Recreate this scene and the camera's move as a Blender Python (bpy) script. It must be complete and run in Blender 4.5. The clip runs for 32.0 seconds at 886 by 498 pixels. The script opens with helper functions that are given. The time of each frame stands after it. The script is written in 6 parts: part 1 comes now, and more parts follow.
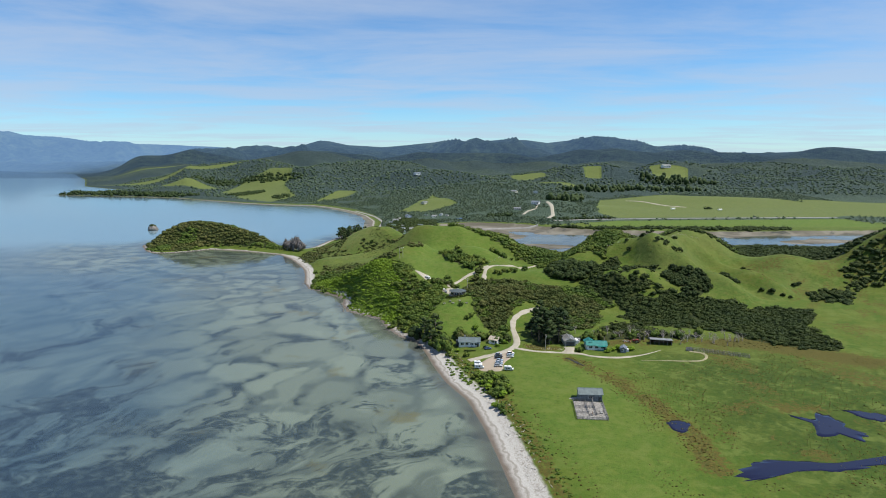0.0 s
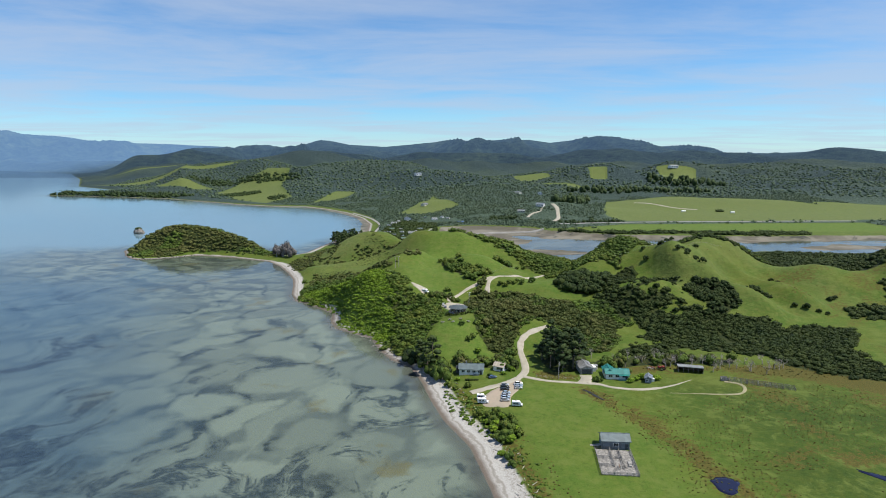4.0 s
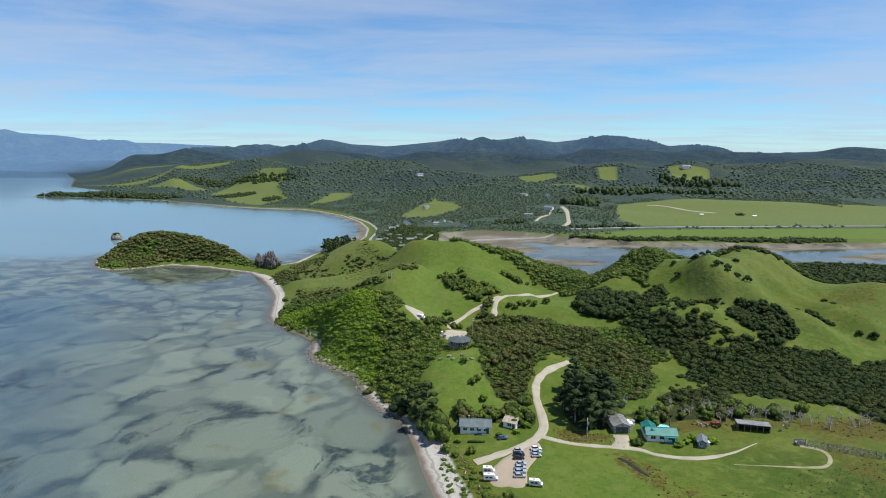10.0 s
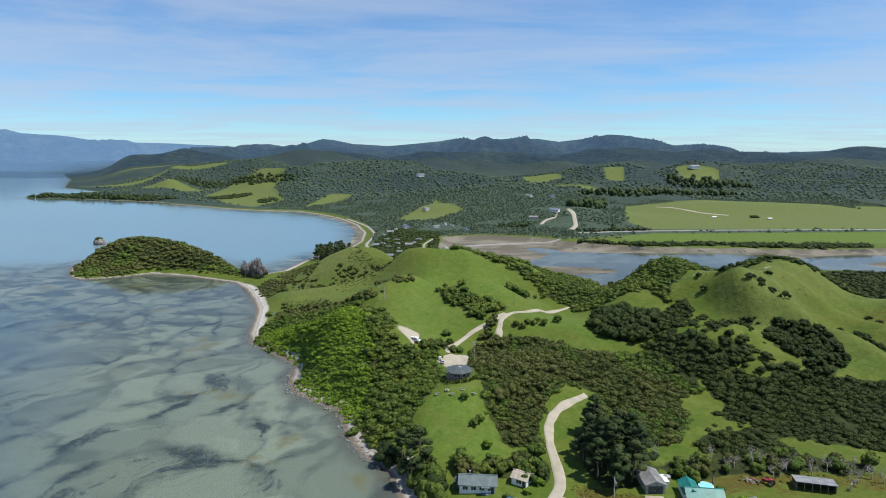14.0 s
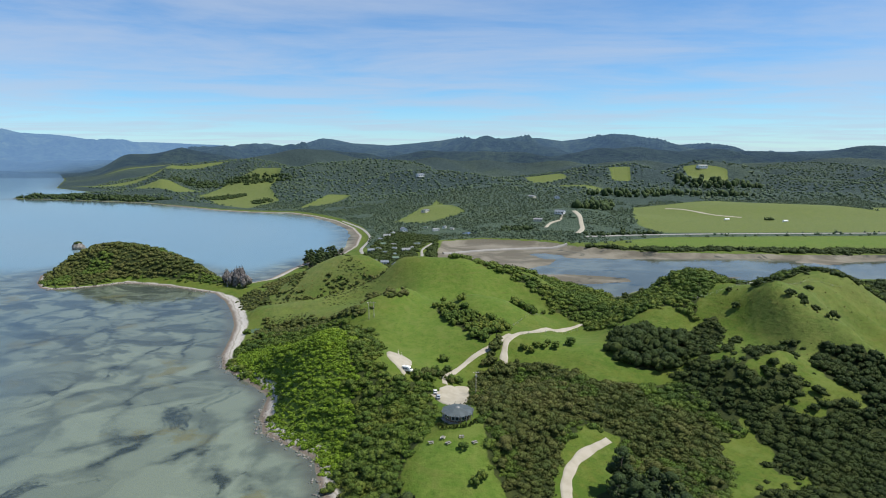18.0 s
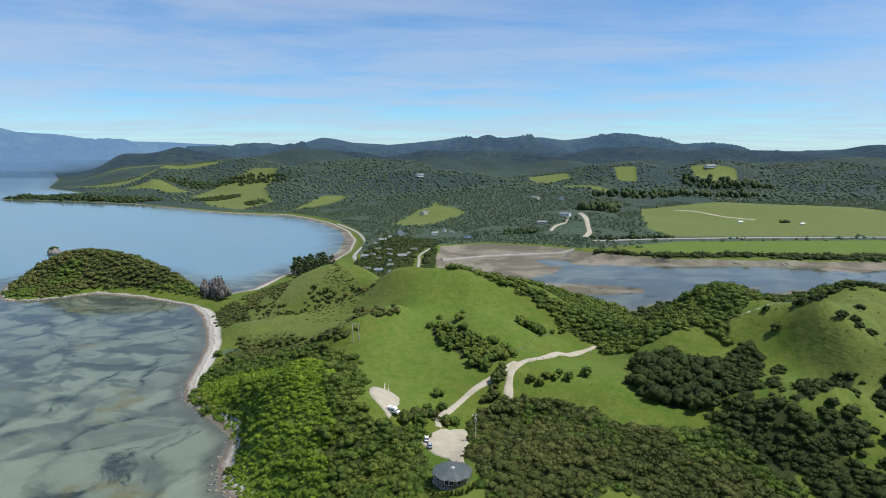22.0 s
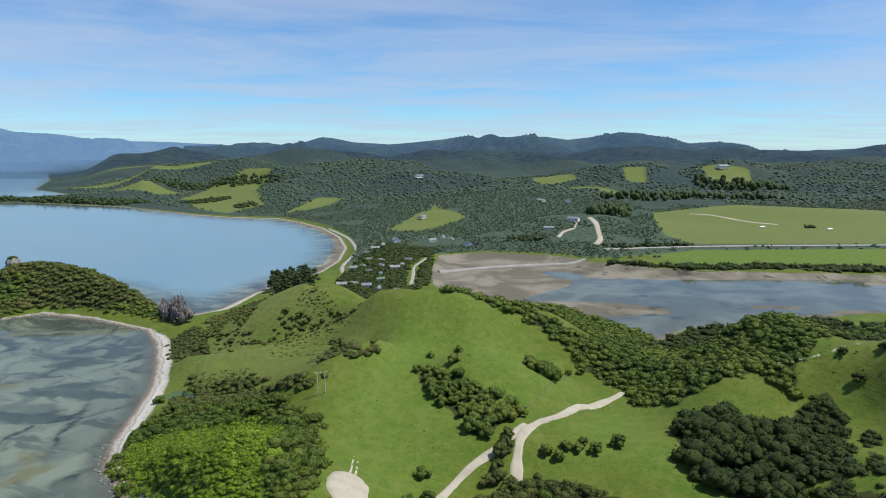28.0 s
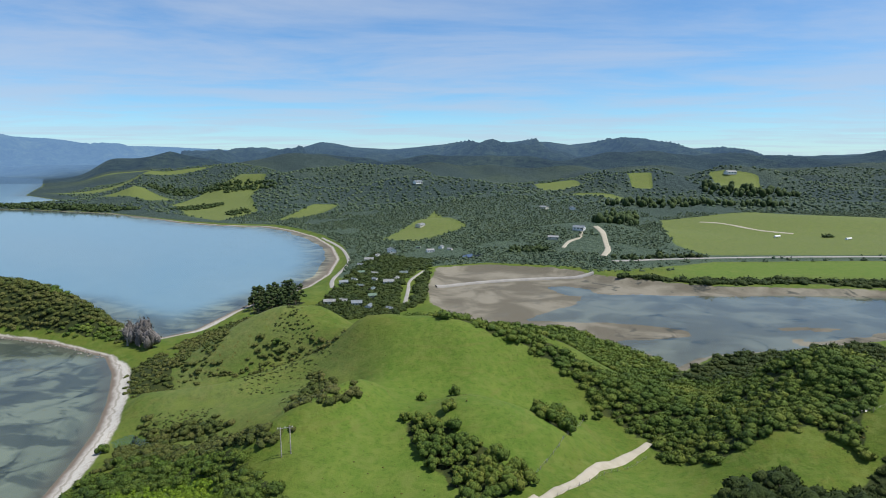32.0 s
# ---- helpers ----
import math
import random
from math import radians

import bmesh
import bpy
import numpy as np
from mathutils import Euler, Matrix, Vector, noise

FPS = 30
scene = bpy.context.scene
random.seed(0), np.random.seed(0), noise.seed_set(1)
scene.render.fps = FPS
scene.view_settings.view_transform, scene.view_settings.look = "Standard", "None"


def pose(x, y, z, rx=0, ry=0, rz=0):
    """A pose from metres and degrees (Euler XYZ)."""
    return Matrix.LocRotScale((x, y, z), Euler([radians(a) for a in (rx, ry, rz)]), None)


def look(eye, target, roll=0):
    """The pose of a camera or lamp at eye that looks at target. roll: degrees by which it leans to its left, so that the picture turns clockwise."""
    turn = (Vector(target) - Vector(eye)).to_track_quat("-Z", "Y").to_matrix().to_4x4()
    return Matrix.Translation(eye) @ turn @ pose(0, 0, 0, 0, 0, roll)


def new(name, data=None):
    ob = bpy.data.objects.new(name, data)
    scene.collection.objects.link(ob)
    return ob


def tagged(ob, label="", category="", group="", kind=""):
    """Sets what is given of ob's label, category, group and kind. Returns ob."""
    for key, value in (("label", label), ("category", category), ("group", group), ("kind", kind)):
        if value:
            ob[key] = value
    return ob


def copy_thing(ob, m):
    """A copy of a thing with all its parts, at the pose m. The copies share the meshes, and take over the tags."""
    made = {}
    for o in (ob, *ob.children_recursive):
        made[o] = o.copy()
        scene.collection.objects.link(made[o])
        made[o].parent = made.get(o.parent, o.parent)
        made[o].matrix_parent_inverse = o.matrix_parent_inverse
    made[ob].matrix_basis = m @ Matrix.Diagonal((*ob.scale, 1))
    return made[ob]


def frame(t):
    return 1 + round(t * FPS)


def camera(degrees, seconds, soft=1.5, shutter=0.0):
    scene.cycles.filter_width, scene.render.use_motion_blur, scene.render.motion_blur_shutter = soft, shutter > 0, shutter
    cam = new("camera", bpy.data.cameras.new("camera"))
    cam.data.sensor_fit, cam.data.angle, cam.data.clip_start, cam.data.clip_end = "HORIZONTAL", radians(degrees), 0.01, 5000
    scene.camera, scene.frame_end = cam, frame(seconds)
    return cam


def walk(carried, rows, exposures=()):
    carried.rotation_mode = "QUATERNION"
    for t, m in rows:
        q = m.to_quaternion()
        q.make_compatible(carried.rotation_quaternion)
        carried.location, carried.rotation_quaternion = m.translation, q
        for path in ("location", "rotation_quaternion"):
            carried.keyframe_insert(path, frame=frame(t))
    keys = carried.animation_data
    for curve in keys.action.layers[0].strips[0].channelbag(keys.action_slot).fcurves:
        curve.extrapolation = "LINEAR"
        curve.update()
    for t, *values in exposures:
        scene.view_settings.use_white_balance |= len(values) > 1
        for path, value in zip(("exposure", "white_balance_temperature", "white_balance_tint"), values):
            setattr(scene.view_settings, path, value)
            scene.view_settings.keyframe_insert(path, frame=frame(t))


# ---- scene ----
cam = camera(70.96, 32.0, soft=1.0)
walk(cam, [
    (0, pose(-0.00, 0.00, 100.00, 80.890, 0.069, 0.000)),
    (4, pose(1.47, 39.30, 99.87, 80.871, -0.010, 0.176)),
    (8, pose(2.82, 77.79, 99.69, 80.845, -0.052, 0.412)),
    (12, pose(4.54, 115.84, 99.63, 80.815, -0.004, 0.653)),
    (16, pose(6.10, 154.03, 99.35, 80.790, 0.022, 0.849)),
    (20, pose(7.69, 192.45, 98.78, 80.728, 0.030, 0.951)),
    (24, pose(10.14, 230.35, 98.50, 80.705, 0.057, 1.162)),
    (28, pose(12.04, 266.80, 98.50, 80.680, 0.072, 1.279)),
    (30, pose(12.87, 285.06, 98.60, 80.671, 0.045, 1.307)),
    (31, pose(13.29, 294.19, 98.64, 80.667, 0.031, 1.322)),
    (31.25, pose(13.37, 296.42, 98.65, 80.830, 0.012, 1.325)),
    (31.5, pose(13.46, 298.65, 98.65, 80.993, -0.007, 1.329)),
    (32, pose(13.60, 302.97, 98.65, 81.130, 0.034, 1.361)),
])

# ---- light ----
SUN_AZIMUTH, SUN_HEIGHT = radians(94), radians(61)
world = bpy.data.worlds.new("world")
scene.world = world
world.use_nodes = True
wn, wl = world.node_tree.nodes, world.node_tree.links
wn.clear()


def wnode(kind):
    return wn.new(kind)


def wmath(op, a, b=None, clamp=False):
    n = wnode("ShaderNodeMath")
    n.operation, n.use_clamp = op, clamp
    for i, v in enumerate((a, b)):
        if v is None:
            continue
        if isinstance(v, (int, float)):
            n.inputs[i].default_value = v
        else:
            wl.new(v, n.inputs[i])
    return n.outputs[0]


sky = wnode("ShaderNodeTexSky")
sky.sky_type, sky.sun_disc, sky.sun_elevation, sky.sun_rotation = "NISHITA", False, SUN_HEIGHT, SUN_AZIMUTH
sky.altitude, sky.air_density, sky.dust_density, sky.ozone_density = 1500, 1.0, 0.0, 4.0
place = wnode("ShaderNodeTexCoord")
split = wnode("ShaderNodeSeparateXYZ")
wl.new(place.outputs["Generated"], split.inputs[0])
rise = wmath("MAXIMUM", split.outputs[2], 0.0)
flat = wmath("ADD", rise, 0.045)
cloud_x, cloud_y = wmath("DIVIDE", split.outputs[0], flat), wmath("DIVIDE", split.outputs[1], flat)
spot = wnode("ShaderNodeCombineXYZ")
wl.new(wmath("MULTIPLY", cloud_x, 0.26), spot.inputs[0])
wl.new(wmath("MULTIPLY", cloud_y, 0.40), spot.inputs[1])
veil = wnode("ShaderNodeTexNoise")
veil.inputs["Scale"].default_value, veil.inputs["Detail"].default_value, veil.inputs["Roughness"].default_value = 1.35, 9.0, 0.60
veil.inputs["Distortion"].default_value = 0.35
wl.new(spot.outputs[0], veil.inputs["Vector"])
cover = wnode("ShaderNodeMapRange")
cover.interpolation_type = "SMOOTHSTEP"
cover.inputs["From Min"].default_value, cover.inputs["From Max"].default_value = 0.30, 0.66
wl.new(veil.outputs["Fac"], cover.inputs["Value"])
haze = wnode("ShaderNodeMapRange")
haze.interpolation_type = "SMOOTHSTEP"
haze.inputs["From Min"].default_value, haze.inputs["From Max"].default_value = 0.0, 0.075
haze.inputs["To Min"].default_value, haze.inputs["To Max"].default_value = 0.26, 0.0
wl.new(rise, haze.inputs["Value"])
thin = wnode("ShaderNodeMapRange")
thin.inputs["From Min"].default_value, thin.inputs["From Max"].default_value = 0.30, 0.60
thin.inputs["To Min"].default_value, thin.inputs["To Max"].default_value = 0.62, 0.30
wl.new(rise, thin.inputs["Value"])
amount = wmath("MAXIMUM", wmath("MULTIPLY", cover.outputs[0], thin.outputs[0]), haze.outputs[0])
blend = wnode("ShaderNodeMixRGB")
blend.inputs[2].default_value = (4.5, 5.3, 6.7, 1)
wl.new(amount, blend.inputs[0])
tone = wnode("ShaderNodeMixRGB")
tone.blend_type = "MULTIPLY"
tone.inputs[0].default_value, tone.inputs[2].default_value = 1.0, (0.68, 1.02, 1.23, 1)
wl.new(sky.outputs[0], tone.inputs[1])
wl.new(tone.outputs[0], blend.inputs[1])
back = wnode("ShaderNodeBackground")
back.inputs["Strength"].default_value = 0.095
wl.new(blend.outputs[0], back.inputs["Color"])
wl.new(back.outputs[0], wnode("ShaderNodeOutputWorld").inputs[0])

sun = new("sun", bpy.data.lights.new("sun", "SUN"))
sun.data.energy, sun.data.angle, sun.data.color = 4.6, radians(0.6), (1.0, 0.96, 0.88)
sun.matrix_world = look((0, 0, 0), (-math.sin(SUN_AZIMUTH) * math.cos(SUN_HEIGHT), -math.cos(SUN_AZIMUTH) * math.cos(SUN_HEIGHT), -math.sin(SUN_HEIGHT)))
scene.view_settings.exposure = 0.25


# ---- materials ----
def shader(name):
    m = bpy.data.materials.new(name)
    m.use_nodes = True
    n, l = m.node_tree.nodes, m.node_tree.links
    return m, n, l, n["Principled BSDF"]


def put(l, target, v):
    if hasattr(v, "is_output"):
        l.new(v, target)
    else:
        target.default_value = (*v, 1) if isinstance(v, tuple) and len(v) == 3 else v


def noise_of(n, l, where, scale, detail=4.0, rough=0.55, twist=0.0):
    t = n.new("ShaderNodeTexNoise")
    t.inputs["Scale"].default_value, t.inputs["Detail"].default_value, t.inputs["Roughness"].default_value = scale, detail, rough
    t.inputs["Distortion"].default_value = twist
    l.new(where, t.inputs["Vector"])
    return t.outputs["Fac"]


def step_of(n, l, v, low, high, a=0.0, b=1.0):
    t = n.new("ShaderNodeMapRange")
    t.interpolation_type = "SMOOTHSTEP"
    for key, val in (("From Min", low), ("From Max", high), ("To Min", a), ("To Max", b)):
        t.inputs[key].default_value = val
    l.new(v, t.inputs["Value"])
    return t.outputs[0]


def calc(n, l, op, a, b):
    t = n.new("ShaderNodeMath")
    t.operation = op
    put(l, t.inputs[0], a)
    put(l, t.inputs[1], b)
    return t.outputs[0]


def mixed(n, l, fac, a, b, how="MIX"):
    t = n.new("ShaderNodeMixRGB")
    t.blend_type = how
    put(l, t.inputs[0], fac)
    put(l, t.inputs[1], a)
    put(l, t.inputs[2], b)
    return t.outputs[0]


def bump_of(n, l, bsdf, height, strength, distance):
    t = n.new("ShaderNodeBump")
    t.inputs["Strength"].default_value, t.inputs["Distance"].default_value = strength, distance
    l.new(height, t.inputs["Height"])
    l.new(t.outputs[0], bsdf.inputs["Normal"])


def plain(name, colour, rough=0.7, metal=0.0, vary=0.12, scale=3.0, grit=0.2):
    """A surface with grain and faint stains."""
    m, n, l, b = shader(name)
    where = n.new("ShaderNodeTexCoord").outputs["Object"]
    stain, fine = noise_of(n, l, where, scale * 0.35, 5), noise_of(n, l, where, scale * 6, 3)
    dark = tuple(c * (1 - 2.2 * vary) for c in colour)
    light = tuple(min(1, c * (1 + vary)) for c in colour)
    col = mixed(n, l, step_of(n, l, stain, 0.3, 0.7), dark, light)
    col = mixed(n, l, calc(n, l, "MULTIPLY", fine, vary), col, tuple(c * 0.5 for c in colour))
    put(l, b.inputs["Base Color"], col)
    b.inputs["Roughness"].default_value, b.inputs["Metallic"].default_value = rough, metal
    bump_of(n, l, b, fine, grit, 0.02)
    return m


def foliage(name, colours, size=1.0, rough=0.75):
    """Leaves: each clump its own green, light and dark tufts, gap shade painted in."""
    m, n, l, b = shader(name)
    geo, info = n.new("ShaderNodeNewGeometry"), n.new("ShaderNodeObjectInfo")
    pick = n.new("ShaderNodeValToRGB")
    ramp = pick.color_ramp
    ramp.interpolation = "LINEAR"
    while len(ramp.elements) < len(colours):
        ramp.elements.new(0.5)
    for i, c in enumerate(colours):
        ramp.elements[i].position, ramp.elements[i].color = i / (len(colours) - 1), (*c, 1)
    where = geo.outputs["Position"]
    patch = noise_of(n, l, where, 0.055, 3)
    island = calc(n, l, "MULTIPLY", geo.outputs["Random Per Island"], 0.45)
    own = calc(n, l, "MULTIPLY", info.outputs["Random"], 0.25)
    drift = calc(n, l, "SUBTRACT", calc(n, l, "MULTIPLY", patch, 1.3), 0.45)
    l.new(calc(n, l, "ADD", calc(n, l, "ADD", island, own), drift), pick.inputs[0])
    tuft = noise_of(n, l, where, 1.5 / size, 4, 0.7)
    # darker where the tuft bump lies low: shade between tufts put into the colour
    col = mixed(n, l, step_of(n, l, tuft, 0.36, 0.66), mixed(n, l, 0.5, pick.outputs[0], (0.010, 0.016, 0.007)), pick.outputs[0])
    col = mixed(n, l, step_of(n, l, noise_of(n, l, where, 5.0 / size, 2), 0.5, 0.75, 0, 0.35), col, mixed(n, l, 1.0, pick.outputs[0], (1.7, 1.65, 1.3), "MULTIPLY"))
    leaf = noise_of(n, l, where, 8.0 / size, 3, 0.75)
    # the same at leaf size: gap shade in the colour where the bump is low
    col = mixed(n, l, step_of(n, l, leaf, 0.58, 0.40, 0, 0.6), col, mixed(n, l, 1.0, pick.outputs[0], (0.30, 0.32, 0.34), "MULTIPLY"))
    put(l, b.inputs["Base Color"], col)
    b.inputs["Roughness"].default_value = rough
    b.inputs["Specular IOR Level"].default_value = 0.2
    bump_of(n, l, b, calc(n, l, "ADD", tuft, calc(n, l, "MULTIPLY", leaf, 0.35)), 1.0, 0.6 * size)
    return m


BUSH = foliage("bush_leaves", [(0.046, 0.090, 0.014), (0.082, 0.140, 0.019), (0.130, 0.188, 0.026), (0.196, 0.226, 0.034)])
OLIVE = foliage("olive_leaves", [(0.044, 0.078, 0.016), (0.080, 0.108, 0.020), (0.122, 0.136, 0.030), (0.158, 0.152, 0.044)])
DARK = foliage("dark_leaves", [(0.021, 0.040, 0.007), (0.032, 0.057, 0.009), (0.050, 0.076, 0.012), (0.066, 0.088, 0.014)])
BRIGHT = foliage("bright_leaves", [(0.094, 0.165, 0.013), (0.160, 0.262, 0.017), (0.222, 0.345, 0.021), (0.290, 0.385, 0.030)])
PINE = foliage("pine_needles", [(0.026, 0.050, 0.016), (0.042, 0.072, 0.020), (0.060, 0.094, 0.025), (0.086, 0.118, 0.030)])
# far leaves carry extra blue: air haze put into the colours
HAZED_WOODS = foliage("far_woods", [(0.058, 0.102, 0.064), (0.086, 0.136, 0.080), (0.122, 0.172, 0.094), (0.172, 0.212, 0.108)], 3.0)
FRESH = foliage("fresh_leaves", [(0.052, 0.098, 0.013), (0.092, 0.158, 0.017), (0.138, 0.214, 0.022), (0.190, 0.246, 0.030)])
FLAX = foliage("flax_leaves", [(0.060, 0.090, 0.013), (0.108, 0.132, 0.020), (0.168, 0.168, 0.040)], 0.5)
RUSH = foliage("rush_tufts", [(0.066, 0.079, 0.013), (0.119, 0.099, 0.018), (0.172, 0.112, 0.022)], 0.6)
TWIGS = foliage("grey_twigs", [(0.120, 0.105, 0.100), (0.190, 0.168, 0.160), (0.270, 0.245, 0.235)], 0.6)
BARK = plain("bark", (0.16, 0.13, 0.10), 0.9, vary=0.3, scale=6, grit=0.8)
GREY_WOOD = plain("weathered_wood", (0.30, 0.28, 0.25), 0.9, vary=0.25, scale=5, grit=0.6)
DEAD_WOOD = plain("dead_branches", (0.30, 0.27, 0.24), 0.9, vary=0.2, scale=8)
WHITE = plain("white_paint", (0.80, 0.79, 0.76), 0.55, vary=0.05)
CREAM = plain("cream_paint", (0.62, 0.58, 0.47), 0.6, vary=0.07)
SLATE = plain("grey_roof_iron", (0.12, 0.155, 0.155), 0.5, vary=0.12, scale=1.5)
CHARCOAL = plain("dark_roof_iron", (0.075, 0.092, 0.092), 0.55, vary=0.12, scale=1.5)
TEAL = plain("teal_roof_iron", (0.02, 0.20, 0.17), 0.4, vary=0.12, scale=1.5)
ZINC = plain("zinc_roof_iron", (0.33, 0.33, 0.32), 0.45, 0.3, vary=0.15, scale=1.2)
TAN = plain("tan_roof", (0.42, 0.36, 0.28), 0.7, vary=0.12)
BLUE_ROOF = plain("blue_grey_roof", (0.19, 0.215, 0.24), 0.5, vary=0.1)
GREEN_ROOF = plain("green_roof", (0.10, 0.16, 0.11), 0.5, vary=0.1)
RED_PAINT = plain("red_paint", (0.30, 0.035, 0.03), 0.45, vary=0.12)
DARK_WALL = plain("dark_boards", (0.07, 0.075, 0.08), 0.7, vary=0.2)
BROWN_WALL = plain("brown_boards", (0.16, 0.10, 0.06), 0.75, vary=0.2)
BLUE_WALL = plain("blue_grey_boards", (0.19, 0.22, 0.24), 0.7, vary=0.18)
CONCRETE = plain("concrete", (0.36, 0.35, 0.32), 0.85, vary=0.18, grit=0.4)
RUBBER = plain("rubber", (0.02, 0.02, 0.02), 0.8, vary=0.1)
STEEL = plain("steel", (0.5, 0.5, 0.5), 0.35, 0.9, vary=0.08)
LAMP = plain("lamp_glass", (0.75, 0.75, 0.72), 0.1, vary=0.02)
TAIL_LAMP = plain("red_lamp_glass", (0.35, 0.01, 0.01), 0.15, vary=0.02)
ROCK = plain("shore_rock", (0.24, 0.22, 0.19), 0.9, vary=0.3, scale=1.5, grit=0.9)
SHELL_SAND = plain("bleached_driftwood", (0.45, 0.42, 0.37), 0.9, vary=0.2, scale=4)
POOL_TILE = plain("pool_liner", (0.25, 0.62, 0.78), 0.2, vary=0.03)

m, n, l, b = shader("window_glass")
put(l, b.inputs["Base Color"], (0.02, 0.028, 0.035))
b.inputs["Roughness"].default_value, b.inputs["Specular IOR Level"].default_value = 0.06, 0.8
GLASS = m


def gravel(name, colour, wear):
    m, n, l, b = shader(name)
    where = n.new("ShaderNodeNewGeometry").outputs["Position"]
    big, fine = noise_of(n, l, where, 0.25, 5), noise_of(n, l, where, 6.0, 3)
    col = mixed(n, l, step_of(n, l, big, 0.35, 0.7), colour, wear)
    put(l, b.inputs["Base Color"], mixed(n, l, calc(n, l, "MULTIPLY", fine, 0.35), col, tuple(c * 0.55 for c in colour)))
    b.inputs["Roughness"].default_value = 0.95
    bump_of(n, l, b, fine, 0.4, 0.04)
    return m


GRAVEL = gravel("pale_gravel", (0.40, 0.36, 0.285), (0.32, 0.29, 0.215))
DIRT = gravel("worn_track", (0.33, 0.29, 0.18), (0.20, 0.20, 0.09))
PINK_GRAVEL = gravel("buff_gravel", (0.37, 0.295, 0.22), (0.32, 0.275, 0.20))
SEAL = gravel("sealed_road", (0.27, 0.26, 0.24), (0.34, 0.32, 0.29))

# still water in the paddock
m, n, l, b = shader("pond_water")
put(l, b.inputs["Base Color"], (0.012, 0.013, 0.035))
b.inputs["Roughness"].default_value, b.inputs["IOR"].default_value = 0.03, 1.33
POND = m

m, n, l, b = shader("ditch_water")
put(l, b.inputs["Base Color"], (0.024, 0.022, 0.018))
b.inputs["Roughness"].default_value, b.inputs["Specular IOR Level"].default_value = 0.4, 0.3
DITCH = m

# the sea: clear and shallow, with the sky in it
m, n, l, b = shader("sea_water")
n.remove(b)
where = n.new("ShaderNodeNewGeometry").outputs["Position"]
rip = n.new("ShaderNodeBump")
rip.inputs["Strength"].default_value, rip.inputs["Distance"].default_value = 0.06, 0.05
l.new(noise_of(n, l, where, 0.9, 3), rip.inputs["Height"])
fres, gloss, clear, join = (n.new("ShaderNode" + k) for k in ("Fresnel", "BsdfGlossy", "BsdfTransparent", "MixShader"))
fres.inputs["IOR"].default_value = 1.34
gloss.inputs["Roughness"].default_value = 0.09
l.new(rip.outputs[0], gloss.inputs["Normal"])
put(l, clear.inputs["Color"], (0.80, 0.90, 0.92))
l.new(fres.outputs[0], join.inputs[0])
l.new(clear.outputs[0], join.inputs[1])
l.new(gloss.outputs[0], join.inputs[2])
l.new(join.outputs[0], n["Material Output"].inputs[0])
SEA = m

# the ground: pasture, rushes, bush floor, sand, mud and sea bed by their own regions
m, n, l, b = shader("ground")
geo = n.new("ShaderNodeNewGeometry")
where = geo.outputs["Position"]


def region(name):
    t = n.new("ShaderNodeAttribute")
    t.attribute_name = name
    return t.outputs["Fac"]


def edged(v, noisy, low=0.42, high=0.58, amount=0.5):
    return step_of(n, l, calc(n, l, "ADD", v, calc(n, l, "MULTIPLY", calc(n, l, "SUBTRACT", noisy, 0.5), amount)), low, high)


wide, mid, small, fine = (noise_of(n, l, where, s, 5, 0.6) for s in (0.011, 0.05, 0.32, 2.2))
lift = n.new("ShaderNodeSeparateXYZ")
l.new(where, lift.inputs[0])
grass = mixed(n, l, step_of(n, l, mid, 0.35, 0.68), (0.058, 0.104, 0.010), (0.092, 0.122, 0.015))
grass = mixed(n, l, step_of(n, l, small, 0.45, 0.75, 0, 0.6), grass, (0.120, 0.122, 0.022))
grass = mixed(n, l, step_of(n, l, fine, 0.55, 0.8, 0, 0.5), grass, (0.028, 0.048, 0.006))
grass = mixed(n, l, step_of(n, l, wide, 0.5, 0.7, 0, 0.5), grass, (0.100, 0.110, 0.020))
lush = mixed(n, l, step_of(n, l, small, 0.3, 0.8), (0.074, 0.130, 0.015), (0.120, 0.164, 0.027))
col = mixed(n, l, region("lush"), grass, lush)
col = mixed(n, l, region("dry"), col, mixed(n, l, step_of(n, l, small, 0.3, 0.75), (0.098, 0.128, 0.036), (0.142, 0.158, 0.052)))
col = mixed(n, l, calc(n, l, "MULTIPLY", region("wet"), step_of(n, l, mid, 0.25, 0.65, 0.45, 1.0)), col, mixed(n, l, step_of(n, l, small, 0.35, 0.7), (0.030, 0.060, 0.006), (0.056, 0.082, 0.009)))
clump = noise_of(n, l, where, 0.85, 6, 0.75)
col = mixed(n, l, step_of(n, l, clump, 0.52, 0.36, 0, 0.55), col, mixed(n, l, 1.0, col, (0.50, 0.56, 0.5), "MULTIPLY"))
col = mixed(n, l, step_of(n, l, noise_of(n, l, where, 0.13, 6, 0.7, 0.4), 0.48, 0.66, 0, 0.75), col, (0.112, 0.144, 0.028))
contour = n.new("ShaderNodeCombineXYZ")
put(l, contour.inputs[0], calc(n, l, "MULTIPLY", lift.outputs[0], 0.05))
put(l, contour.inputs[1], calc(n, l, "MULTIPLY", lift.outputs[1], 0.05))
put(l, contour.inputs[2], calc(n, l, "MULTIPLY", lift.outputs[2], 0.9))
tread = noise_of(n, l, contour.outputs[0], 1.0, 3, 0.6)
slope = n.new("ShaderNodeSeparateXYZ")
l.new(geo.outputs["True Normal"], slope.inputs[0])
steep = step_of(n, l, slope.outputs[2], 0.985, 0.93)
col = mixed(n, l, calc(n, l, "MULTIPLY", steep, step_of(n, l, tread, 0.50, 0.70, 0, 0.32)), col, (0.122, 0.116, 0.030))
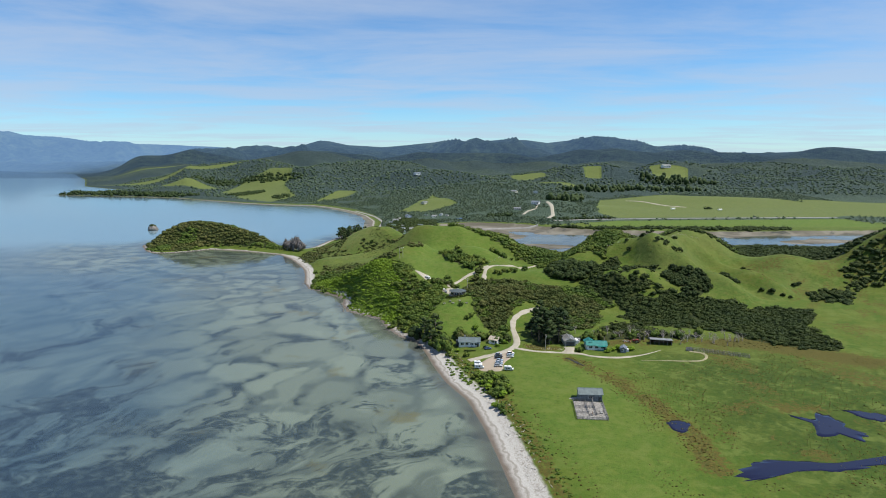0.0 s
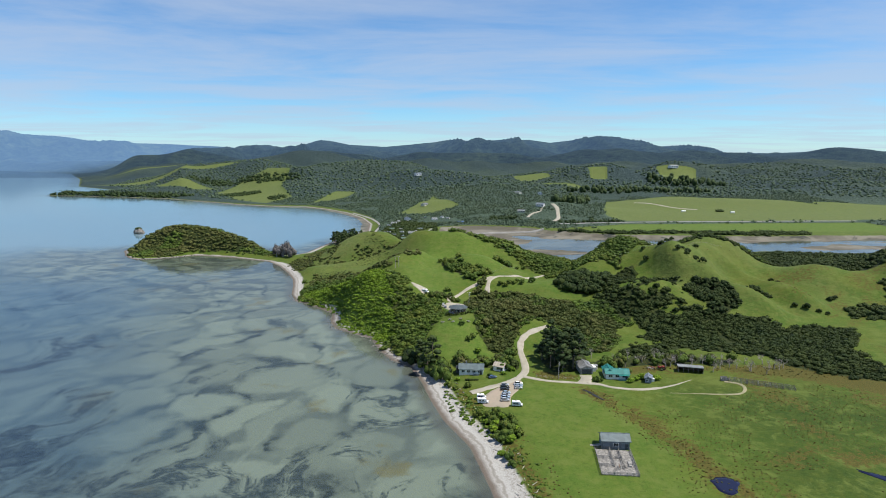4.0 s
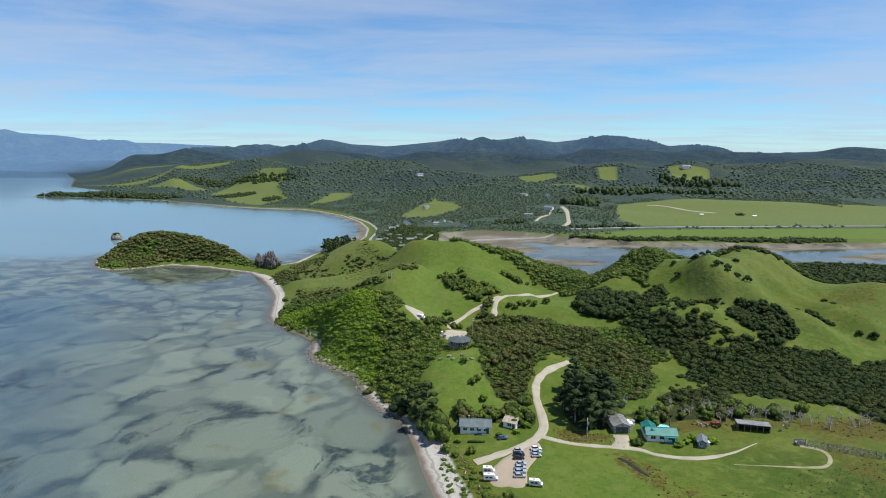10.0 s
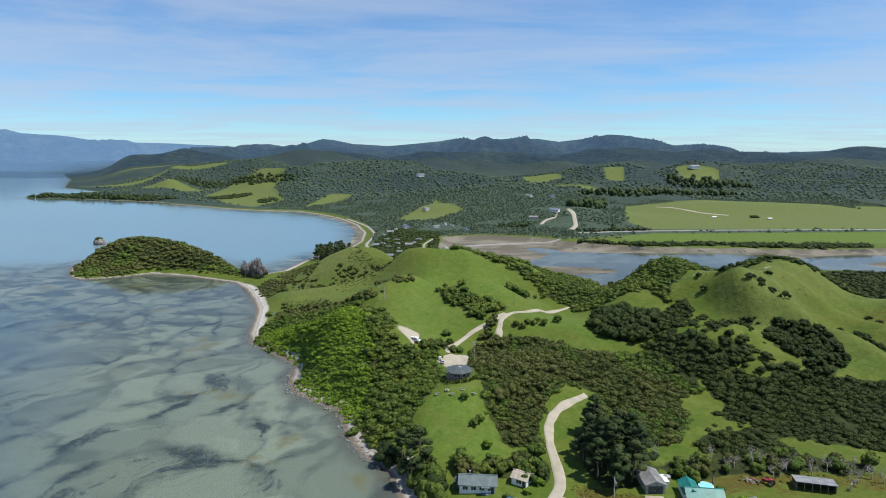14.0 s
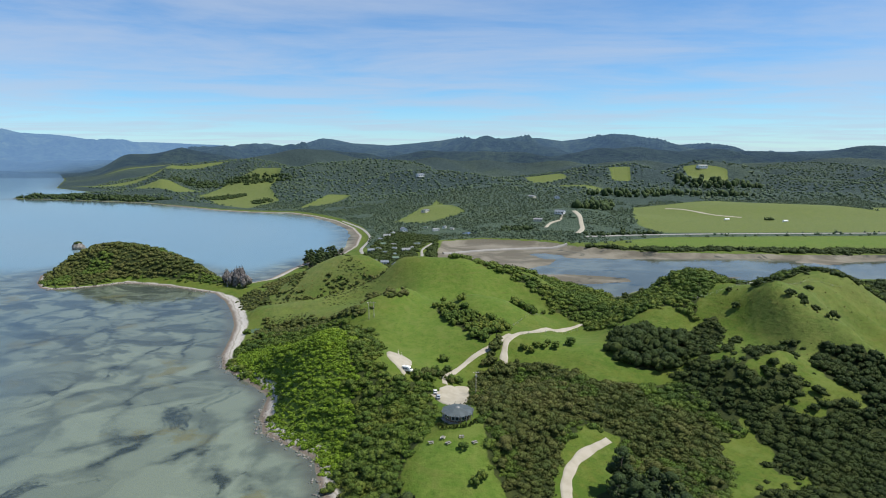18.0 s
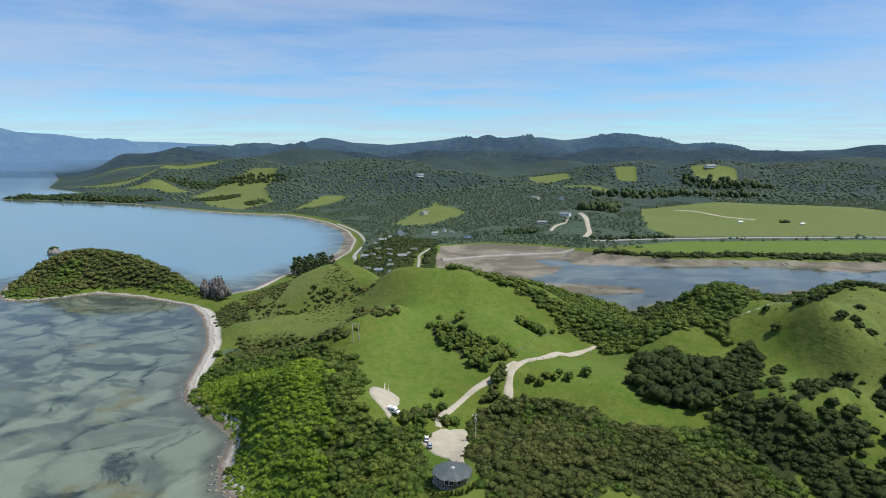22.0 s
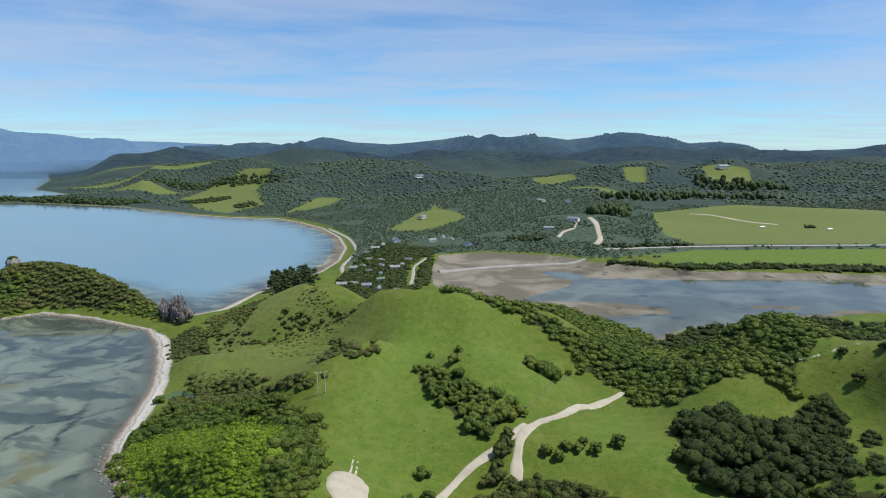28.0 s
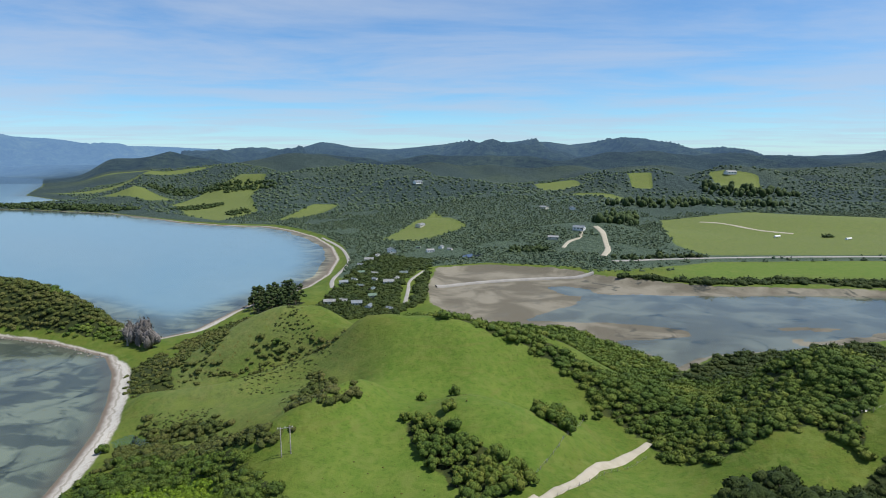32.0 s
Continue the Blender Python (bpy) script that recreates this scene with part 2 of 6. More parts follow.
rushes = mixed(n, l, step_of(n, l, fine, 0.35, 0.7), (0.045, 0.055, 0.009), (0.122, 0.088, 0.017))
col = mixed(n, l, edged(region("rough"), noise_of(n, l, where, 0.55, 6, 0.72), 0.42, 0.62, 1.9), col, rushes)
floor_green = mixed(n, l, step_of(n, l, small, 0.35, 0.7), (0.018, 0.028, 0.007), (0.042, 0.052, 0.011))
col = mixed(n, l, edged(region("bush"), small), col, floor_green)
tree_tuft = noise_of(n, l, where, 0.16, 4, 0.75)
# far floor dark and bluish: air haze and cloud shade put into the colour
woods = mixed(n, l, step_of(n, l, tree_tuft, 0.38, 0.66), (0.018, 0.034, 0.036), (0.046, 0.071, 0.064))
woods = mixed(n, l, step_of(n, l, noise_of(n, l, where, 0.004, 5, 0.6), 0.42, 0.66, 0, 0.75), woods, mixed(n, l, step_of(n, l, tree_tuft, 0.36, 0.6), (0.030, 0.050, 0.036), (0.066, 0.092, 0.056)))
# the haze tint gives way to greener floor nearer than 1500 m
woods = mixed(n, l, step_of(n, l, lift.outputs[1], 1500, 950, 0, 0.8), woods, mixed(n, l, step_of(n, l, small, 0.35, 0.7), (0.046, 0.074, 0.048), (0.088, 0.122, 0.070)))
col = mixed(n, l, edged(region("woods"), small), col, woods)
shore, inlet = region("shore"), region("inlet")
wobble = calc(n, l, "MULTIPLY", calc(n, l, "SUBTRACT", noise_of(n, l, where, 0.22, 4, 0.6), 0.5), 5.0)
rim = calc(n, l, "ADD", shore, wobble)
wrack = noise_of(n, l, where, 0.9, 5, 0.7, 1.5)
pebble = noise_of(n, l, where, 4.0, 2, 0.6)
sand = mixed(n, l, step_of(n, l, pebble, 0.35, 0.7), (0.34, 0.32, 0.285), (0.50, 0.478, 0.43))
lines = calc(n, l, "ADD", calc(n, l, "MULTIPLY", step_of(n, l, rim, 5.5, 6.5), step_of(n, l, wrack, 0.47, 0.66)), calc(n, l, "MULTIPLY", step_of(n, l, calc(n, l, "ABSOLUTE", calc(n, l, "SUBTRACT", rim, 3.6), 0.0), 0.8, 0.15), 0.7))
sand = mixed(n, l, lines, sand, (0.20, 0.175, 0.14))
sand = mixed(n, l, step_of(n, l, calc(n, l, "ADD", shore, calc(n, l, "MULTIPLY", wobble, 0.6)), 0.6, 3.6), (0.140, 0.112, 0.088), sand)
inland = calc(n, l, "SUBTRACT", region("beach"), calc(n, l, "ADD", shore, calc(n, l, "MULTIPLY", wobble, 0.45)))
col = mixed(n, l, step_of(n, l, inland, -0.7, 0.7), col, sand)
banks = noise_of(n, l, where, 0.030, 5, 0.55, 0.6)
mud = mixed(n, l, step_of(n, l, banks, 0.42, 0.62), (0.112, 0.100, 0.074), (0.200, 0.182, 0.140))
mud = mixed(n, l, step_of(n, l, mid, 0.52, 0.7, 0, 0.7), mud, (0.112, 0.106, 0.086))
mud = mixed(n, l, calc(n, l, "MULTIPLY", step_of(n, l, noise_of(n, l, where, 0.035, 6, 0.68, 0.8), 0.57, 0.63, 0, 0.8), step_of(n, l, lift.outputs[0], 70, 130)), mud, (0.034, 0.040, 0.036))
col = mixed(n, l, step_of(n, l, calc(n, l, "ADD", inlet, wobble), -0.8, 0.8), col, mud)


def toward(x, y):
    t = n.new("ShaderNodeVectorMath")
    t.operation = "DOT_PRODUCT"
    l.new(where, t.inputs[0])
    t.inputs[1].default_value = (x, y, 0)
    return t.outputs["Value"]


def flow(across, lengthwise, bend):
    """Places on the tidal flat, drawn out along the shore and bent."""
    t = n.new("ShaderNodeCombineXYZ")
    put(l, t.inputs[0], toward(0.94 / across, -0.34 / across))
    put(l, t.inputs[1], toward(0.34 / lengthwise, 0.94 / lengthwise))
    warp = n.new("ShaderNodeTexNoise")
    warp.inputs["Scale"].default_value, warp.inputs["Detail"].default_value = 0.022, 3.0
    l.new(where, warp.inputs["Vector"])
    return mixed(n, l, 1.0, t.outputs[0], mixed(n, l, 1.0, warp.outputs["Color"], (bend, bend, 0), "MULTIPLY"), "ADD")


def lobes(place, feature):
    t = n.new("ShaderNodeTexVoronoi")
    t.voronoi_dimensions, t.feature = "2D", feature
    t.inputs["Scale"].default_value = 1.0
    l.new(place, t.inputs["Vector"])
    return t.outputs


bent = flow(23.0, 33.0, 1.7)
mottle = noise_of(n, l, where, 0.35, 6, 0.7)
ragged = calc(n, l, "MULTIPLY", calc(n, l, "SUBTRACT", noise_of(n, l, where, 0.05, 6, 0.68), 0.5), 0.85)
edge = calc(n, l, "ADD", lobes(bent, "DISTANCE_TO_EDGE")["Distance"], ragged)
own = n.new("ShaderNodeSeparateXYZ")
l.new(lobes(bent, "F1")["Color"], own.inputs[0])
patchy = noise_of(n, l, where, 0.024, 3, 0.5)
blur = noise_of(n, l, where, 0.033, 4, 0.6)
crown = calc(n, l, "MULTIPLY", calc(n, l, "MAXIMUM", step_of(n, l, edge, 0.02, 0.22), step_of(n, l, blur, 0.46, 0.62, 0, 0.85)), step_of(n, l, own.outputs[0], 0.1, 0.9, 0.45, 1.0))
bed = mixed(n, l, crown, (0.136, 0.138, 0.112), (0.258, 0.253, 0.192))
swirl = noise_of(n, l, flow(15.0, 30.0, 2.0), 1.0, 5, 0.6, 0.8)
bed = mixed(n, l, step_of(n, l, swirl, 0.55, 0.72, 0, 0.55), bed, (0.300, 0.292, 0.226))
channel = calc(n, l, "MULTIPLY", step_of(n, l, edge, 0.075, -0.02), step_of(n, l, patchy, 0.44, 0.58))
channel = calc(n, l, "MULTIPLY", channel, step_of(n, l, mottle, 0.30, 0.55, 0.45, 1.0))
bed = mixed(n, l, channel, bed, (0.040, 0.046, 0.042))
near_end = step_of(n, l, lift.outputs[1], 310, 165, 0, 0.12)
weed = calc(n, l, "ADD", noise_of(n, l, flow(32.0, 46.0, 1.4), 1.0, 7, 0.70, 0.6), near_end)
bed = mixed(n, l, calc(n, l, "MULTIPLY", step_of(n, l, weed, 0.58, 0.64), step_of(n, l, mottle, 0.36, 0.54, 0.30, 0.92)), bed, (0.042, 0.050, 0.050))
bed = mixed(n, l, calc(n, l, "MULTIPLY", step_of(n, l, noise_of(n, l, where, 0.03, 5, 0.6), 0.60, 0.68, 0, 0.7), step_of(n, l, shore, -75, -30)), bed, (0.185, 0.142, 0.058))
north = step_of(n, l, lift.outputs[1], 360, 500, 0, 0.8)
bed = mixed(n, l, calc(n, l, "MULTIPLY", north, step_of(n, l, noise_of(n, l, flow(26.0, 13.0, 1.0), 1.0, 5, 0.6, 0.6), 0.52, 0.42)), bed, (0.056, 0.062, 0.058))
bed = mixed(n, l, step_of(n, l, calc(n, l, "ADD", shore, wobble), -8.0, -1.5, 0, 0.75), bed, (0.125, 0.108, 0.085))
deep_and_sky_bed = mixed(n, l, calc(n, l, "ADD", calc(n, l, "MULTIPLY", crown, 0.4), step_of(n, l, swirl, 0.40, 0.68, 0, 0.6)), (0.082, 0.114, 0.144), (0.152, 0.184, 0.196))
deep_and_sky_bed = mixed(n, l, calc(n, l, "MULTIPLY", step_of(n, l, weed, 0.53, 0.64, 0, 0.85), step_of(n, l, mottle, 0.30, 0.6, 0.5, 1.0)), deep_and_sky_bed, (0.022, 0.034, 0.056))
# bay bed painted pale blue, standing in for sky reflected on the water
deep_and_sky_bed = mixed(n, l, step_of(n, l, lift.outputs[1], 560, 700), deep_and_sky_bed, mixed(n, l, mid, (0.200, 0.280, 0.345), (0.250, 0.330, 0.385)))
bed = mixed(n, l, region("deep"), bed, deep_and_sky_bed)
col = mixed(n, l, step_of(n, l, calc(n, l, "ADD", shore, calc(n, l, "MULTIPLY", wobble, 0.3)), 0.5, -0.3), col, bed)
put(l, b.inputs["Base Color"], col)
b.inputs["Roughness"].default_value, b.inputs["Specular IOR Level"].default_value = 0.9, 0.2
hummock = noise_of(n, l, where, 0.20, 6, 0.62)
relief = calc(n, l, "ADD", calc(n, l, "ADD", calc(n, l, "ADD", calc(n, l, "MULTIPLY", fine, 0.14), calc(n, l, "MULTIPLY", calc(n, l, "MULTIPLY", hummock, steep), 0.65)), calc(n, l, "MULTIPLY", calc(n, l, "MULTIPLY", tread, steep), 0.10)), calc(n, l, "MULTIPLY", calc(n, l, "MULTIPLY", tree_tuft, region("woods")), 5.0))
bump_of(n, l, b, relief, 1.0, 1.0)
GROUND = m

# distant ranges, dim forest; blue air haze put in as glow, growing with distance
m, n, l, b = shader("haze_glow_range")
where = n.new("ShaderNodeNewGeometry").outputs["Position"]
deep_in = n.new("ShaderNodeSeparateXYZ")
l.new(where, deep_in.inputs[0])
tops, sides = noise_of(n, l, where, 0.030, 6, 0.75), noise_of(n, l, where, 0.0035, 5, 0.6)
# forest kept very dark, cloud shade put into its colour
forest = mixed(n, l, step_of(n, l, tops, 0.36, 0.66), (0.006, 0.012, 0.010), (0.028, 0.044, 0.026))
forest = mixed(n, l, step_of(n, l, sides, 0.50, 0.66, 0, 0.6), forest, mixed(n, l, step_of(n, l, tops, 0.36, 0.6), (0.018, 0.030, 0.016), (0.060, 0.078, 0.036)))
put(l, b.inputs["Base Color"], forest)
b.inputs["Roughness"].default_value, b.inputs["Specular IOR Level"].default_value = 0.95, 0.1
# emission stands in for air haze, strongest on the far left range
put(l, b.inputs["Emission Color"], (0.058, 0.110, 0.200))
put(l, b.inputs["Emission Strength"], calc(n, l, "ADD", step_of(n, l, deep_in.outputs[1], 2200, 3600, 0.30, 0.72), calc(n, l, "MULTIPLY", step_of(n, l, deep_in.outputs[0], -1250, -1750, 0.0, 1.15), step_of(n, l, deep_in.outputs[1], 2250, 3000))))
bump_of(n, l, b, tops, 1.0, 26.0)
HAZY_RANGE = m
# ---- terrain ----
COAST = [(60, -900), (45, -250), (38, 60), (30, 120), (21, 166), (18, 190), (15, 211), (10, 237), (1, 258), (-4, 276), (-9, 298),
         (-15, 316), (-24, 325), (-32, 341), (-38, 360), (-48, 368), (-60, 378), (-65, 392), (-68, 412), (-84, 429), (-98, 443),
         (-105, 460), (-110, 485), (-116, 510), (-126, 535), (-141, 566), (-158, 590), (-200, 611), (-235, 621), (-256, 606),
         (-276, 598), (-288, 603), (-302, 620), (-318, 650), (-308, 684), (-280, 704), (-240, 690), (-205, 664), (-170, 638),
         (-146, 622), (-134, 636)]
BAY = [(-127, 678), (-118, 711), (-99, 750), (-94, 797), (-100, 868), (-120, 941), (-155, 1018), (-198, 1078), (-240, 1121),
       (-307, 1133), (-377, 1168), (-430, 1210), (-550, 1300), (-700, 1352), (-868, 1394), (-850, 1450), (-800, 1560), (-990, 1725),
       (-1216, 2122), (-1550, 2625), (-2114, 2988), (-3000, 3300), (-6000, 3500), (-6000, 6000), (6000, 6000), (6000, -900)]
ESTUARY = [(-4, 815), (39, 831), (105, 811), (118, 790), (136, 777), (174, 755), (200, 745), (231, 742), (279, 738), (330, 732),
           (400, 735), (480, 740), (700, 745), (1000, 790), (1010, 730), (700, 670), (450, 612), (365, 615), (313, 626), (250, 620),
           (187, 600), (135, 588), (113, 566), (100, 592), (76, 634), (40, 642), (17, 652), (-4, 692), (-8, 740)]


def smooth(a, b, v):
    s = np.clip((v - a) / (b - a), 0, 1)
    return s * s * (3 - 2 * s)


def inside(px, py, poly):
    """Signed distance to a closed outline, positive inside."""
    best, odd = np.full(px.shape, 1e18), np.zeros(px.shape, bool)
    for (ax, ay), (bx, by) in zip(poly, poly[1:] + poly[:1]):
        ex, ey = bx - ax, by - ay
        k = np.clip(((px - ax) * ex + (py - ay) * ey) / (ex * ex + ey * ey), 0, 1)
        best = np.minimum(best, (px - ax - k * ex) ** 2 + (py - ay - k * ey) ** 2)
        if ey:
            odd ^= ((ay > py) != (by > py)) & (px < ex * (py - ay) / ey + ax)
    return np.where(odd, 1, -1) * np.sqrt(best)


def along(px, py, path):
    """Distance to an open line."""
    best = np.full(px.shape, 1e18)
    for (ax, ay), (bx, by) in zip(path, path[1:]):
        ex, ey = bx - ax, by - ay
        k = np.clip(((px - ax) * ex + (py - ay) * ey) / (ex * ex + ey * ey), 0, 1)
        best = np.minimum(best, (px - ax - k * ex) ** 2 + (py - ay - k * ey) ** 2)
    return np.sqrt(best)


def lattice(i, j, seed):
    n = (i * 374761393 + j * 668265263 + seed * 974634721) & 0x7FFFFFFF
    n = ((n ^ (n >> 13)) * 1274126177) & 0x7FFFFFFF
    return ((n ^ (n >> 16)) & 0xFFFF) / 65535.0


def grain(px, py, size, seed=0):
    """Smooth noise of 0 to 1 with cells of that size."""
    u, v = px / size, py / size
    i, j = np.floor(u).astype(np.int64), np.floor(v).astype(np.int64)
    a, b = smooth(0, 1, u - i), smooth(0, 1, v - j)
    return ((lattice(i, j, seed) * (1 - a) + lattice(i + 1, j, seed) * a) * (1 - b)
            + (lattice(i, j + 1, seed) * (1 - a) + lattice(i + 1, j + 1, seed) * a) * b)


def layers(px, py, size, seed=0, count=4):
    total, weight = 0, 0
    for k in range(count):
        total = total + grain(px, py, size / 2 ** k, seed + k) / 2 ** k
        weight += 1 / 2 ** k
    return total / weight


# near hills: centre, height, radius along and across, turn in degrees
WEST_HILLS = [(-45, 412, 19.4, 22, 22, 0), (-70, 432, 7.3, 20, 16, 0), (-14, 400, 12.5, 22, 22, 0), (10, 440, 9.8, 26, 26, 0), (40, 440, 6.7, 26, 26, 0),
         (64, 425, 7.5, 24, 24, 0), (-28, 450, 13.4, 24, 24, 0), (8, 350, 11.5, 24, 22, 0), (-30, 385, 6.9, 20, 20, 0), (85, 440, 5.8, 24, 24, 0),
         (60, 390, 6.0, 26, 24, 0), (30, 375, 9.2, 24, 22, 0)]
NORTH_HILLS = [(0, 545, 25.6, 30, 30, 0), (32, 535, 11.4, 26, 26, 0), (-53, 588, 19.5, 24, 20, 0), (-80, 572, 16.7, 26, 20, 0), (-30, 560, 11.5, 24, 24, 0),
         (-27, 488, 16.3, 24, 24, 0), (15, 480, 14.0, 24, 24, 0), (52, 548, 13.8, 24, 22, 0), (78, 518, 10.4, 22, 22, 0), (40, 480, 11.4, 24, 24, 0),
         (-55, 475, 5.3, 22, 22, 0), (-60, 520, 5.0, 26, 26, 0), (-10, 515, 4.6, 26, 26, 0), (-257, 660, 17.6, 27, 24, 0), (-287, 664, 10.0, 22, 24, 0),
         (-222, 652, 13.6, 26, 20, 0), (-193, 636, 10.2, 24, 17, 0)]
EAST_HILLS = [(150, 462, 19.8, 28, 28, 0), (182, 478, 21.5, 28, 28, 0), (212, 488, 17.9, 26, 26, 0), (160, 436, 19.8, 24, 24, 0), (116, 412, 15.4, 26, 26, 0),
         (142, 384, 9.2, 24, 24, 0), (177, 394, 10.3, 24, 24, 0), (206, 416, 7.4, 24, 22, 0), (104, 470, 14.0, 24, 24, 0), (130, 500, 24.8, 26, 24, 0),
         (180, 512, 16.3, 28, 22, 0), (228, 520, 17.6, 28, 24, 0)]
FAR_EAST_HILLS = [(250, 450, 18.1, 30, 30, 0), (330, 440, 32.7, 44, 40, 0), (380, 500, 32.5, 50, 44, 0), (370, 420, 12.3, 50, 40, 0), (90, 395, 1.4, 24, 22, 0),
         (440, 440, 11.5, 70, 70, 0), (520, 520, 0.9, 80, 60, 0)]
HILLS = WEST_HILLS + NORTH_HILLS + EAST_HILLS + FAR_EAST_HILLS
# far hills: centre, height, radii
FAR_HILLS = [(-190, 1640, 62, 200, 110), (-60, 1460, 34, 180, 100), (210, 1600, 26, 160, 90), (370, 1500, 30, 130, 80), (575, 1600, 34, 150, 70),
             (1100, 2000, 30, 300, 180), (-540, 1800, 30, 200, 120), (-10, 1090, 14, 70, 60), (165, 1010, 14, 90, 60), (80, 1250, 22, 160, 100),
             (480, 1120, 8, 160, 60), (-500, 2300, 72, 260, 200), (-1000, 2500, 55, 300, 180), (700, 2500, 70, 500, 200),
             (1500, 2700, 70, 600, 260), (100, 2400, 60, 350, 180)]
# the skyline ridge: across, height
RIDGE_X = (-6000, -3080, -2920, -2774, -2614, -2338, -2086, -1686, -1356, -1104, -1008, -889, -726, -678, -565, -345, -117, 153, 473, 606, 752, 830, 887, 1114, 1328, 1488, 1530, 1596, 1944, 2190, 2430, 6000)
RIDGE_Z = (150, 142, 173, 192, 158, 143, 135, 120, 94, 94, 119, 88, 135, 147, 122, 107, 129, 142, 148, 129, 148, 160, 151, 114, 108, 105, 71, 74, 71, 81, 84, 60)
RIDGE_Y = 3600
# grass spurs and the gullies between them: path, rise
FOLDS = [([(150, 448), (152, 430), (165, 419), (177, 404), (183, 383)], 4.4), ([(165, 419), (151, 416), (128, 400), (112, 393)], 4.4), ([(160, 444), (168, 436), (182, 428), (198, 410), (204, 392)], -4.6), ([(136, 446), (138, 430), (142, 412)], -3.0),
         ([(183, 464), (197, 455), (207, 440), (214, 420), (220, 402)], 5.0), ([(-16, 544), (-42, 545), (-59, 541), (-75, 530), (-107, 527)], 4.6), ([(-45, 481), (-65, 495), (-85, 501), (-100, 502)], -4.2),
         ([(-35, 556), (-60, 557), (-85, 550), (-105, 546)], -4.0), ([(-25, 548), (-45, 568), (-62, 574), (-90, 590)], 2.4), ([(30, 500), (45, 480), (60, 472)], -1.8), ([(118, 470), (140, 466), (155, 452)], 2.4),
         ([(-16, 496), (-27, 475), (-40, 466), (-50, 466)], 3.4), ([(-26, 518), (-33, 487), (-47, 494)], -4.0), ([(12, 540), (20, 510), (14, 480)], 1.8), ([(45, 540), (40, 515), (32, 490)], -1.6)]


def ground_height(px, py):
    land = inside(px, py, COAST + BAY)
    mud = inside(px, py, ESTUARY)
    z = np.interp(land, (0, 6, 13, 24), (0, 0.6, 1.9, 2.7)) + 0.8 * smooth(20, 200, land) + 0.25 * layers(px, py, 40, 3, 2) * smooth(0, 8, land)
    hill = np.zeros(px.shape)
    for x, y, h, a, b, turn in HILLS:
        c, s = math.cos(math.radians(turn)), math.sin(math.radians(turn))
        u, v = ((px - x) * c + (py - y) * s) / a, (-(px - x) * s + (py - y) * c) / b
        hill = hill + h * np.exp(-u * u - v * v)
    z = z + hill * smooth(0, 16, land) * (1 + 0.26 * (layers(px, py, 34, 9, 3) - 0.5))
    for path, rise in FOLDS:
        z = z + rise * np.exp(-(along(px, py, path) / 7.5) ** 2) * smooth(2, 16, land)
    far = np.zeros(px.shape)
    for x, y, h, a, b in FAR_HILLS:
        far = np.maximum(far, h * np.exp(-((px - x) / a) ** 2 - ((py - y) / b) ** 2))
    rough = layers(px, py, 420, 21, 3)
    fold = 1 - np.abs(2 * layers(px + 0.35 * py, py * 0.6, 330, 31, 3) - 1)
    far = far * (0.75 + 0.5 * rough) + 40 * smooth(1000, 1700, py) * fold ** 2 * smooth(0, 200, land)
    crest = np.interp(px, RIDGE_X, RIDGE_Z)
    away = (py - RIDGE_Y - np.where(px < -1300, 800, 0) - 250 * (layers(px, px * 0, 700, 41, 2) - 0.5))
    crest = crest * np.where(away < 0, np.exp(-(away / 900) ** 2), np.exp(-(away / 1400) ** 2))
    crest = crest * (1 + 1.25 * (fold ** 2 - 0.66) * smooth(40, 500, -away)) + 8 * (layers(px, py, 200, 51, 4) - 0.5) * smooth(1800, 2400, py)
    spur = 1 - np.abs(2 * layers(px - 0.2 * py, py * 0.35, 150, 55, 2) - 1)
    crest = crest * (1 - 0.75 * (1 - spur) * smooth(220, 900, -away))
    z = z + np.maximum(far, crest * smooth(1500, 2300, py)) * smooth(0, 220, land)
    bed = -0.003 * np.maximum(-land - 20, 0) - 0.55 * smooth(-4, -16, land) + smooth(3, 9, -land) * 0.34 * layers(px + 14 * layers(px, py, 60, 5, 2), py * 0.6, 30, 6, 3)
    flats = smooth(650, 760, py) * smooth(-30, -80, px) * smooth(75, 20, -land) * smooth(1500, 1250, py)
    bed = bed + flats * (0.62 * layers(px, py, 45, 15, 4) + 0.22)
    z = np.where(land > 0, z, np.maximum(bed, -6) - 0.1 * np.clip(-land, 0, 6))
    flat = -0.35 + 0.66 * layers(px * 0.7 + 12 * layers(px, py, 40, 13, 2), py * 1.7, 60, 12, 4) + 0.5 * smooth(95, 30, px) * smooth(640, 700, py)
    return np.where(mud > 0, z * (1 - smooth(0, 8, mud)) + flat * smooth(0, 8, mud), z), land, mud


def grid_mesh(name, xs, ys, heights, material):
    """One sheet from rows of places."""
    rows, cols = xs.shape
    me = bpy.data.meshes.new(name)
    me.vertices.add(rows * cols)
    me.vertices.foreach_set("co", np.stack([xs, ys, heights], -1).ravel())
    a = (np.arange(rows - 1)[:, None] * cols + np.arange(cols - 1)).ravel()
    quads = np.stack([a, a + 1, a + cols + 1, a + cols], -1)
    me.loops.add(quads.size)
    me.loops.foreach_set("vertex_index", quads.ravel())
    me.polygons.add(len(quads))
    me.polygons.foreach_set("loop_start", np.arange(0, quads.size, 4))
    me.update(calc_edges=True)
    me.polygons.foreach_set("use_smooth", np.ones(len(quads), bool))
    me.materials.append(material)
    return me


fan = np.concatenate([-1.02 - np.geomspace(3.2, 0.05, 26), np.linspace(-1.02, 1.02, 390), 1.02 + np.geomspace(0.05, 3.2, 26)])
deep = np.concatenate([np.linspace(40, 150, 14)[:-1], np.geomspace(150, 5150, 600)])
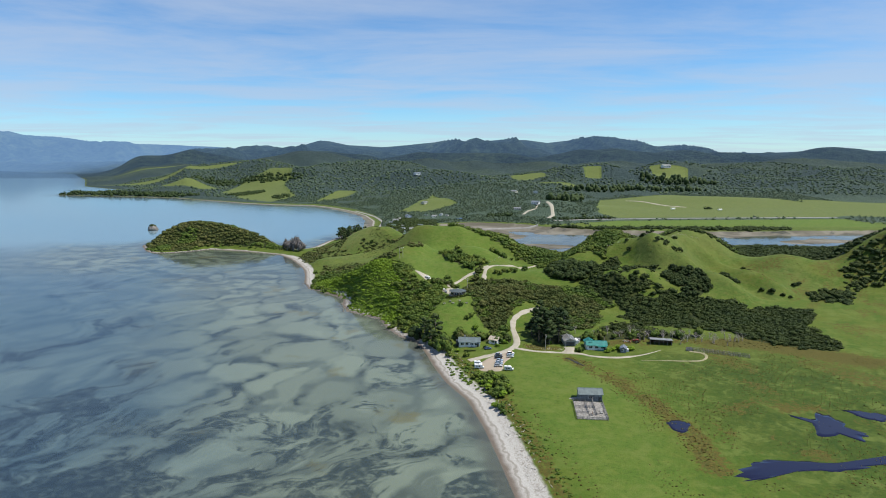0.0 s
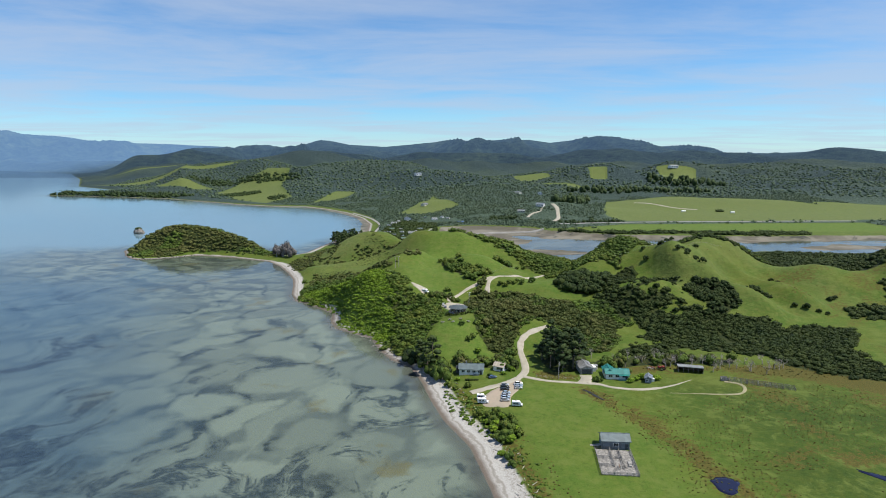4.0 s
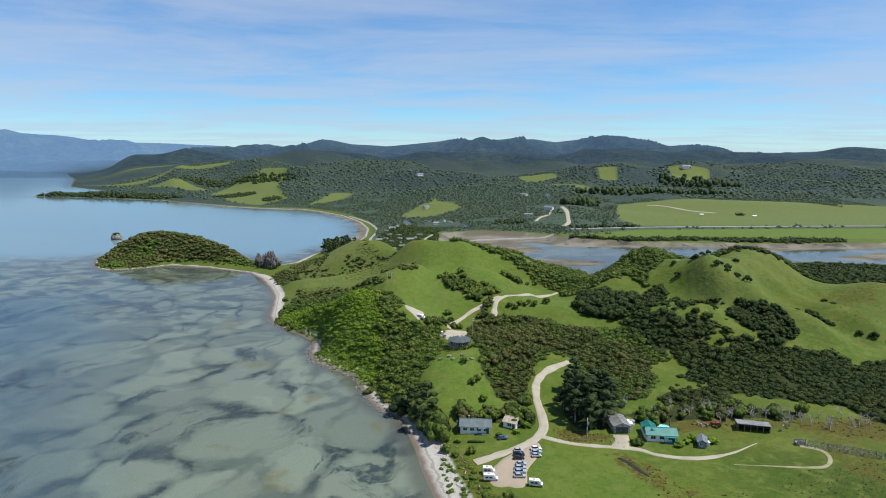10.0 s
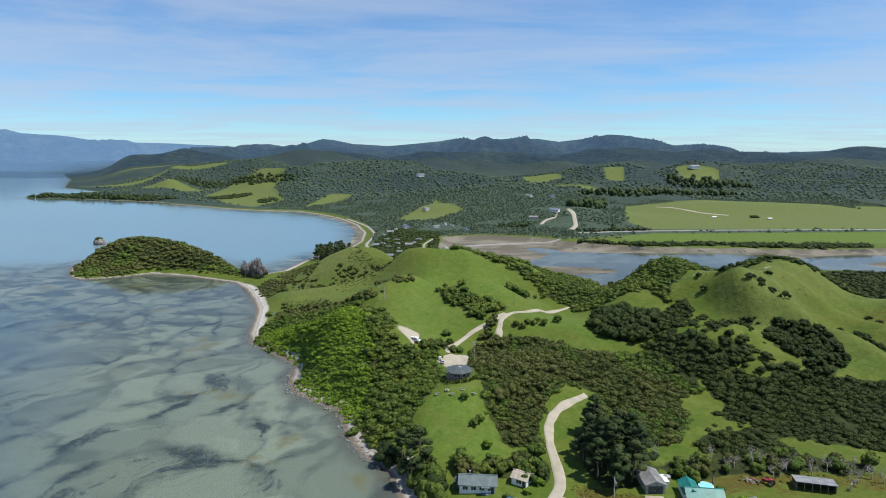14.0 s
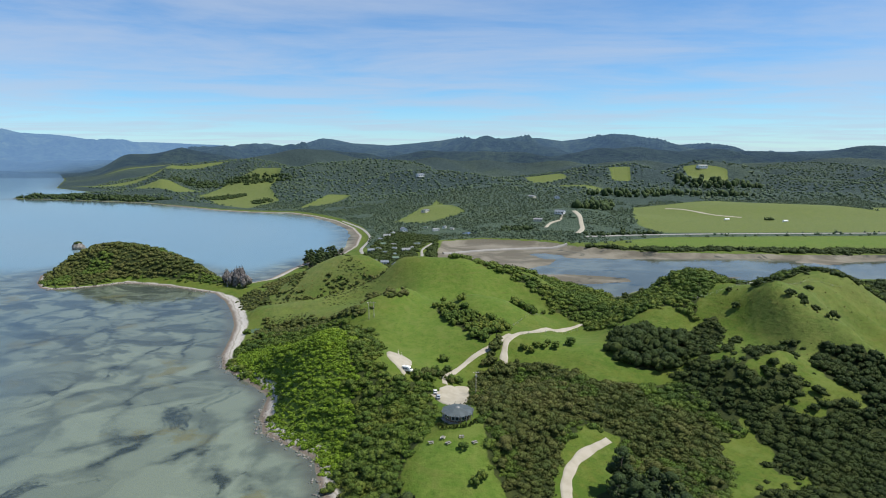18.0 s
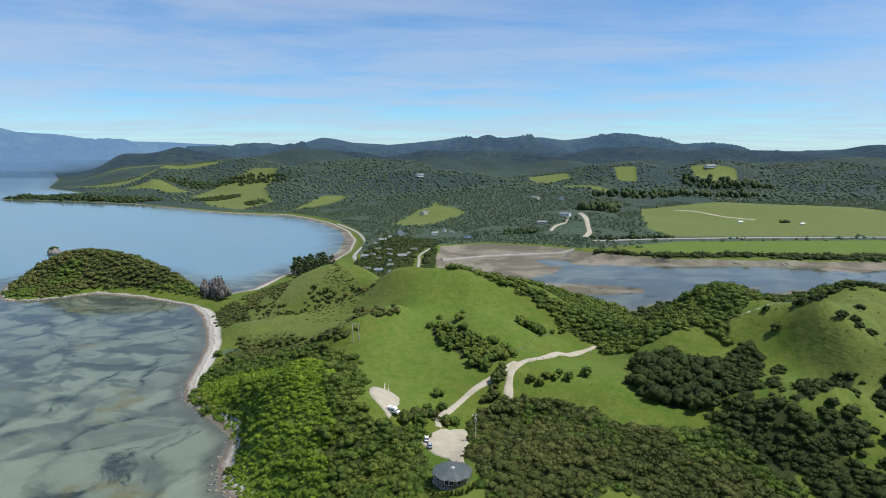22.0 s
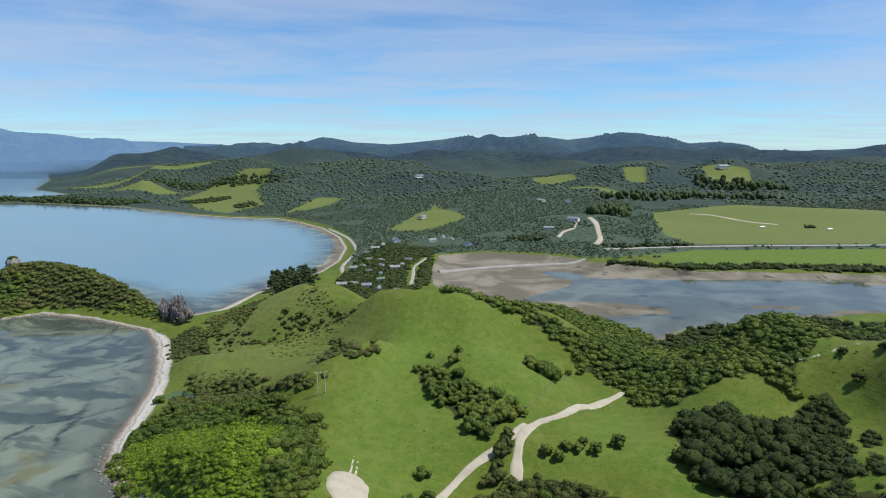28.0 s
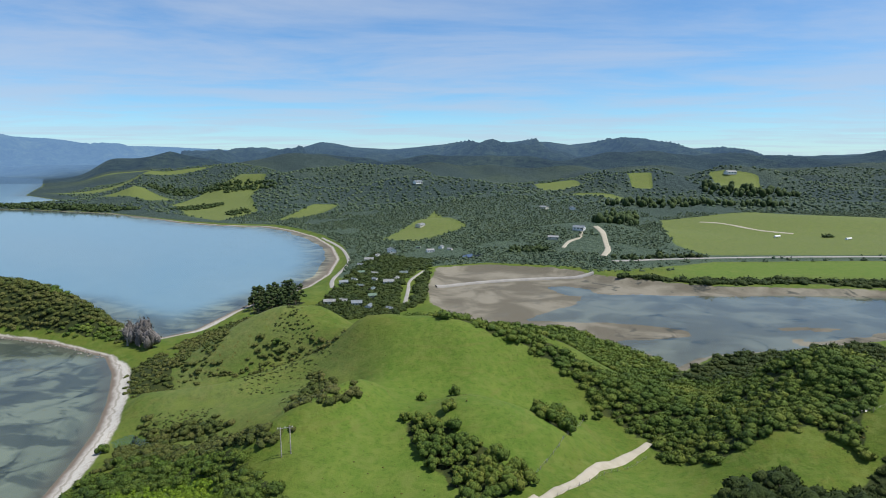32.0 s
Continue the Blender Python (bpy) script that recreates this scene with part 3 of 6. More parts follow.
GX, GY = fan[None, :] * deep[:, None], np.repeat(deep[:, None] - 250, len(fan), 1)
GZ, LAND, MUD = ground_height(GX, GY)

# ---- what grows where ----
GREEN_SEAWARD = [(-57, 371), (-59, 387), (-62, 404), (-80, 425), (-97, 443), (-99, 467), (-87, 483), (-67, 475), (-48, 462), (-28, 438),
                 (-22, 405), (-23, 392), (-16, 387), (-6, 390), (0, 391), (-2, 383), (1, 378), (4, 362), (-2, 350), (-8, 338), (-7, 326), (-20, 328), (-30, 343), (-36, 355), (-48, 364)]
BRIGHT_SLOPE = [(-57, 374), (-60, 400), (-80, 426), (-93, 444), (-95, 460), (-84, 464), (-70, 463), (-55, 460), (-45, 452), (-36, 430), (-32, 404), (-28, 380), (-22, 352), (-32, 348), (-46, 366)]
CENTRAL = [(14, 402), (19, 414), (26, 418), (34, 422), (44, 417), (53, 409), (62, 396), (73, 383), (86, 381), (91, 367), (93, 352), (81, 329), (62, 326), (58, 336), (57, 352),
           (62, 364), (50, 366), (40, 352), (35, 338), (34, 326), (24, 322), (20, 333), (17, 340), (17, 351), (15, 372)]
HILL_STRIP = [(-2, 478), (1, 479), (11, 468), (20, 462), (26, 453), (32, 447), (29, 442), (26, 443), (21, 434), (16, 435), (15, 440), (5, 459), (-1, 470)]
HILL_CLUMP = [(42, 500), (50, 500), (50, 486), (44, 476), (38, 476)]
ROAD_STRIP = [(21, 412), (22, 424), (25, 434), (27.5, 438), (28.5, 434), (27, 424), (26, 412)]
EAST_FLANK = [(4, 545), (18, 548), (42, 545), (57, 535), (73, 531), (88, 530), (96, 550), (118, 557), (141, 550), (150, 505), (130, 482), (120, 479), (112, 468),
              (100, 468), (83, 466), (76, 478), (73, 490), (62, 508), (60, 520), (48, 532), (34, 536), (16, 540)]
DARK_CLUMP = [(76, 440), (84, 450), (96, 450), (106, 444), (108, 430), (97, 410), (88, 406), (80, 408), (75, 420)]
FARM_BELT = [(87, 331), (97, 339), (111, 336), (117, 324), (113, 315), (107, 319), (97, 320), (87, 324)]
VALLEY_FILL = [(50, 408), (63, 396), (75, 395), (90, 398), (97, 390), (99, 377), (103, 370), (95, 365), (88, 358), (80, 372), (62, 388)]
RIDGE_CREST = [(111, 470), (115, 488), (137, 498), (160, 503), (190, 506), (225, 500), (238, 484), (228, 476), (214, 490), (190, 492), (165, 490), (143, 486), (126, 470), (122, 458)]
MID_RIGHT = [(114, 346), (120, 354), (136, 363), (162, 372), (178, 371), (182, 359), (176, 345), (188, 360), (198, 362), (196, 335), (198, 318), (200, 299), (190, 287), (176, 292), (166, 299), (157, 306), (155, 322), (141, 324), (129, 329), (118, 334)]
BACK_FARM = [(110, 360), (125, 362), (138, 360), (127, 344), (105, 345), (103, 350)]
GULLY = [(94, 400), (100, 407), (108, 404), (114, 396), (115, 392), (121, 390), (130, 393), (134, 389), (129, 382), (121, 380), (114, 377), (107, 377), (105, 382), (104, 370), (100, 365), (99, 373), (97, 385), (91, 390)]
GULLY_HEAD = [(111, 446), (119, 453), (129, 458), (130, 454), (129, 446), (110, 410), (104, 408), (101, 414)]
GULLY_STRIP = [(114, 410), (129, 437), (134, 439), (134, 436), (127, 430), (114, 406)]
SPUR_FOOT = [(117, 400), (136, 429), (135, 412), (145, 424), (147, 417), (139, 410), (128, 400), (116, 396)]
GULLY_FOOT = [(108, 373), (115, 377), (121, 378), (127, 373), (125, 362), (114, 351), (111, 359), (106, 364)]
SPUR_CLUMP = [(147, 409), (156, 414), (168, 411), (171, 406), (173, 400), (170, 385), (160, 375), (148, 368), (142, 370), (149, 376), (149, 388), (143, 391)]
VALLEY_FLOOR = [(118, 366), (129, 372), (148, 374), (165, 370), (168, 350), (146, 334), (129, 336), (112, 332), (112, 344), (122, 352)]
EAST_END = [(165, 366), (184, 360), (205, 368), (222, 366), (214, 346), (198, 330), (180, 320), (160, 322), (150, 330), (158, 345)]
SPUR_TAIL = [(135, 377), (140, 379), (144, 376), (144, 371), (136, 367), (133, 372)]
INLET_BANK = [(88, 548), (113, 565), (136, 587), (187, 599), (225, 611), (225, 560), (205, 520), (160, 506), (140, 520), (118, 548)]
FAR_RIDGE = [(215, 487), (240, 478), (262, 457), (285, 449), (330, 455), (430, 470), (450, 600), (365, 607), (313, 617), (260, 612), (225, 575), (205, 520)]
CREST_BELT = [(140, 486), (165, 484), (186, 485), (192, 489), (198, 482), (215, 481), (236, 474), (262, 468), (262, 486), (240, 492), (190, 500), (140, 500)]
EAST_BROW = [(240, 398), (253, 409), (269, 401), (257, 380), (243, 382), (234, 386)]
EAST_CORNER = [(283, 431), (300, 440), (330, 440), (320, 400), (273, 404), (270, 411)]
GARDEN_PINES = [(47, 334), (56, 340), (68, 324), (66, 307), (58, 301), (49, 301), (46, 312)]
SHORE_TREES = [(-22, 328), (-8, 313), (-2, 318), (3, 308), (2, 296), (-5, 300), (-14, 318)]
HOUSE_TREES = [(6, 316), (16, 313), (32, 322), (36, 312), (34, 303), (24, 306), (15, 306), (8, 307)]
SHORE_SHRUBS = [(14, 258), (27, 256), (28, 240), (22, 236), (16, 245)]
BEACH_SHRUB = [(19, 231), (24, 227), (24, 219), (20, 222)]
FARM_TREES = [(68, 315), (94, 321), (116, 321), (135, 315), (128, 308), (111, 311), (89, 309), (74, 303)]
NW_SCRUB = [(-133, 566), (-130, 590), (-122, 580), (-109, 557), (-103, 541), (-111, 535), (-122, 542)]
NW_SHRUBS = [(-97, 490), (-100, 517), (-96, 515), (-93, 507), (-83, 509), (-72, 510), (-60, 496), (-45, 475), (-36, 463), (-31, 467), (-31, 462), (-40, 458), (-62, 473), (-70, 474), (-82, 477), (-92, 474), (-99, 479)]
HILL_SCRUB = [(-37, 476), (-42, 505), (-44, 532), (-40, 537), (-34, 528), (-26, 490), (-21, 480), (-18, 491), (-17, 484), (-20, 476), (-29, 471)]
WEST_SCRUB = [(-122, 590), (-118, 630), (-108, 640), (-80, 572), (-66, 562), (-46, 566), (-32, 549), (-37, 542), (-53, 553), (-66, 546), (-78, 546), (-91, 551), (-97, 548), (-112, 562)]
COAST_HEDGE = [(-128, 595), (-122, 622), (-112, 652), (-100, 655), (-96, 628), (-102, 602), (-112, 586)]
INLET_EDGE = [(137, 768), (173, 758), (200, 748), (234, 750), (266, 753), (297, 742), (350, 736), (420, 742), (420, 752), (300, 760), (266, 766), (198, 760), (140, 782)]
PINE_POINT = [(-110, 662), (-117, 695), (-112, 712), (-97, 710), (-85, 690), (-90, 665)]
ISLAND = [(-150, 606), (-200, 620), (-238, 630), (-256, 613), (-278, 605), (-295, 612), (-309, 648), (-300, 680), (-276, 696), (-240, 682), (-205, 656), (-170, 632)]
SOUTH_INLET = [(0, 660), (16, 650), (40, 641), (75, 632), (100, 590), (112, 564), (96, 548), (50, 546), (10, 572), (-20, 610), (-20, 660)]
BUSHES = [GREEN_SEAWARD, CENTRAL, VALLEY_FILL, EAST_FLANK, DARK_CLUMP, RIDGE_CREST, GULLY, MID_RIGHT, SPUR_CLUMP, GULLY_HEAD, GULLY_STRIP, SPUR_FOOT, GULLY_FOOT, SPUR_TAIL, VALLEY_FLOOR, EAST_END, BACK_FARM, FARM_BELT, INLET_BANK, FAR_RIDGE, GARDEN_PINES,
          SHORE_TREES, HOUSE_TREES, SHORE_SHRUBS, BEACH_SHRUB, FARM_TREES, NW_SCRUB, COAST_HEDGE, PINE_POINT, ISLAND, HILL_STRIP, HILL_CLUMP, SOUTH_INLET, INLET_EDGE]
LAWN = [(-3, 347), (14, 347), (18, 338), (24, 322), (22, 311), (8, 312), (0, 318), (-5, 332)]
UPPER_YARD = [(-1, 387), (5, 397), (12.5, 400), (13, 387), (11, 374), (6, 379)]
FIELDS = [[(-73, 981), (-39, 1109), (-19, 1196), (6, 1097), (26, 1054), (0, 1014), (-30, 970)],
          [(250, 1020), (290, 1156), (455, 1226), (600, 1150), (700, 960), (560, 885), (246, 878), (235, 936)],
          [(186, 816), (238, 843), (560, 862), (560, 770), (318, 772), (272, 782), (233, 762), (197, 772)],
          [(520, 1585), (611, 1560), (585, 1490), (499, 1446)], [(330, 1480), (372, 1470), (358, 1410), (322, 1415)],
          [(165, 1570), (250, 1575), (260, 1490), (175, 1500)],
          [(-500, 1406), (-490, 1565), (-412, 1660), (-375, 1563), (-365, 1433), (-300, 1268), (-324, 1169), (-397, 1232)],
          [(-250, 1155), (-238, 1236), (-222, 1320), (-180, 1325), (-195, 1233)], [(215, 1431), (263, 1397), (300, 1336), (280, 1310), (225, 1385)],
          [(580, 900), (760, 830), (900, 950), (800, 1100), (640, 1130)], [(-960, 1730), (-700, 1790), (-560, 1800), (-600, 1760), (-820, 1690)],
          [(-700, 1500), (-560, 1440), (-520, 1480), (-640, 1540)], [(-1180, 2160), (-960, 2170), (-860, 2200), (-1050, 2210)]]
PALE_BANKS = [[(100, 895), (129, 952), (164, 958), (151, 886)]]


def region_of(poly, reach=6.0, px=GX, py=GY):
    """1 well inside an outline, 0 outside, worked out only near it."""
    xs, ys = [p[0] for p in poly], [p[1] for p in poly]
    near = (px > min(xs) - reach) & (px < max(xs) + reach) & (py > min(ys) - reach) & (py < max(ys) + reach)
    out = np.zeros(px.shape)
    out[near] = smooth(-reach, reach, inside(px[near], py[near], poly))
    return out


def most(polys, reach):
    total = np.zeros(GX.shape)
    for p in polys:
        total = np.maximum(total, region_of(p, reach))
    return total


onland = smooth(-1, 3, LAND)
bush = most(BUSHES, 2.5) * onland * (1 - 0.7 * region_of(BRIGHT_SLOPE, 3))
field = most(FIELDS, 8.0)
woods = smooth(800, 870, GY + 60 * layers(GX, GY, 90, 61, 2) + 40 * (GX < 0)) * (1 - field) * smooth(6 - 6 * smooth(1100, 1300, GY), 22 - 16 * smooth(1100, 1300, GY), LAND) * smooth(2, -14, MUD)
village = region_of([(-84, 680), (-70, 800), (-20, 830), (-8, 800), (-12, 690), (-40, 660)], 10)
isle = smooth(-135, -160, GX) * smooth(560, 585, GY) * smooth(730, 700, GY)
bay = smooth(640, 690, GY) * smooth(-50, -80, GX)
width = 13.5 - 3.5 * smooth(420, 460, GY) * (1 - bay) - 6.5 * isle - 8.5 * bay
beach = (0.66 * width + 0.9) * smooth(-3, -12, MUD) * smooth(1320, 1150, GY)
neck = region_of([(-172, 604), (-150, 582), (-128, 600), (-140, 640), (-172, 632)], 4)
rocky = np.maximum(np.maximum(region_of(GREEN_SEAWARD, 9), region_of(ISLAND, 9)), neck)
beach = beach - np.maximum(beach - 4.6, 0) * smooth(0.05, 0.45, rocky) - 3 * smooth(2, -2, beach)
rough = 0.48 * smooth(0.46, 0.64, layers(GX, GY * 0.6 + GX * 0.5, 22, 71, 4)) * smooth(55, 95, GX) * smooth(345, 300, GY) * 1.1
rough = np.maximum(rough, 0.62 * smooth(9, 3, along(GX, GY, [(58, 280), (67, 268), (75, 250), (82, 228), (86, 200), (84, 178)])) * smooth(0.15, 0.45, layers(GX, GY, 9, 73, 2)))
rough = np.maximum(rough, 0.8 * region_of([(70, 300), (88, 312), (128, 309), (160, 312), (190, 290), (215, 270), (190, 262), (150, 290), (112, 304), (84, 297)], 8))
rough = np.maximum(rough, 0.24 * region_of([(-112, 560), (-95, 590), (-60, 572), (-40, 540), (-70, 520), (-100, 535)], 8) * layers(GX, GY, 14, 75, 2) * 1.7)
rough = np.maximum(rough, 0.62 * region_of([(76, 214), (92, 214), (118, 236), (150, 226), (160, 190), (140, 176), (100, 170), (88, 182), (78, 196)], 10) * smooth(0.35, 0.6, layers(GX, GY, 15, 76, 3)))
rough = np.maximum(rough, 0.50 * smooth(0.42, 0.62, layers(GX, GY, 18, 79, 3)) * smooth(180, 225, GX) * smooth(480, 440, GY))
rough = np.maximum(rough, 0.6 * smooth(20, 14, LAND) * smooth(8, 11, LAND) * smooth(300, 280, GY))
rough = np.maximum(rough, 0.75 * region_of([(40, 302), (46, 302), (60, 297), (58, 291), (42, 293)], 2))
lush = np.maximum(region_of([(26, 285), (36, 290), (62, 285), (70, 255), (76, 215), (74, 150), (46, 150), (34, 200), (28, 240)], 6) * 0.55, region_of(LAWN, 2))
lush = np.maximum(lush, region_of([(-20, 395), (2, 405), (20, 440), (60, 480), (50, 530), (0, 550), (-22, 535), (-28, 440)], 14) * 0.8)
lush = np.maximum(lush, region_of([(40, 425), (70, 418), (72, 440), (82, 462), (70, 480), (50, 455)], 10) * 0.8)
lush = np.maximum(lush, region_of(FIELDS[2], 12) * 0.9)
lush = np.maximum(lush, region_of(BRIGHT_SLOPE, 4))
lush = np.maximum(lush * (1 - field), field * 0.25 * (1 - region_of(FIELDS[2], 12))) + 0.9 * region_of(FIELDS[2], 12) * field
# deeper bed offshore, plus the bay where reflected sky is painted on the bed
deep_and_sky = np.maximum(smooth(35, 150, -LAND - 70 * (layers(GX, GY, 70, 81, 3) - 0.3)), smooth(620, 700, GY) * smooth(-60, -100, GX) * smooth(8, 40, -LAND))
dry = np.maximum(field * (1 - region_of(FIELDS[2], 12)) * 0.85, 0.75 * region_of([(-112, 560), (-95, 600), (-60, 580), (-20, 530), (-45, 470), (-100, 500)], 14) * layers(GX, GY, 24, 85, 3) * 1.5)
dry = np.maximum(dry, 0.35 * smooth(0.48, 0.68, layers(GX, GY, 60, 87, 3)) * smooth(110, 140, GX) * smooth(360, 400, GY) * (1 - field) * smooth(800, 700, GY))
wet = 1.0 * region_of([(92, 286), (150, 284), (185, 262), (300, 240), (300, 120), (110, 120), (98, 190)], 22)
brink = int(np.argmax(deep - 250 > 2250))
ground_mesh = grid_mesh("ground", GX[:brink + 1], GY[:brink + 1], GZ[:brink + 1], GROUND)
tagged(new("backdrop", grid_mesh("backdrop", GX[brink:], GY[brink:], GZ[brink:], HAZY_RANGE)), "dark forested ranges along the horizon, blue haze put in as glow", "hills", kind="structure")
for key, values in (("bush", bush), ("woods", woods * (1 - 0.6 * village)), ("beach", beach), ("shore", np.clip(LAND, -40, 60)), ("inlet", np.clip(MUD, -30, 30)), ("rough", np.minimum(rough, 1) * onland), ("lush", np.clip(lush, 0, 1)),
                    ("deep", deep_and_sky), ("dry", np.clip(dry, 0, 1)), ("wet", wet)):
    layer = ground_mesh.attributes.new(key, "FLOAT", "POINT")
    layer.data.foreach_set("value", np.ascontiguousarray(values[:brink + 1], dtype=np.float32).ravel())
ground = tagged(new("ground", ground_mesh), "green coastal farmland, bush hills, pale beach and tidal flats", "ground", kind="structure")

sx = np.array([-6000.0, -900, -200, 300, 1100, 6000])
sy = np.array([-900.0, -250, 200, 700, 1500, 5000])
sea_x, sea_y = np.meshgrid(sx, sy)
sea = tagged(new("water", grid_mesh("water", sea_x, sea_y, np.zeros(sea_x.shape), SEA)), "calm clear shallow tidal sea reflecting pale sky", "sea", kind="structure")


def ground_at(x, y):
    return float(ground_height(np.array([float(x)]), np.array([float(y)]))[0][0])


def curve(points, steps=6):
    """A smooth line through the points."""
    p = [np.array(q, float) for q in points]
    p = [2 * p[0] - p[1]] + p + [2 * p[-1] - p[-2]]
    out = []
    for a, b, c, d in zip(p, p[1:], p[2:], p[3:]):
        for k in range(steps):
            t = k / steps
            out.append(0.5 * (2 * b + (c - a) * t + (2 * a - 5 * b + 4 * c - d) * t * t + (3 * b - a - 3 * c + d) * t ** 3))
    return np.array(out + [p[-2]])


def strip(name, points, width, material, label, category="road", lift=0.16, ragged=0.5, fade=0.0):
    """A road laid over the ground, with uneven edges that sink into it."""
    line = curve(points, max(3, int(6)))
    way = np.gradient(line, axis=0)
    side = np.stack([way[:, 1], -way[:, 0]], 1) / np.linalg.norm(way, axis=1)[:, None]
    across = np.array([-0.62, -0.5, -0.25, 0, 0.25, 0.5, 0.62])
    w = width * (1 + ragged * (grain(line[:, 0], line[:, 1], 4, 91) - 0.5))
    step = np.linspace(0, 1, len(line))
    if fade:
        w = w * (0.12 + 0.88 * smooth(1, 1 - fade, step))
    xs = line[:, 0, None] + side[:, 0, None] * across * w[:, None]
    ys = line[:, 1, None] + side[:, 1, None] * across * w[:, None]
    zs = ground_height(xs, ys)[0] + lift
    zs[:, 0] -= lift + 0.3
    zs[:, -1] -= lift + 0.3
    return tagged(new(name, grid_mesh(name, xs, ys, zs, material)), label, category, kind="structure")


def patch(name, outline, material, label, category, lift=0.14, kind="structure", ragged=0.25):
    """A worn area laid over the ground."""
    ring = curve(outline + outline[:1], 7)[:-1]
    middle = ring.mean(0)
    ring = middle + (ring - middle) * (1 + ragged * (layers(ring[:, 0], ring[:, 1], 3.5, 93, 2) - 0.5))[:, None]
    scale = np.array([0.02, 0.25, 0.5, 0.75, 1.0, 1.06])
    ring = np.vstack([ring, ring[:1]])
    xs = middle[0] + (ring[:, 0, None] - middle[0]) * scale
    ys = middle[1] + (ring[:, 1, None] - middle[1]) * scale
    zs = ground_height(xs, ys)[0] + lift
    zs[:, -1] -= lift + 0.3
    return tagged(new(name, grid_mesh(name, xs[:, ::-1], ys[:, ::-1], zs[:, ::-1], material)), label, category, kind=kind)


DRIVE = [(12, 279), (18, 282), (27, 288), (33, 294), (37, 302), (38, 313), (38, 327), (40, 340), (46, 351), (57, 361)]
strip("driveway", DRIVE, 2.8, GRAVEL, "pale gravel driveway climbing into the bush")
strip("hill_road", [(28, 420), (29, 428), (31, 436), (36, 443), (45, 453), (56, 469), (74, 488)], 2.7, GRAVEL, "pale gravel road winding round the grassy hill")
strip("side_road", [(4, 397), (4.5, 406), (14, 422), (24, 431), (33, 442)], 2.2, GRAVEL, "narrow pale gravel side road above the bush")
strip("farm_track", [(35, 296), (44, 291), (53, 289), (65, 287), (71, 283), (82, 281), (94, 284), (106, 291)], 1.9, GRAVEL, "pale gravel farm track past the sheds", fade=0.3)
strip("yard_entry", [(60, 288), (62, 293), (62.5, 297)], 4.6, GRAVEL, "pale gravel entry to the garage")
strip("loop_track", [(119, 289), (124, 286), (124, 281), (120, 276), (114, 275), (103, 276), (92, 277)], 1.3, DIRT, "faint looping dirt track in the paddock", fade=0.5)
patch("car_park", [(15, 270), (20, 279), (29, 288), (34, 291), (33, 284), (28, 274), (26, 264), (20, 264)], PINK_GRAVEL, "buff gravel car park beside the beach", "car park", lift=0.12)
patch("upper_yard", [(-1.5, 386), (4, 395), (12, 399), (13.2, 388), (11.5, 378), (11.5, 367), (9.5, 367), (7.5, 376), (3, 381)], GRAVEL, "pale gravel parking yard above the round house", "car park")
for k in (0, 1.3):
    strip("wheel_track", [(-14.6 + k, 409.5), (-15.0 + k, 415), (-15.6 + k, 420), (-16.0 + k, 425)], 0.5, GRAVEL, "pale wheel mark running up the pasture", lift=0.07)
patch("turning_area", [(-18.5, 402), (-17.5, 408), (-14, 410.5), (-10.5, 408), (-9, 402), (-10, 394), (-11, 390), (-13, 393), (-16.5, 397)], GRAVEL, "round pale gravel turning area on pasture", "car park")
strip("causeway", [(-2, 747), (31, 764), (77, 780), (121, 789)], 2.6, SEAL, "pale straight causeway road over the mudflat", lift=1.4)
strip("village_road", [(-20, 690), (-21, 730), (-22, 761), (-14, 800)], 2.4, SEAL, "pale sealed road into the village")
strip("bay_road", [(-76, 735), (-82, 770), (-82, 830), (-88, 868), (-108, 935), (-143, 1010)], 2.8, SEAL, "pale sealed road behind the bay beach")
strip("far_drive", [(148, 872), (160, 905), (165, 935), (169, 968), (166, 990)], 5.0, GRAVEL, "pale clay track climbing the far slope", lift=0.5)
strip("far_drive_left", [(118, 915), (128, 940), (142, 955), (150, 985)], 3.5, GRAVEL, "pale clay track to the far house", lift=0.4)
strip("valley_road", [(150, 845), (205, 856), (272, 866), (352, 871), (560, 880)], 4.0, SEAL, "thin pale valley road beyond the inlet", lift=0.4)
strip("far_lane", [(330, 1120), (352, 1098), (375, 1053), (404, 1029)], 4.0, GRAVEL, "thin pale farm lane across far pasture", lift=0.5)
for name, outline in (("pool", [(79, 210), (84, 212), (88, 210), (87, 206), (82, 202)]),
                      ("pool", [(128, 216), (133, 214), (139, 216), (143, 212), (142, 205), (145, 199), (140, 197), (135, 200), (129, 201), (131, 208)]),
                      ("pool", [(86, 170), (97, 182), (106, 183), (123, 181), (141, 185), (150, 186), (138, 180), (120, 176), (105, 176), (94, 171)]),
                      ("pool", [(150, 220), (158, 219), (163, 215), (156, 211)])):
    patch(name, outline, POND, "dark blue flood pool lying in wet pasture", "pool", lift=0.10, ragged=0.9)
patch("ditch", [(57, 281.2), (58, 281.6), (60, 279), (61.6, 275.8), (63.8, 271.2), (62.9, 270.9), (60.8, 274.6), (59, 278.2)], DITCH, "narrow dark ditch water among brown rushes", "ditch", lift=0.06, ragged=1.0)
patch("pond", [(18, 860), (30, 868), (36, 880), (28, 885), (18, 875)], POND, "small sky-blue pond at the mudflat edge", "pond", lift=0.2)


# ---- plants ----
def ball(sub):
    bm = bmesh.new()
    bmesh.ops.create_icosphere(bm, subdivisions=sub, radius=1)
    bm.verts.ensure_lookup_table()
    v = np.array([p.co for p in bm.verts])
    f = np.array([[p.index for p in q.verts] for q in bm.faces])
    bm.free()
    return v, f


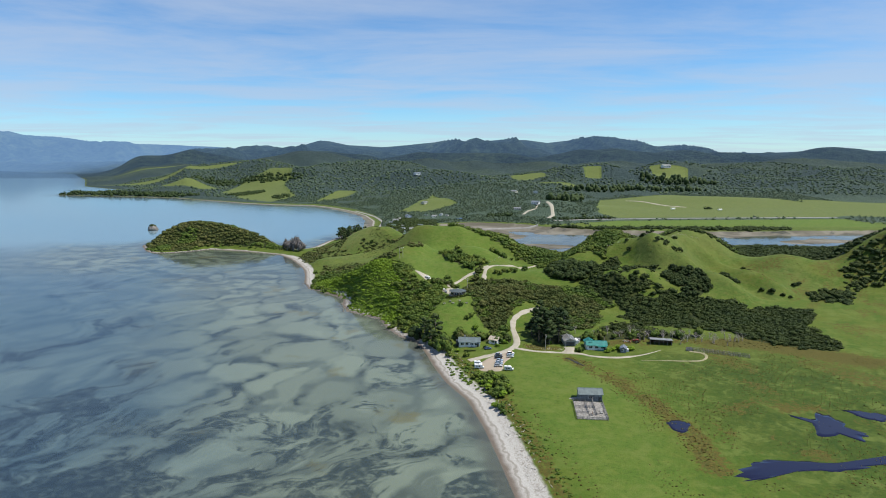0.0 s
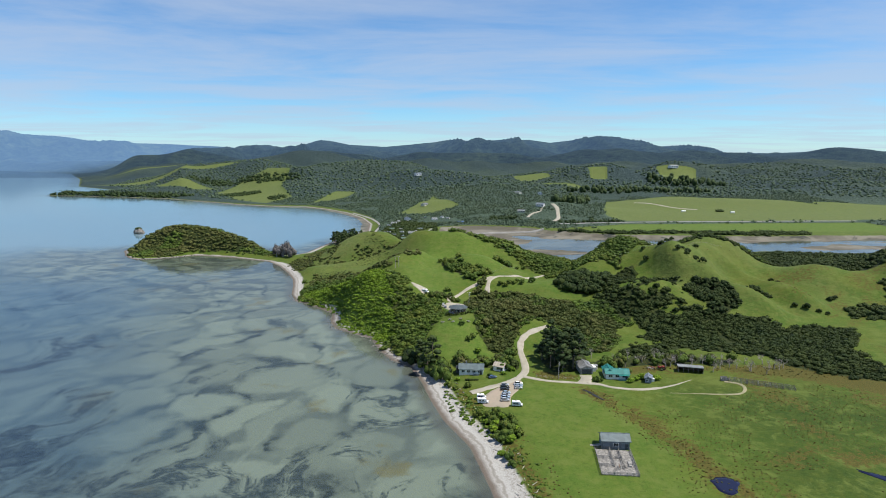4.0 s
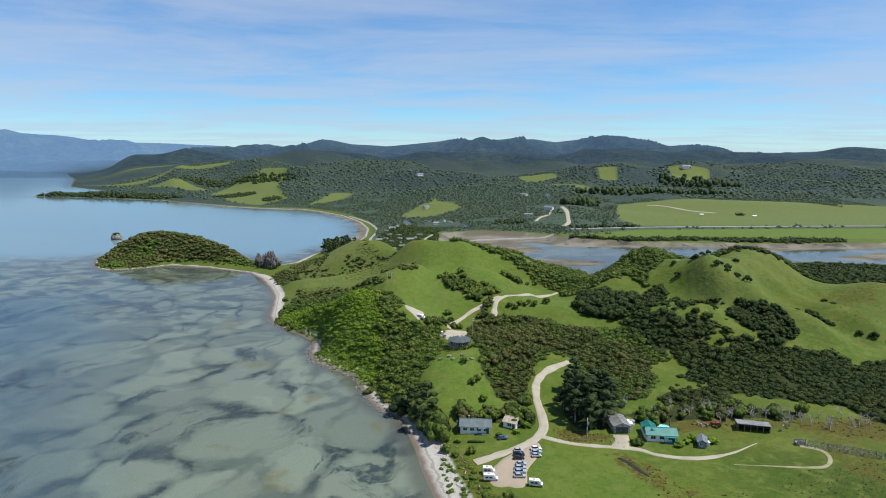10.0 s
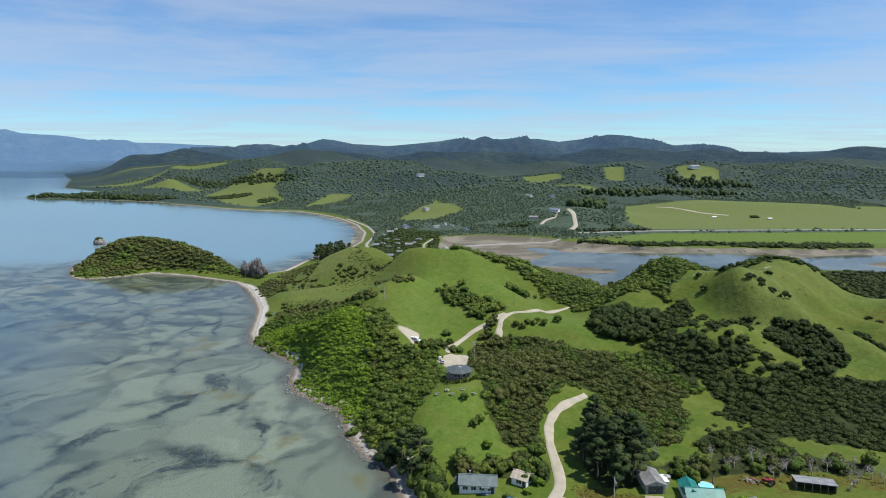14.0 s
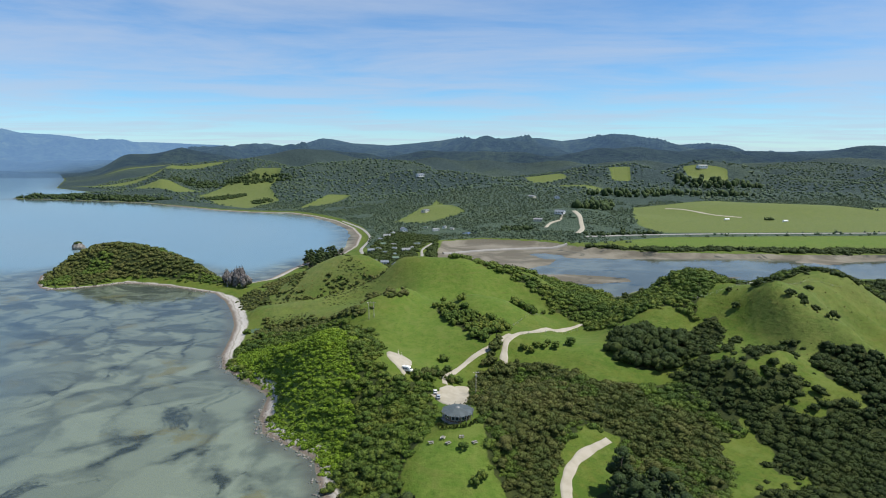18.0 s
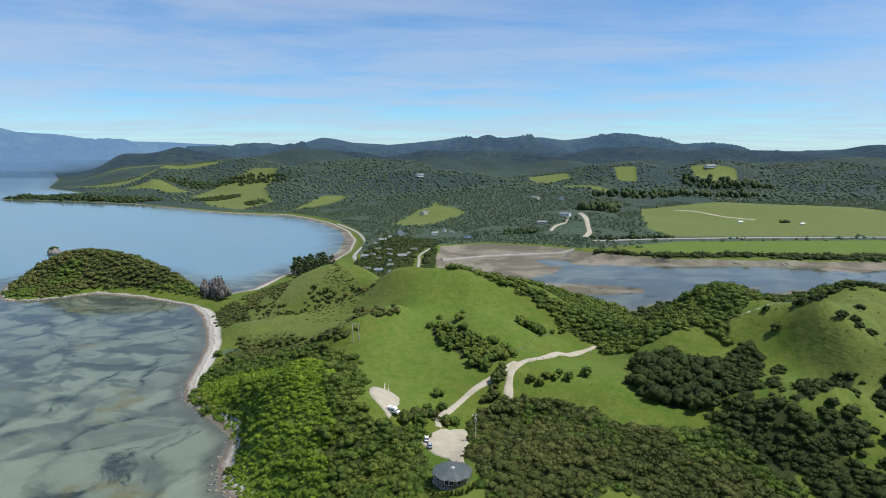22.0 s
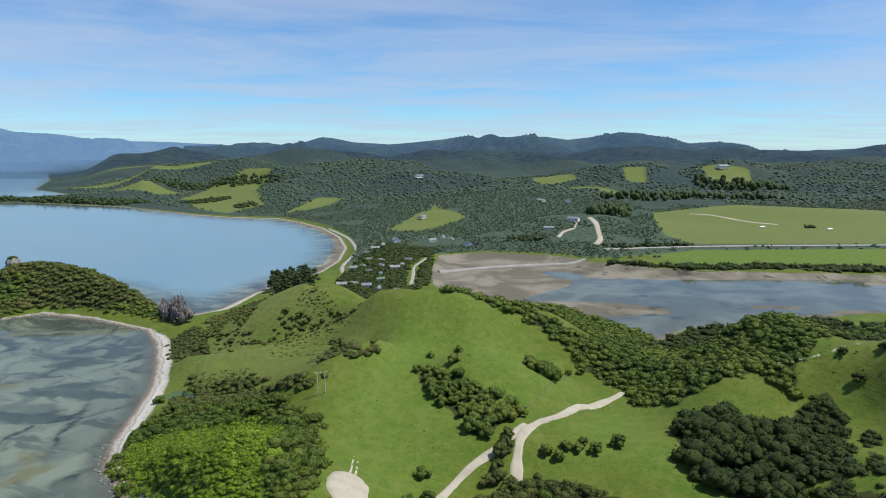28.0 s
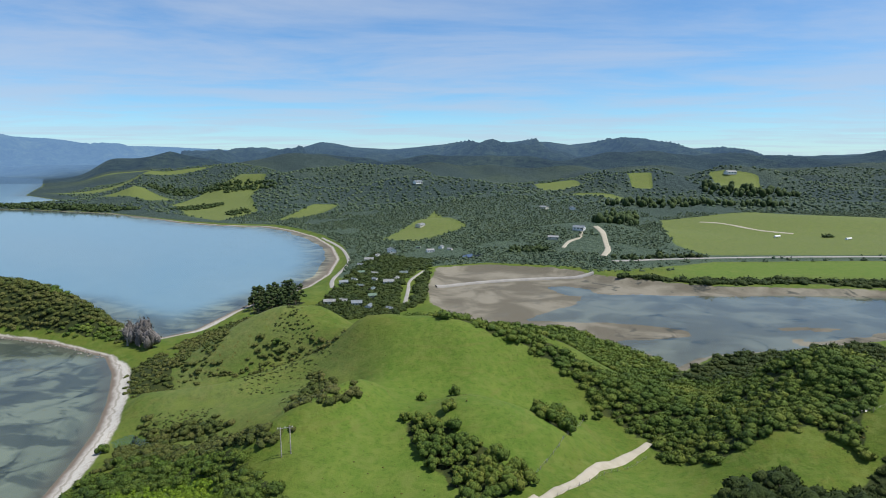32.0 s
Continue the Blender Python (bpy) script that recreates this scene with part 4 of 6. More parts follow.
BALLS = {k: ball(k) for k in (1, 2, 3)}


def join(pieces):
    """Joins (points, triangles) pieces."""
    vs, fs, base = [], [], 0
    for v, f in pieces:
        vs.append(v)
        fs.append(f + base)
        base += len(v)
    return np.vstack(vs), np.vstack(fs)


def lump(rng, sub, centre, size, rugged):
    v, f = BALLS[sub]
    v = v * (1 + rugged * (rng.random((len(v), 1)) - 0.5))
    return v * np.array(size) + np.array(centre), f


def flecks(rng, count, size, lumps):
    """Loose leaf sprays that stand off the clumps."""
    vs = []
    for _ in range(count):
        c, s = lumps[rng.integers(len(lumps))]
        d = rng.normal(size=3)
        d[2] = abs(d[2]) * 0.9 + 0.05
        d /= np.linalg.norm(d)
        p = np.array(c) + d * np.array(s) * rng.uniform(0.92, 1.16)
        a, b = rng.normal(size=3), rng.normal(size=3)
        vs += [p + a * size * 0.5, p + b * size * 0.5, p + d * size]
    return np.array(vs).reshape(-1, 3), np.arange(3 * count).reshape(-1, 3)


def crown_form(seed, lumps=4, sub=1, spread=0.5, tall=0.75, leaves=30, leaf=0.13, rugged=0.4):
    """A crown of about unit radius, its foot at z = 0: a broken dome of clumps."""
    rng = np.random.default_rng(seed)
    core = 0.62 if lumps < 6 else 0.5
    at = [((0, 0, tall * 0.5), (core, core * rng.uniform(0.85, 1.1), tall * 0.46))]
    for k in range(lumps - 1):
        a = 2.4 * k + rng.uniform(-0.6, 0.6)
        r = spread * rng.uniform(0.55, 1.15)
        s = rng.uniform(0.30, 0.56) if lumps < 6 else rng.uniform(0.2, 0.42)
        z = tall * (0.88 - 0.62 * (r / spread / 1.15) ** 2) * rng.uniform(0.8, 1.1) - 0.2 * s
        at.append(((r * math.cos(a), r * math.sin(a), z), (s, s * rng.uniform(0.75, 1.15), s * tall * rng.uniform(0.6, 0.95))))
    pieces = [lump(rng, sub, c, s, rugged) for c, s in at]
    if leaves:
        pieces.append(flecks(rng, leaves, leaf, at))
    return join(pieces)


def mesh_of(name, v, f, material, soft=True):
    me = bpy.data.meshes.new(name)
    me.vertices.add(len(v))
    me.vertices.foreach_set("co", np.ascontiguousarray(v, dtype=np.float32).ravel())
    me.loops.add(f.size)
    me.loops.foreach_set("vertex_index", np.ascontiguousarray(f, dtype=np.int32).ravel())
    me.polygons.add(len(f))
    me.polygons.foreach_set("loop_start", np.arange(0, f.size, 3, dtype=np.int32))
    me.update(calc_edges=True)
    me.validate()
    if soft:
        me.polygons.foreach_set("use_smooth", np.ones(len(f), bool))
    me.materials.append(material)
    return me


def sow(name, forms, spots, material, label, category, rng, squash=(0.8, 1.2), soft=True):
    """One joined object of many crowns. spots: rows of x, y, z, radius."""
    spots = np.asarray(spots)
    which = rng.integers(0, len(forms), len(spots))
    vs, fs, base = [], [], 0
    for k, (v, f) in enumerate(forms):
        s = spots[which == k]
        if not len(s):
            continue
        a = rng.uniform(0, 6.28, len(s))
        c, d = np.cos(a)[:, None], np.sin(a)[:, None]
        r = s[:, 3, None]
        x = s[:, 0, None] + r * (v[:, 0] * c - v[:, 1] * d)
        y = s[:, 1, None] + r * (v[:, 0] * d + v[:, 1] * c)
        z = s[:, 2, None] + r * v[:, 2] * rng.uniform(*squash, (len(s), 1))
        vs.append(np.stack([x, y, z], -1).reshape(-1, 3))
        fs.append((f[None] + (np.arange(len(s)) * len(v))[:, None, None]).reshape(-1, 3) + base)
        base += len(s) * len(v)
    me = mesh_of(name, np.vstack(vs), np.vstack(fs), material, soft)
    return tagged(new(name, me), label, category, kind="stuff")


def spread(rng, poly, gap, size, sink=0.25, keep=1.0, bare=(), inset=0.0, thin=0.0):
    """Places for crowns inside an outline."""
    xs, ys = [p[0] for p in poly], [p[1] for p in poly]
    gx, gy = np.meshgrid(np.arange(min(xs), max(xs), gap), np.arange(min(ys), max(ys), gap))
    px = (gx + rng.uniform(-0.45, 0.45, gx.shape) * gap).ravel()
    py = (gy + rng.uniform(-0.45, 0.45, gy.shape) * gap).ravel()
    ok = (inside(px, py, poly) > inset + rng.uniform(-1.5, 1.5, px.shape)) & (rng.random(px.shape) < keep)
    if thin:
        ok &= layers(px, py, 16, 77, 2) > thin
    for gone in bare:
        ok &= inside(px, py, gone) < 1.2
    px, py = px[ok], py[ok]
    pz, land, mud = ground_height(px, py)
    ok = (land > 1.5) & (mud < 0)
    px, py, pz = px[ok], py[ok], pz[ok]
    r = rng.uniform(*size, len(px)) * (0.8 + 0.4 * grain(px, py, 14, 78))
    return np.stack([px, py, pz - sink * r, r], -1)


rng = np.random.default_rng(7)
THICK = [crown_form(s, 4, 1, 0.62, 0.85, 90, 0.15, 0.40) for s in range(8)]
LOW = [crown_form(20 + s, 3, 1, 0.6, 0.85, 26, 0.17, 0.5) for s in range(5)]
FINE = [crown_form(200 + s, 4, 1, 0.62, 0.78, 130, 0.15, 0.40) for s in range(9)]
road_gap = [LAWN, UPPER_YARD]


def off_roads(s, margin=2.6):
    far = np.minimum(along(s[:, 0], s[:, 1], DRIVE), along(s[:, 0], s[:, 1], [(28, 420), (29, 428), (31, 436), (36, 443), (45, 453), (56, 469), (74, 488)]))
    far = np.minimum(far, along(s[:, 0], s[:, 1], [(4, 397), (4.5, 406), (14, 422), (24, 431), (33, 442)]))
    far = np.minimum(far, along(s[:, 0], s[:, 1], [(9, 372), (12, 364), (15, 356)]) + 1)
    turn = np.hypot(s[:, 0] + 13.5, (s[:, 1] - 402) * 0.7) - 4.0
    hut = np.hypot(s[:, 0] - 8.5, s[:, 1] - 357) - 3.5
    return s[(far > margin) & (turn > margin) & (hut > margin)]


seaward = off_roads(spread(rng, GREEN_SEAWARD, 2.2, (1.1, 3.0), 0.35, bare=road_gap))
lit = inside(seaward[:, 0], seaward[:, 1], BRIGHT_SLOPE) + 7 * (grain(seaward[:, 0], seaward[:, 1], 11, 79) - 0.5) > 0
sow("coastal_bush", FINE, seaward[lit], BRIGHT, "bright green coastal bush covering the seaward slope", "bush", rng, (0.45, 0.95))
tall = off_roads(np.vstack([spread(rng, GREEN_SEAWARD, 5.0, (2.2, 3.9), 0.15, bare=road_gap + [BRIGHT_SLOPE]), spread(rng, CENTRAL, 6.0, (2.2, 4.0), 0.15, bare=road_gap)]), 4.5)
sow("emergent_trees", [crown_form(280 + s, 7, 1, 0.7, 0.85, 220, 0.10, 0.35) for s in range(6)], tall[tall[:, 0] > 14], OLIVE, "rounded olive crowns rising from the bush", "bush", rng)
sow("emergent_trees", [crown_form(290 + s, 7, 1, 0.7, 0.85, 220, 0.10, 0.35) for s in range(6)], tall[tall[:, 0] <= 14], BUSH, "rounded dark green crowns above the coastal bush", "bush", rng)
under = spread(rng, BRIGHT_SLOPE, 1.5, (0.55, 1.35), 0.1)
sow("coastal_scrub", [crown_form(260 + s, 2, 1, 0.5, 0.8, 22, 0.3, 0.6) for s in range(6)], under, BRIGHT, "low bright green ferns and scrub between the bushes", "scrub", rng)
dull = seaward[~lit]
young = (grain(dull[:, 0], dull[:, 1], 9, 84) + 0.5 * rng.random(len(dull))) > 0.86
sow("coastal_bush", FINE, dull[~young], BUSH, "dark green coastal bush along the ridge crest", "bush", rng)
sow("coastal_bush", FINE, dull[young], FRESH, "fresh green coastal bush among darker crowns", "bush", rng)
centre = off_roads(np.vstack([spread(rng, CENTRAL, 2.2, (1.1, 3.0), 0.35, bare=road_gap), spread(rng, VALLEY_FILL, 2.4, (1.2, 3.3))]))
olive = grain(centre[:, 0], centre[:, 1], 17, 80) > 0.5
sow("native_bush", FINE, centre[olive], OLIVE, "olive brown native bush canopy below the hill road", "bush", rng)
young = (grain(centre[:, 0], centre[:, 1], 8, 86) + 0.5 * rng.random(len(centre))) > 0.98
sow("native_bush", FINE, centre[~olive & ~young], BUSH, "dark green native bush canopy beside the drive", "bush", rng)
sow("native_bush", FINE, centre[~olive & young], FRESH, "fresh green bush crowns beside the drive", "bush", rng)
flank = np.vstack([spread(rng, p, 3.2, (2.2, 3.9)) for p in (EAST_FLANK, RIDGE_CREST, SOUTH_INLET)])
sow("gully_bush", THICK, off_roads(flank), BUSH, "dense dark bush filling the gully toward the inlet", "bush", rng)
right = np.vstack([spread(rng, p, 2.9, (1.5, 3.6), thin=0.12) for p in (GULLY, GULLY_HEAD, GULLY_STRIP, SPUR_FOOT, GULLY_FOOT, SPUR_TAIL, MID_RIGHT, FARM_BELT, BACK_FARM, VALLEY_FLOOR, EAST_END)] + [spread(rng, p, 5.0, (0.7, 2.0), thin=0.45) for p in ([(98, 402), (150, 425), (150, 400), (118, 350), (100, 335), (86, 350)],)])
sow("valley_bush", THICK, right, DARK, "dark scattered bush in the grassy valley", "bush", rng)
back_hill = np.vstack([spread(rng, p, 4.3, (2.4, 4.2)) for p in (FAR_RIDGE, INLET_BANK, EAST_BROW, EAST_CORNER)] + [spread(rng, CREST_BELT, 3.0, (1.6, 3.0))])
sow("ridge_bush", LOW, back_hill, DARK, "dark bush along the back ridge", "bush", rng)
isle = spread(rng, ISLAND, 3.2, (1.8, 3.8), inset=-1.0)
pick = grain(isle[:, 0], isle[:, 1], 22, 82) > 0.45
sow("island_bush", LOW, isle[pick], OLIVE, "olive green scrub over the headland island", "bush", rng)
sow("island_bush", LOW, isle[~pick], BUSH, "dark green scrub over the headland island", "bush", rng)
west = np.vstack([spread(rng, NW_SHRUBS, 2.4, (1.2, 2.9), thin=0.22), spread(rng, NW_SCRUB, 2.8, (1.2, 2.2)), spread(rng, COAST_HEDGE, 2.8, (1.4, 2.4)),
                  spread(rng, HILL_SCRUB, 2.8, (1.5, 3.0), thin=0.28), spread(rng, WEST_SCRUB, 2.4, (0.8, 2.2), thin=0.32)])
sow("hillside_shrubs", LOW, west, OLIVE, "dark shrubs scattered down the western grass slope", "shrubs", rng)
dots = spread(rng, [(-108, 545), (-96, 590), (-70, 585), (-40, 560), (-20, 520), (-45, 490), (-75, 495), (-100, 510)], 1.7, (0.35, 1.1), thin=0.60)
sow("low_scrub", LOW, dots, OLIVE, "low olive scrub dotted over the grassy slope", "shrubs", rng, (0.4, 0.75))
specks = np.vstack([spread(rng, [(100, 400), (240, 400), (300, 420), (300, 470), (220, 500), (120, 480)], 3.2, (0.2, 0.7), keep=0.4),
                    spread(rng, [(-30, 400), (20, 420), (60, 470), (50, 545), (-60, 590), (-60, 480)], 3.6, (0.15, 0.5), keep=0.35),
                    spread(rng, [(60, 150), (230, 150), (260, 280), (150, 285), (80, 260)], 1.6, (0.2, 0.62), thin=0.50),
                    spread(rng, [(58, 284), (66, 276), (76, 252), (86, 226), (90, 200), (84, 176), (78, 182), (80, 205), (70, 238), (60, 268)], 1.25, (0.25, 0.75), keep=0.75),
                    spread(rng, [(82, 309), (92, 319), (106, 312), (130, 309), (160, 312), (190, 290), (150, 292), (126, 302), (95, 303)], 1.9, (0.3, 0.9), keep=0.75),
                    spread(rng, [(40, 302), (47, 303), (60, 297), (59, 291), (42, 293)], 1.1, (0.3, 0.8), keep=0.8),
                    spread(rng, [(28, 250), (40, 200), (50, 140), (56, 120), (50, 120), (40, 165), (34, 200), (28, 235)], 1.8, (0.3, 0.8), keep=0.6)])
sow("rush_tufts", [crown_form(240 + s, 1, 1, 0.5, 0.9, 3, 0.3, 0.6) for s in range(4)], off_roads(specks, 3.0), RUSH, "brown and green rush tufts on rough pasture", "tufts", rng, (0.35, 0.75))
bank = np.vstack([spread(rng, [(2, 286), (11, 281), (15, 272), (19, 258), (25, 242), (21, 236), (13, 247), (7, 261), (2, 274)], 2.0, (0.7, 1.8), keep=0.85),
                  spread(rng, [(21, 233), (26, 236), (31, 215), (35, 190), (39, 160), (35, 160), (30, 190), (25, 212)], 1.8, (0.4, 1.2), thin=0.34)])
sow("beach_scrub", LOW, bank, FRESH, "low green scrub along the top of the beach", "scrub", rng, (0.5, 0.9))
strip_far = spread(rng, INLET_EDGE, 3.6, (2.6, 6.4), thin=0.26)
sow("inlet_trees", LOW, strip_far, DARK, "dark trees along the far inlet shore", "trees", rng)

# woods beyond the village and the inlet
FARLUMP = [crown_form(40 + s, 1, 1, 0.5, 1.0, 8, 0.4, rugged=0.6) for s in range(6)]


def far_woods(low, high, gap, size, reach):
    px, py = np.meshgrid(np.arange(-reach[0], reach[1], gap), np.arange(low, high, gap))
    px = (px + rng.uniform(-0.5, 0.5, px.shape) * gap).ravel()
    py = (py + rng.uniform(-0.5, 0.5, py.shape) * gap).ravel()
    wide = np.abs(px) < 0.8 * (py + 60)
    px, py = px[wide], py[wide]
    pz, land, mud = ground_height(px, py)
    ok = (land > 15 + 22 * (py > 1150)) & (mud < -5)
    for f in FIELDS + PALE_BANKS:
        ok &= inside(px, py, f) < 2
    ok &= along(px, py, [(148, 872), (160, 905), (165, 935), (169, 968), (166, 990)]) > 6
    ok &= along(px, py, [(150, 845), (205, 856), (272, 866), (352, 871), (560, 880)]) > 5
    ok &= (layers(px, py, 60, 83, 2) > 0.3) & ~((px > 150) & (py < 900) & (rng.random(px.shape) > 0.3))
    px, py, pz = px[ok], py[ok], pz[ok]
    r = rng.uniform(*size, len(px))
    return np.stack([px, py, pz - 0.5 * r, r], -1)


VILLAGE = [(-78, 655), (-74, 700), (-70, 830), (-66, 880), (-10, 850), (-8, 690), (-30, 650)]
HOUSES = [(-69, 822), (-65, 845), (-61, 867), (-64, 760), (-70, 748), (-56, 738), (-37, 750), (-33, 763), (-49, 762), (-43, 705), (-60, 692), (-68, 688), (-41, 676), (-28, 672),
          (-63, 785), (-52, 784), (-29, 783), (-3, 920), (6, 908), (-13, 896), (-26, 920), (-50, 684), (-46, 725)]


def clear_of(s, places, gap):
    ok = np.ones(len(s), bool)
    for x, y in places:
        ok &= np.hypot(s[:, 0] - x, (s[:, 1] - y) * 0.8) > gap
    return s[ok]


town = clear_of(spread(rng, VILLAGE, 3.1, (1.9, 4.4), thin=0.08), HOUSES, 2.8)
town = town[(along(town[:, 0], town[:, 1], [(-20, 690), (-21, 730), (-22, 761), (-14, 800)]) > 5) & (along(town[:, 0], town[:, 1], [(-76, 735), (-82, 770), (-82, 830)]) > 6)]
sow("village_trees", LOW, town, DARK, "dark garden trees between the village houses", "trees", rng)
near_woods = clear_of(far_woods(800, 1250, 5.4, (1.7, 3.6), (500, 700)), HOUSES + [(146, 979), (114, 951)], 9)
sow("far_woods", FARLUMP, near_woods, HAZED_WOODS, "mixed dark bush across the far valley", "woods", rng)
sow("far_woods", [crown_form(48 + s, 1, 1, 0.5, 1.2, 0, rugged=0.7) for s in range(4)], far_woods(1250, 1900, 12.0, (3.4, 6.0), (900, 1300)), HAZED_WOODS, "dark bush over the far low hills", "woods", rng)
point = np.vstack([spread(rng, [(-860, 1396), (-700, 1356), (-560, 1310), (-520, 1340), (-640, 1400), (-840, 1430)], 9, (4, 8)),
                   spread(rng, [(-640, 1560), (-420, 1500), (-330, 1480), (-330, 1520), (-420, 1560), (-600, 1620)], 12, (5, 9))])
farm_clumps = np.vstack([spread(rng, p, 6.5, (3.0, 5.5), 0.2) for p in ([(-470, 1330), (-420, 1390), (-385, 1370), (-420, 1310)], [(-350, 1250), (-335, 1300), (-310, 1260), (-325, 1225)], [(-440, 1500), (-390, 1530), (-385, 1500), (-430, 1475)],
                                                                             [(60, 905), (95, 930), (100, 900), (70, 885)], [(150, 862), (235, 878), (235, 866), (160, 850)], [(420, 1000), (432, 1012), (440, 1000)])])
sow("farm_clumps", FARLUMP, farm_clumps, PINE, "dark shelter clumps standing in bay pasture", "trees", rng)
sow("point_trees", FARLUMP, point, PINE, "dark trees on the low far point", "trees", rng)
belt = np.vstack([spread(rng, [(240, 1260), (330, 1250), (420, 1290), (560, 1300), (560, 1330), (400, 1330), (260, 1320)], 13, (5, 8)),
                  spread(rng, [(170, 1010), (215, 1000), (235, 1080), (270, 1180), (230, 1200), (190, 1100)], 10, (4, 8)),
                  spread(rng, [(430, 1420), (520, 1400), (640, 1440), (640, 1470), (470, 1460)], 14, (6, 10))])
sow("shelter_pines", [crown_form(60 + s, 2, 1, 0.3, 1.7, 0) for s in range(3)], belt, PINE, "tall dark shelter pines on far farmland", "trees", rng)


# ---- single trees ----
def part(name, bm, material, parent, label=""):
    me = bpy.data.meshes.new(name)
    if isinstance(bm, tuple):
        me = mesh_of(name, bm[0], bm[1], material)
    else:
        bm.to_mesh(me)
        bm.free()
        me.materials.append(material)
    ob = new(name, me)
    ob.parent = parent
    return tagged(ob, label)


def limb(a, b, r0, r1, sides=6):
    """A tapered round piece between two points."""
    a, b = np.array(a, float), np.array(b, float)
    d = (b - a) / np.linalg.norm(b - a)
    s = np.cross(d, (0.3, 0.8, 0.52))
    s /= np.linalg.norm(s)
    u = np.cross(d, s)
    ang = np.arange(sides) * 2 * math.pi / sides
    ring = np.cos(ang)[:, None] * s + np.sin(ang)[:, None] * u
    v = np.vstack([a + ring * r0, b + ring * r1, b[None] + d * r1 * 0.3])
    f = []
    for i in range(sides):
        j = (i + 1) % sides
        f += [(i, j, sides + j), (i, sides + j, sides + i), (sides + i, sides + j, 2 * sides)]
    return v, np.array(f)


def tree(seed, radius, height, material, label, category="tree"):
    """A trunk with limbs under a crown of many clumps."""
    g = np.random.default_rng(seed)
    top = new(category)
    tagged(top, label, category)
    low = height * 0.32
    pieces = [limb((0, 0, -0.6), (0.08 * radius, 0.05 * radius, low), 0.085 * radius, 0.06 * radius)]
    for k in range(4):
        a = k * 1.57 + g.uniform(-0.5, 0.5)
        pieces.append(limb((0.08 * radius, 0.05 * radius, low * g.uniform(0.75, 1)), (math.cos(a) * radius * 0.55, math.sin(a) * radius * 0.55, height * g.uniform(0.5, 0.7)), 0.045 * radius, 0.02 * radius, 5))
    part("trunk", join(pieces), BARK, top)
    v, f = crown_form(seed + 100, 10, 2, 0.70, 1.0, 200, 0.11, 0.3)
    v = v * np.array([radius, radius, (height * 0.95)]) + np.array([0, 0, height * 0.04])
    part("crown", (v, f), material, top)
    return top


def pine(seed, radius, height, label):
    g = np.random.default_rng(seed)
    top = tagged(new("pine_tree"), label, "tree")
    trunk = [limb((0, 0, -0.6), (0.2, 0.1, height * 0.9), 0.3, 0.08, 7)]
    pads = []
    for k in range(11):
        z = height * (0.38 + 0.052 * k)
        a = k * 2.4 + g.uniform(-0.4, 0.4)
        r = radius * (1.0 - 0.6 * (k / 11) ** 1.4) * g.uniform(0.75, 1.1)
        tip = (math.cos(a) * r * 0.75, math.sin(a) * r * 0.75, z + 0.5)
        trunk.append(limb((0.1, 0.05, z - 0.5), tip, 0.09, 0.03, 5))
        pads.append((tip, (r * 0.42, r * 0.42, r * 0.24)))
    pads.append(((0.2, 0.1, height * 0.95), (radius * 0.35, radius * 0.35, height * 0.09)))
    part("trunk", join(trunk), BARK, top, "pale grey bare lower trunk")
    part("crown", join([lump(g, 2, c, s, 0.5) for c, s in pads] + [flecks(g, 160, 0.55, pads)]), PINE, top)
    return top


def bare_tree(seed, height, label):
    g = np.random.default_rng(seed)
    top = tagged(new("bare_tree"), label, "tree")
    pieces, twigs, tips = [limb((0, 0, -0.5), (0.15, 0, height * 0.35), 0.22, 0.15)], [], [(np.array((0.15, 0, height * 0.35)), 0.14)]
    for level in range(4):
        grown = []
        for p, r in tips:
            for _ in range(3 if level < 3 else 2):
                d = g.normal(size=3)
                d[2] = abs(d[2]) * 0.8 + 0.25
                q = p + d / np.linalg.norm(d) * height * (0.26 - 0.045 * level) * g.uniform(0.7, 1.2)
                (pieces if level < 2 else twigs).append(limb(p, q, r * 0.75, r * 0.45, 4))
                grown.append((q, r * 0.5))
        tips = grown
    part("trunk", join(pieces), DEAD_WOOD, top)
    part("twigs", join(twigs), DEAD_WOOD, top, "tangled bare grey twigs")
    return top


def drop(ob, x, y, turn=0.0, size=1.0, sink=0.0):
    ob.matrix_world = pose(x, y, ground_at(x, y) - sink, 0, 0, turn) @ Matrix.Diagonal((size, size, size, 1))
    return ob


def grove(protos, spots, group, g, tall=(0.66, 0.86)):
    """Copies of the trees, one at each place of x, y, z, radius."""
    for k, (x, y, z, r) in enumerate(spots):
        src = protos[int(g.integers(len(protos)))]
        m = pose(x, y, z, g.uniform(-4, 4), g.uniform(-4, 4), g.uniform(0, 360))
        ob = copy_thing(src, m)
        s = r / src["radius"] * g.uniform(0.92, 1.1)
        ob.scale = (s, s, s * g.uniform(*tall))
        tagged(ob, group=group)


def stock(make, sizes):
    out = []
    for k, (r, h) in enumerate(sizes):
        t = make(k, r, h)
        t["radius"] = r
        out.append(t)
    return out


def retire(protos):
    """Takes the patterns away once their copies stand."""
    for t in protos:
        for o in (*t.children_recursive, t):
            bpy.data.objects.remove(o, do_unlink=True)


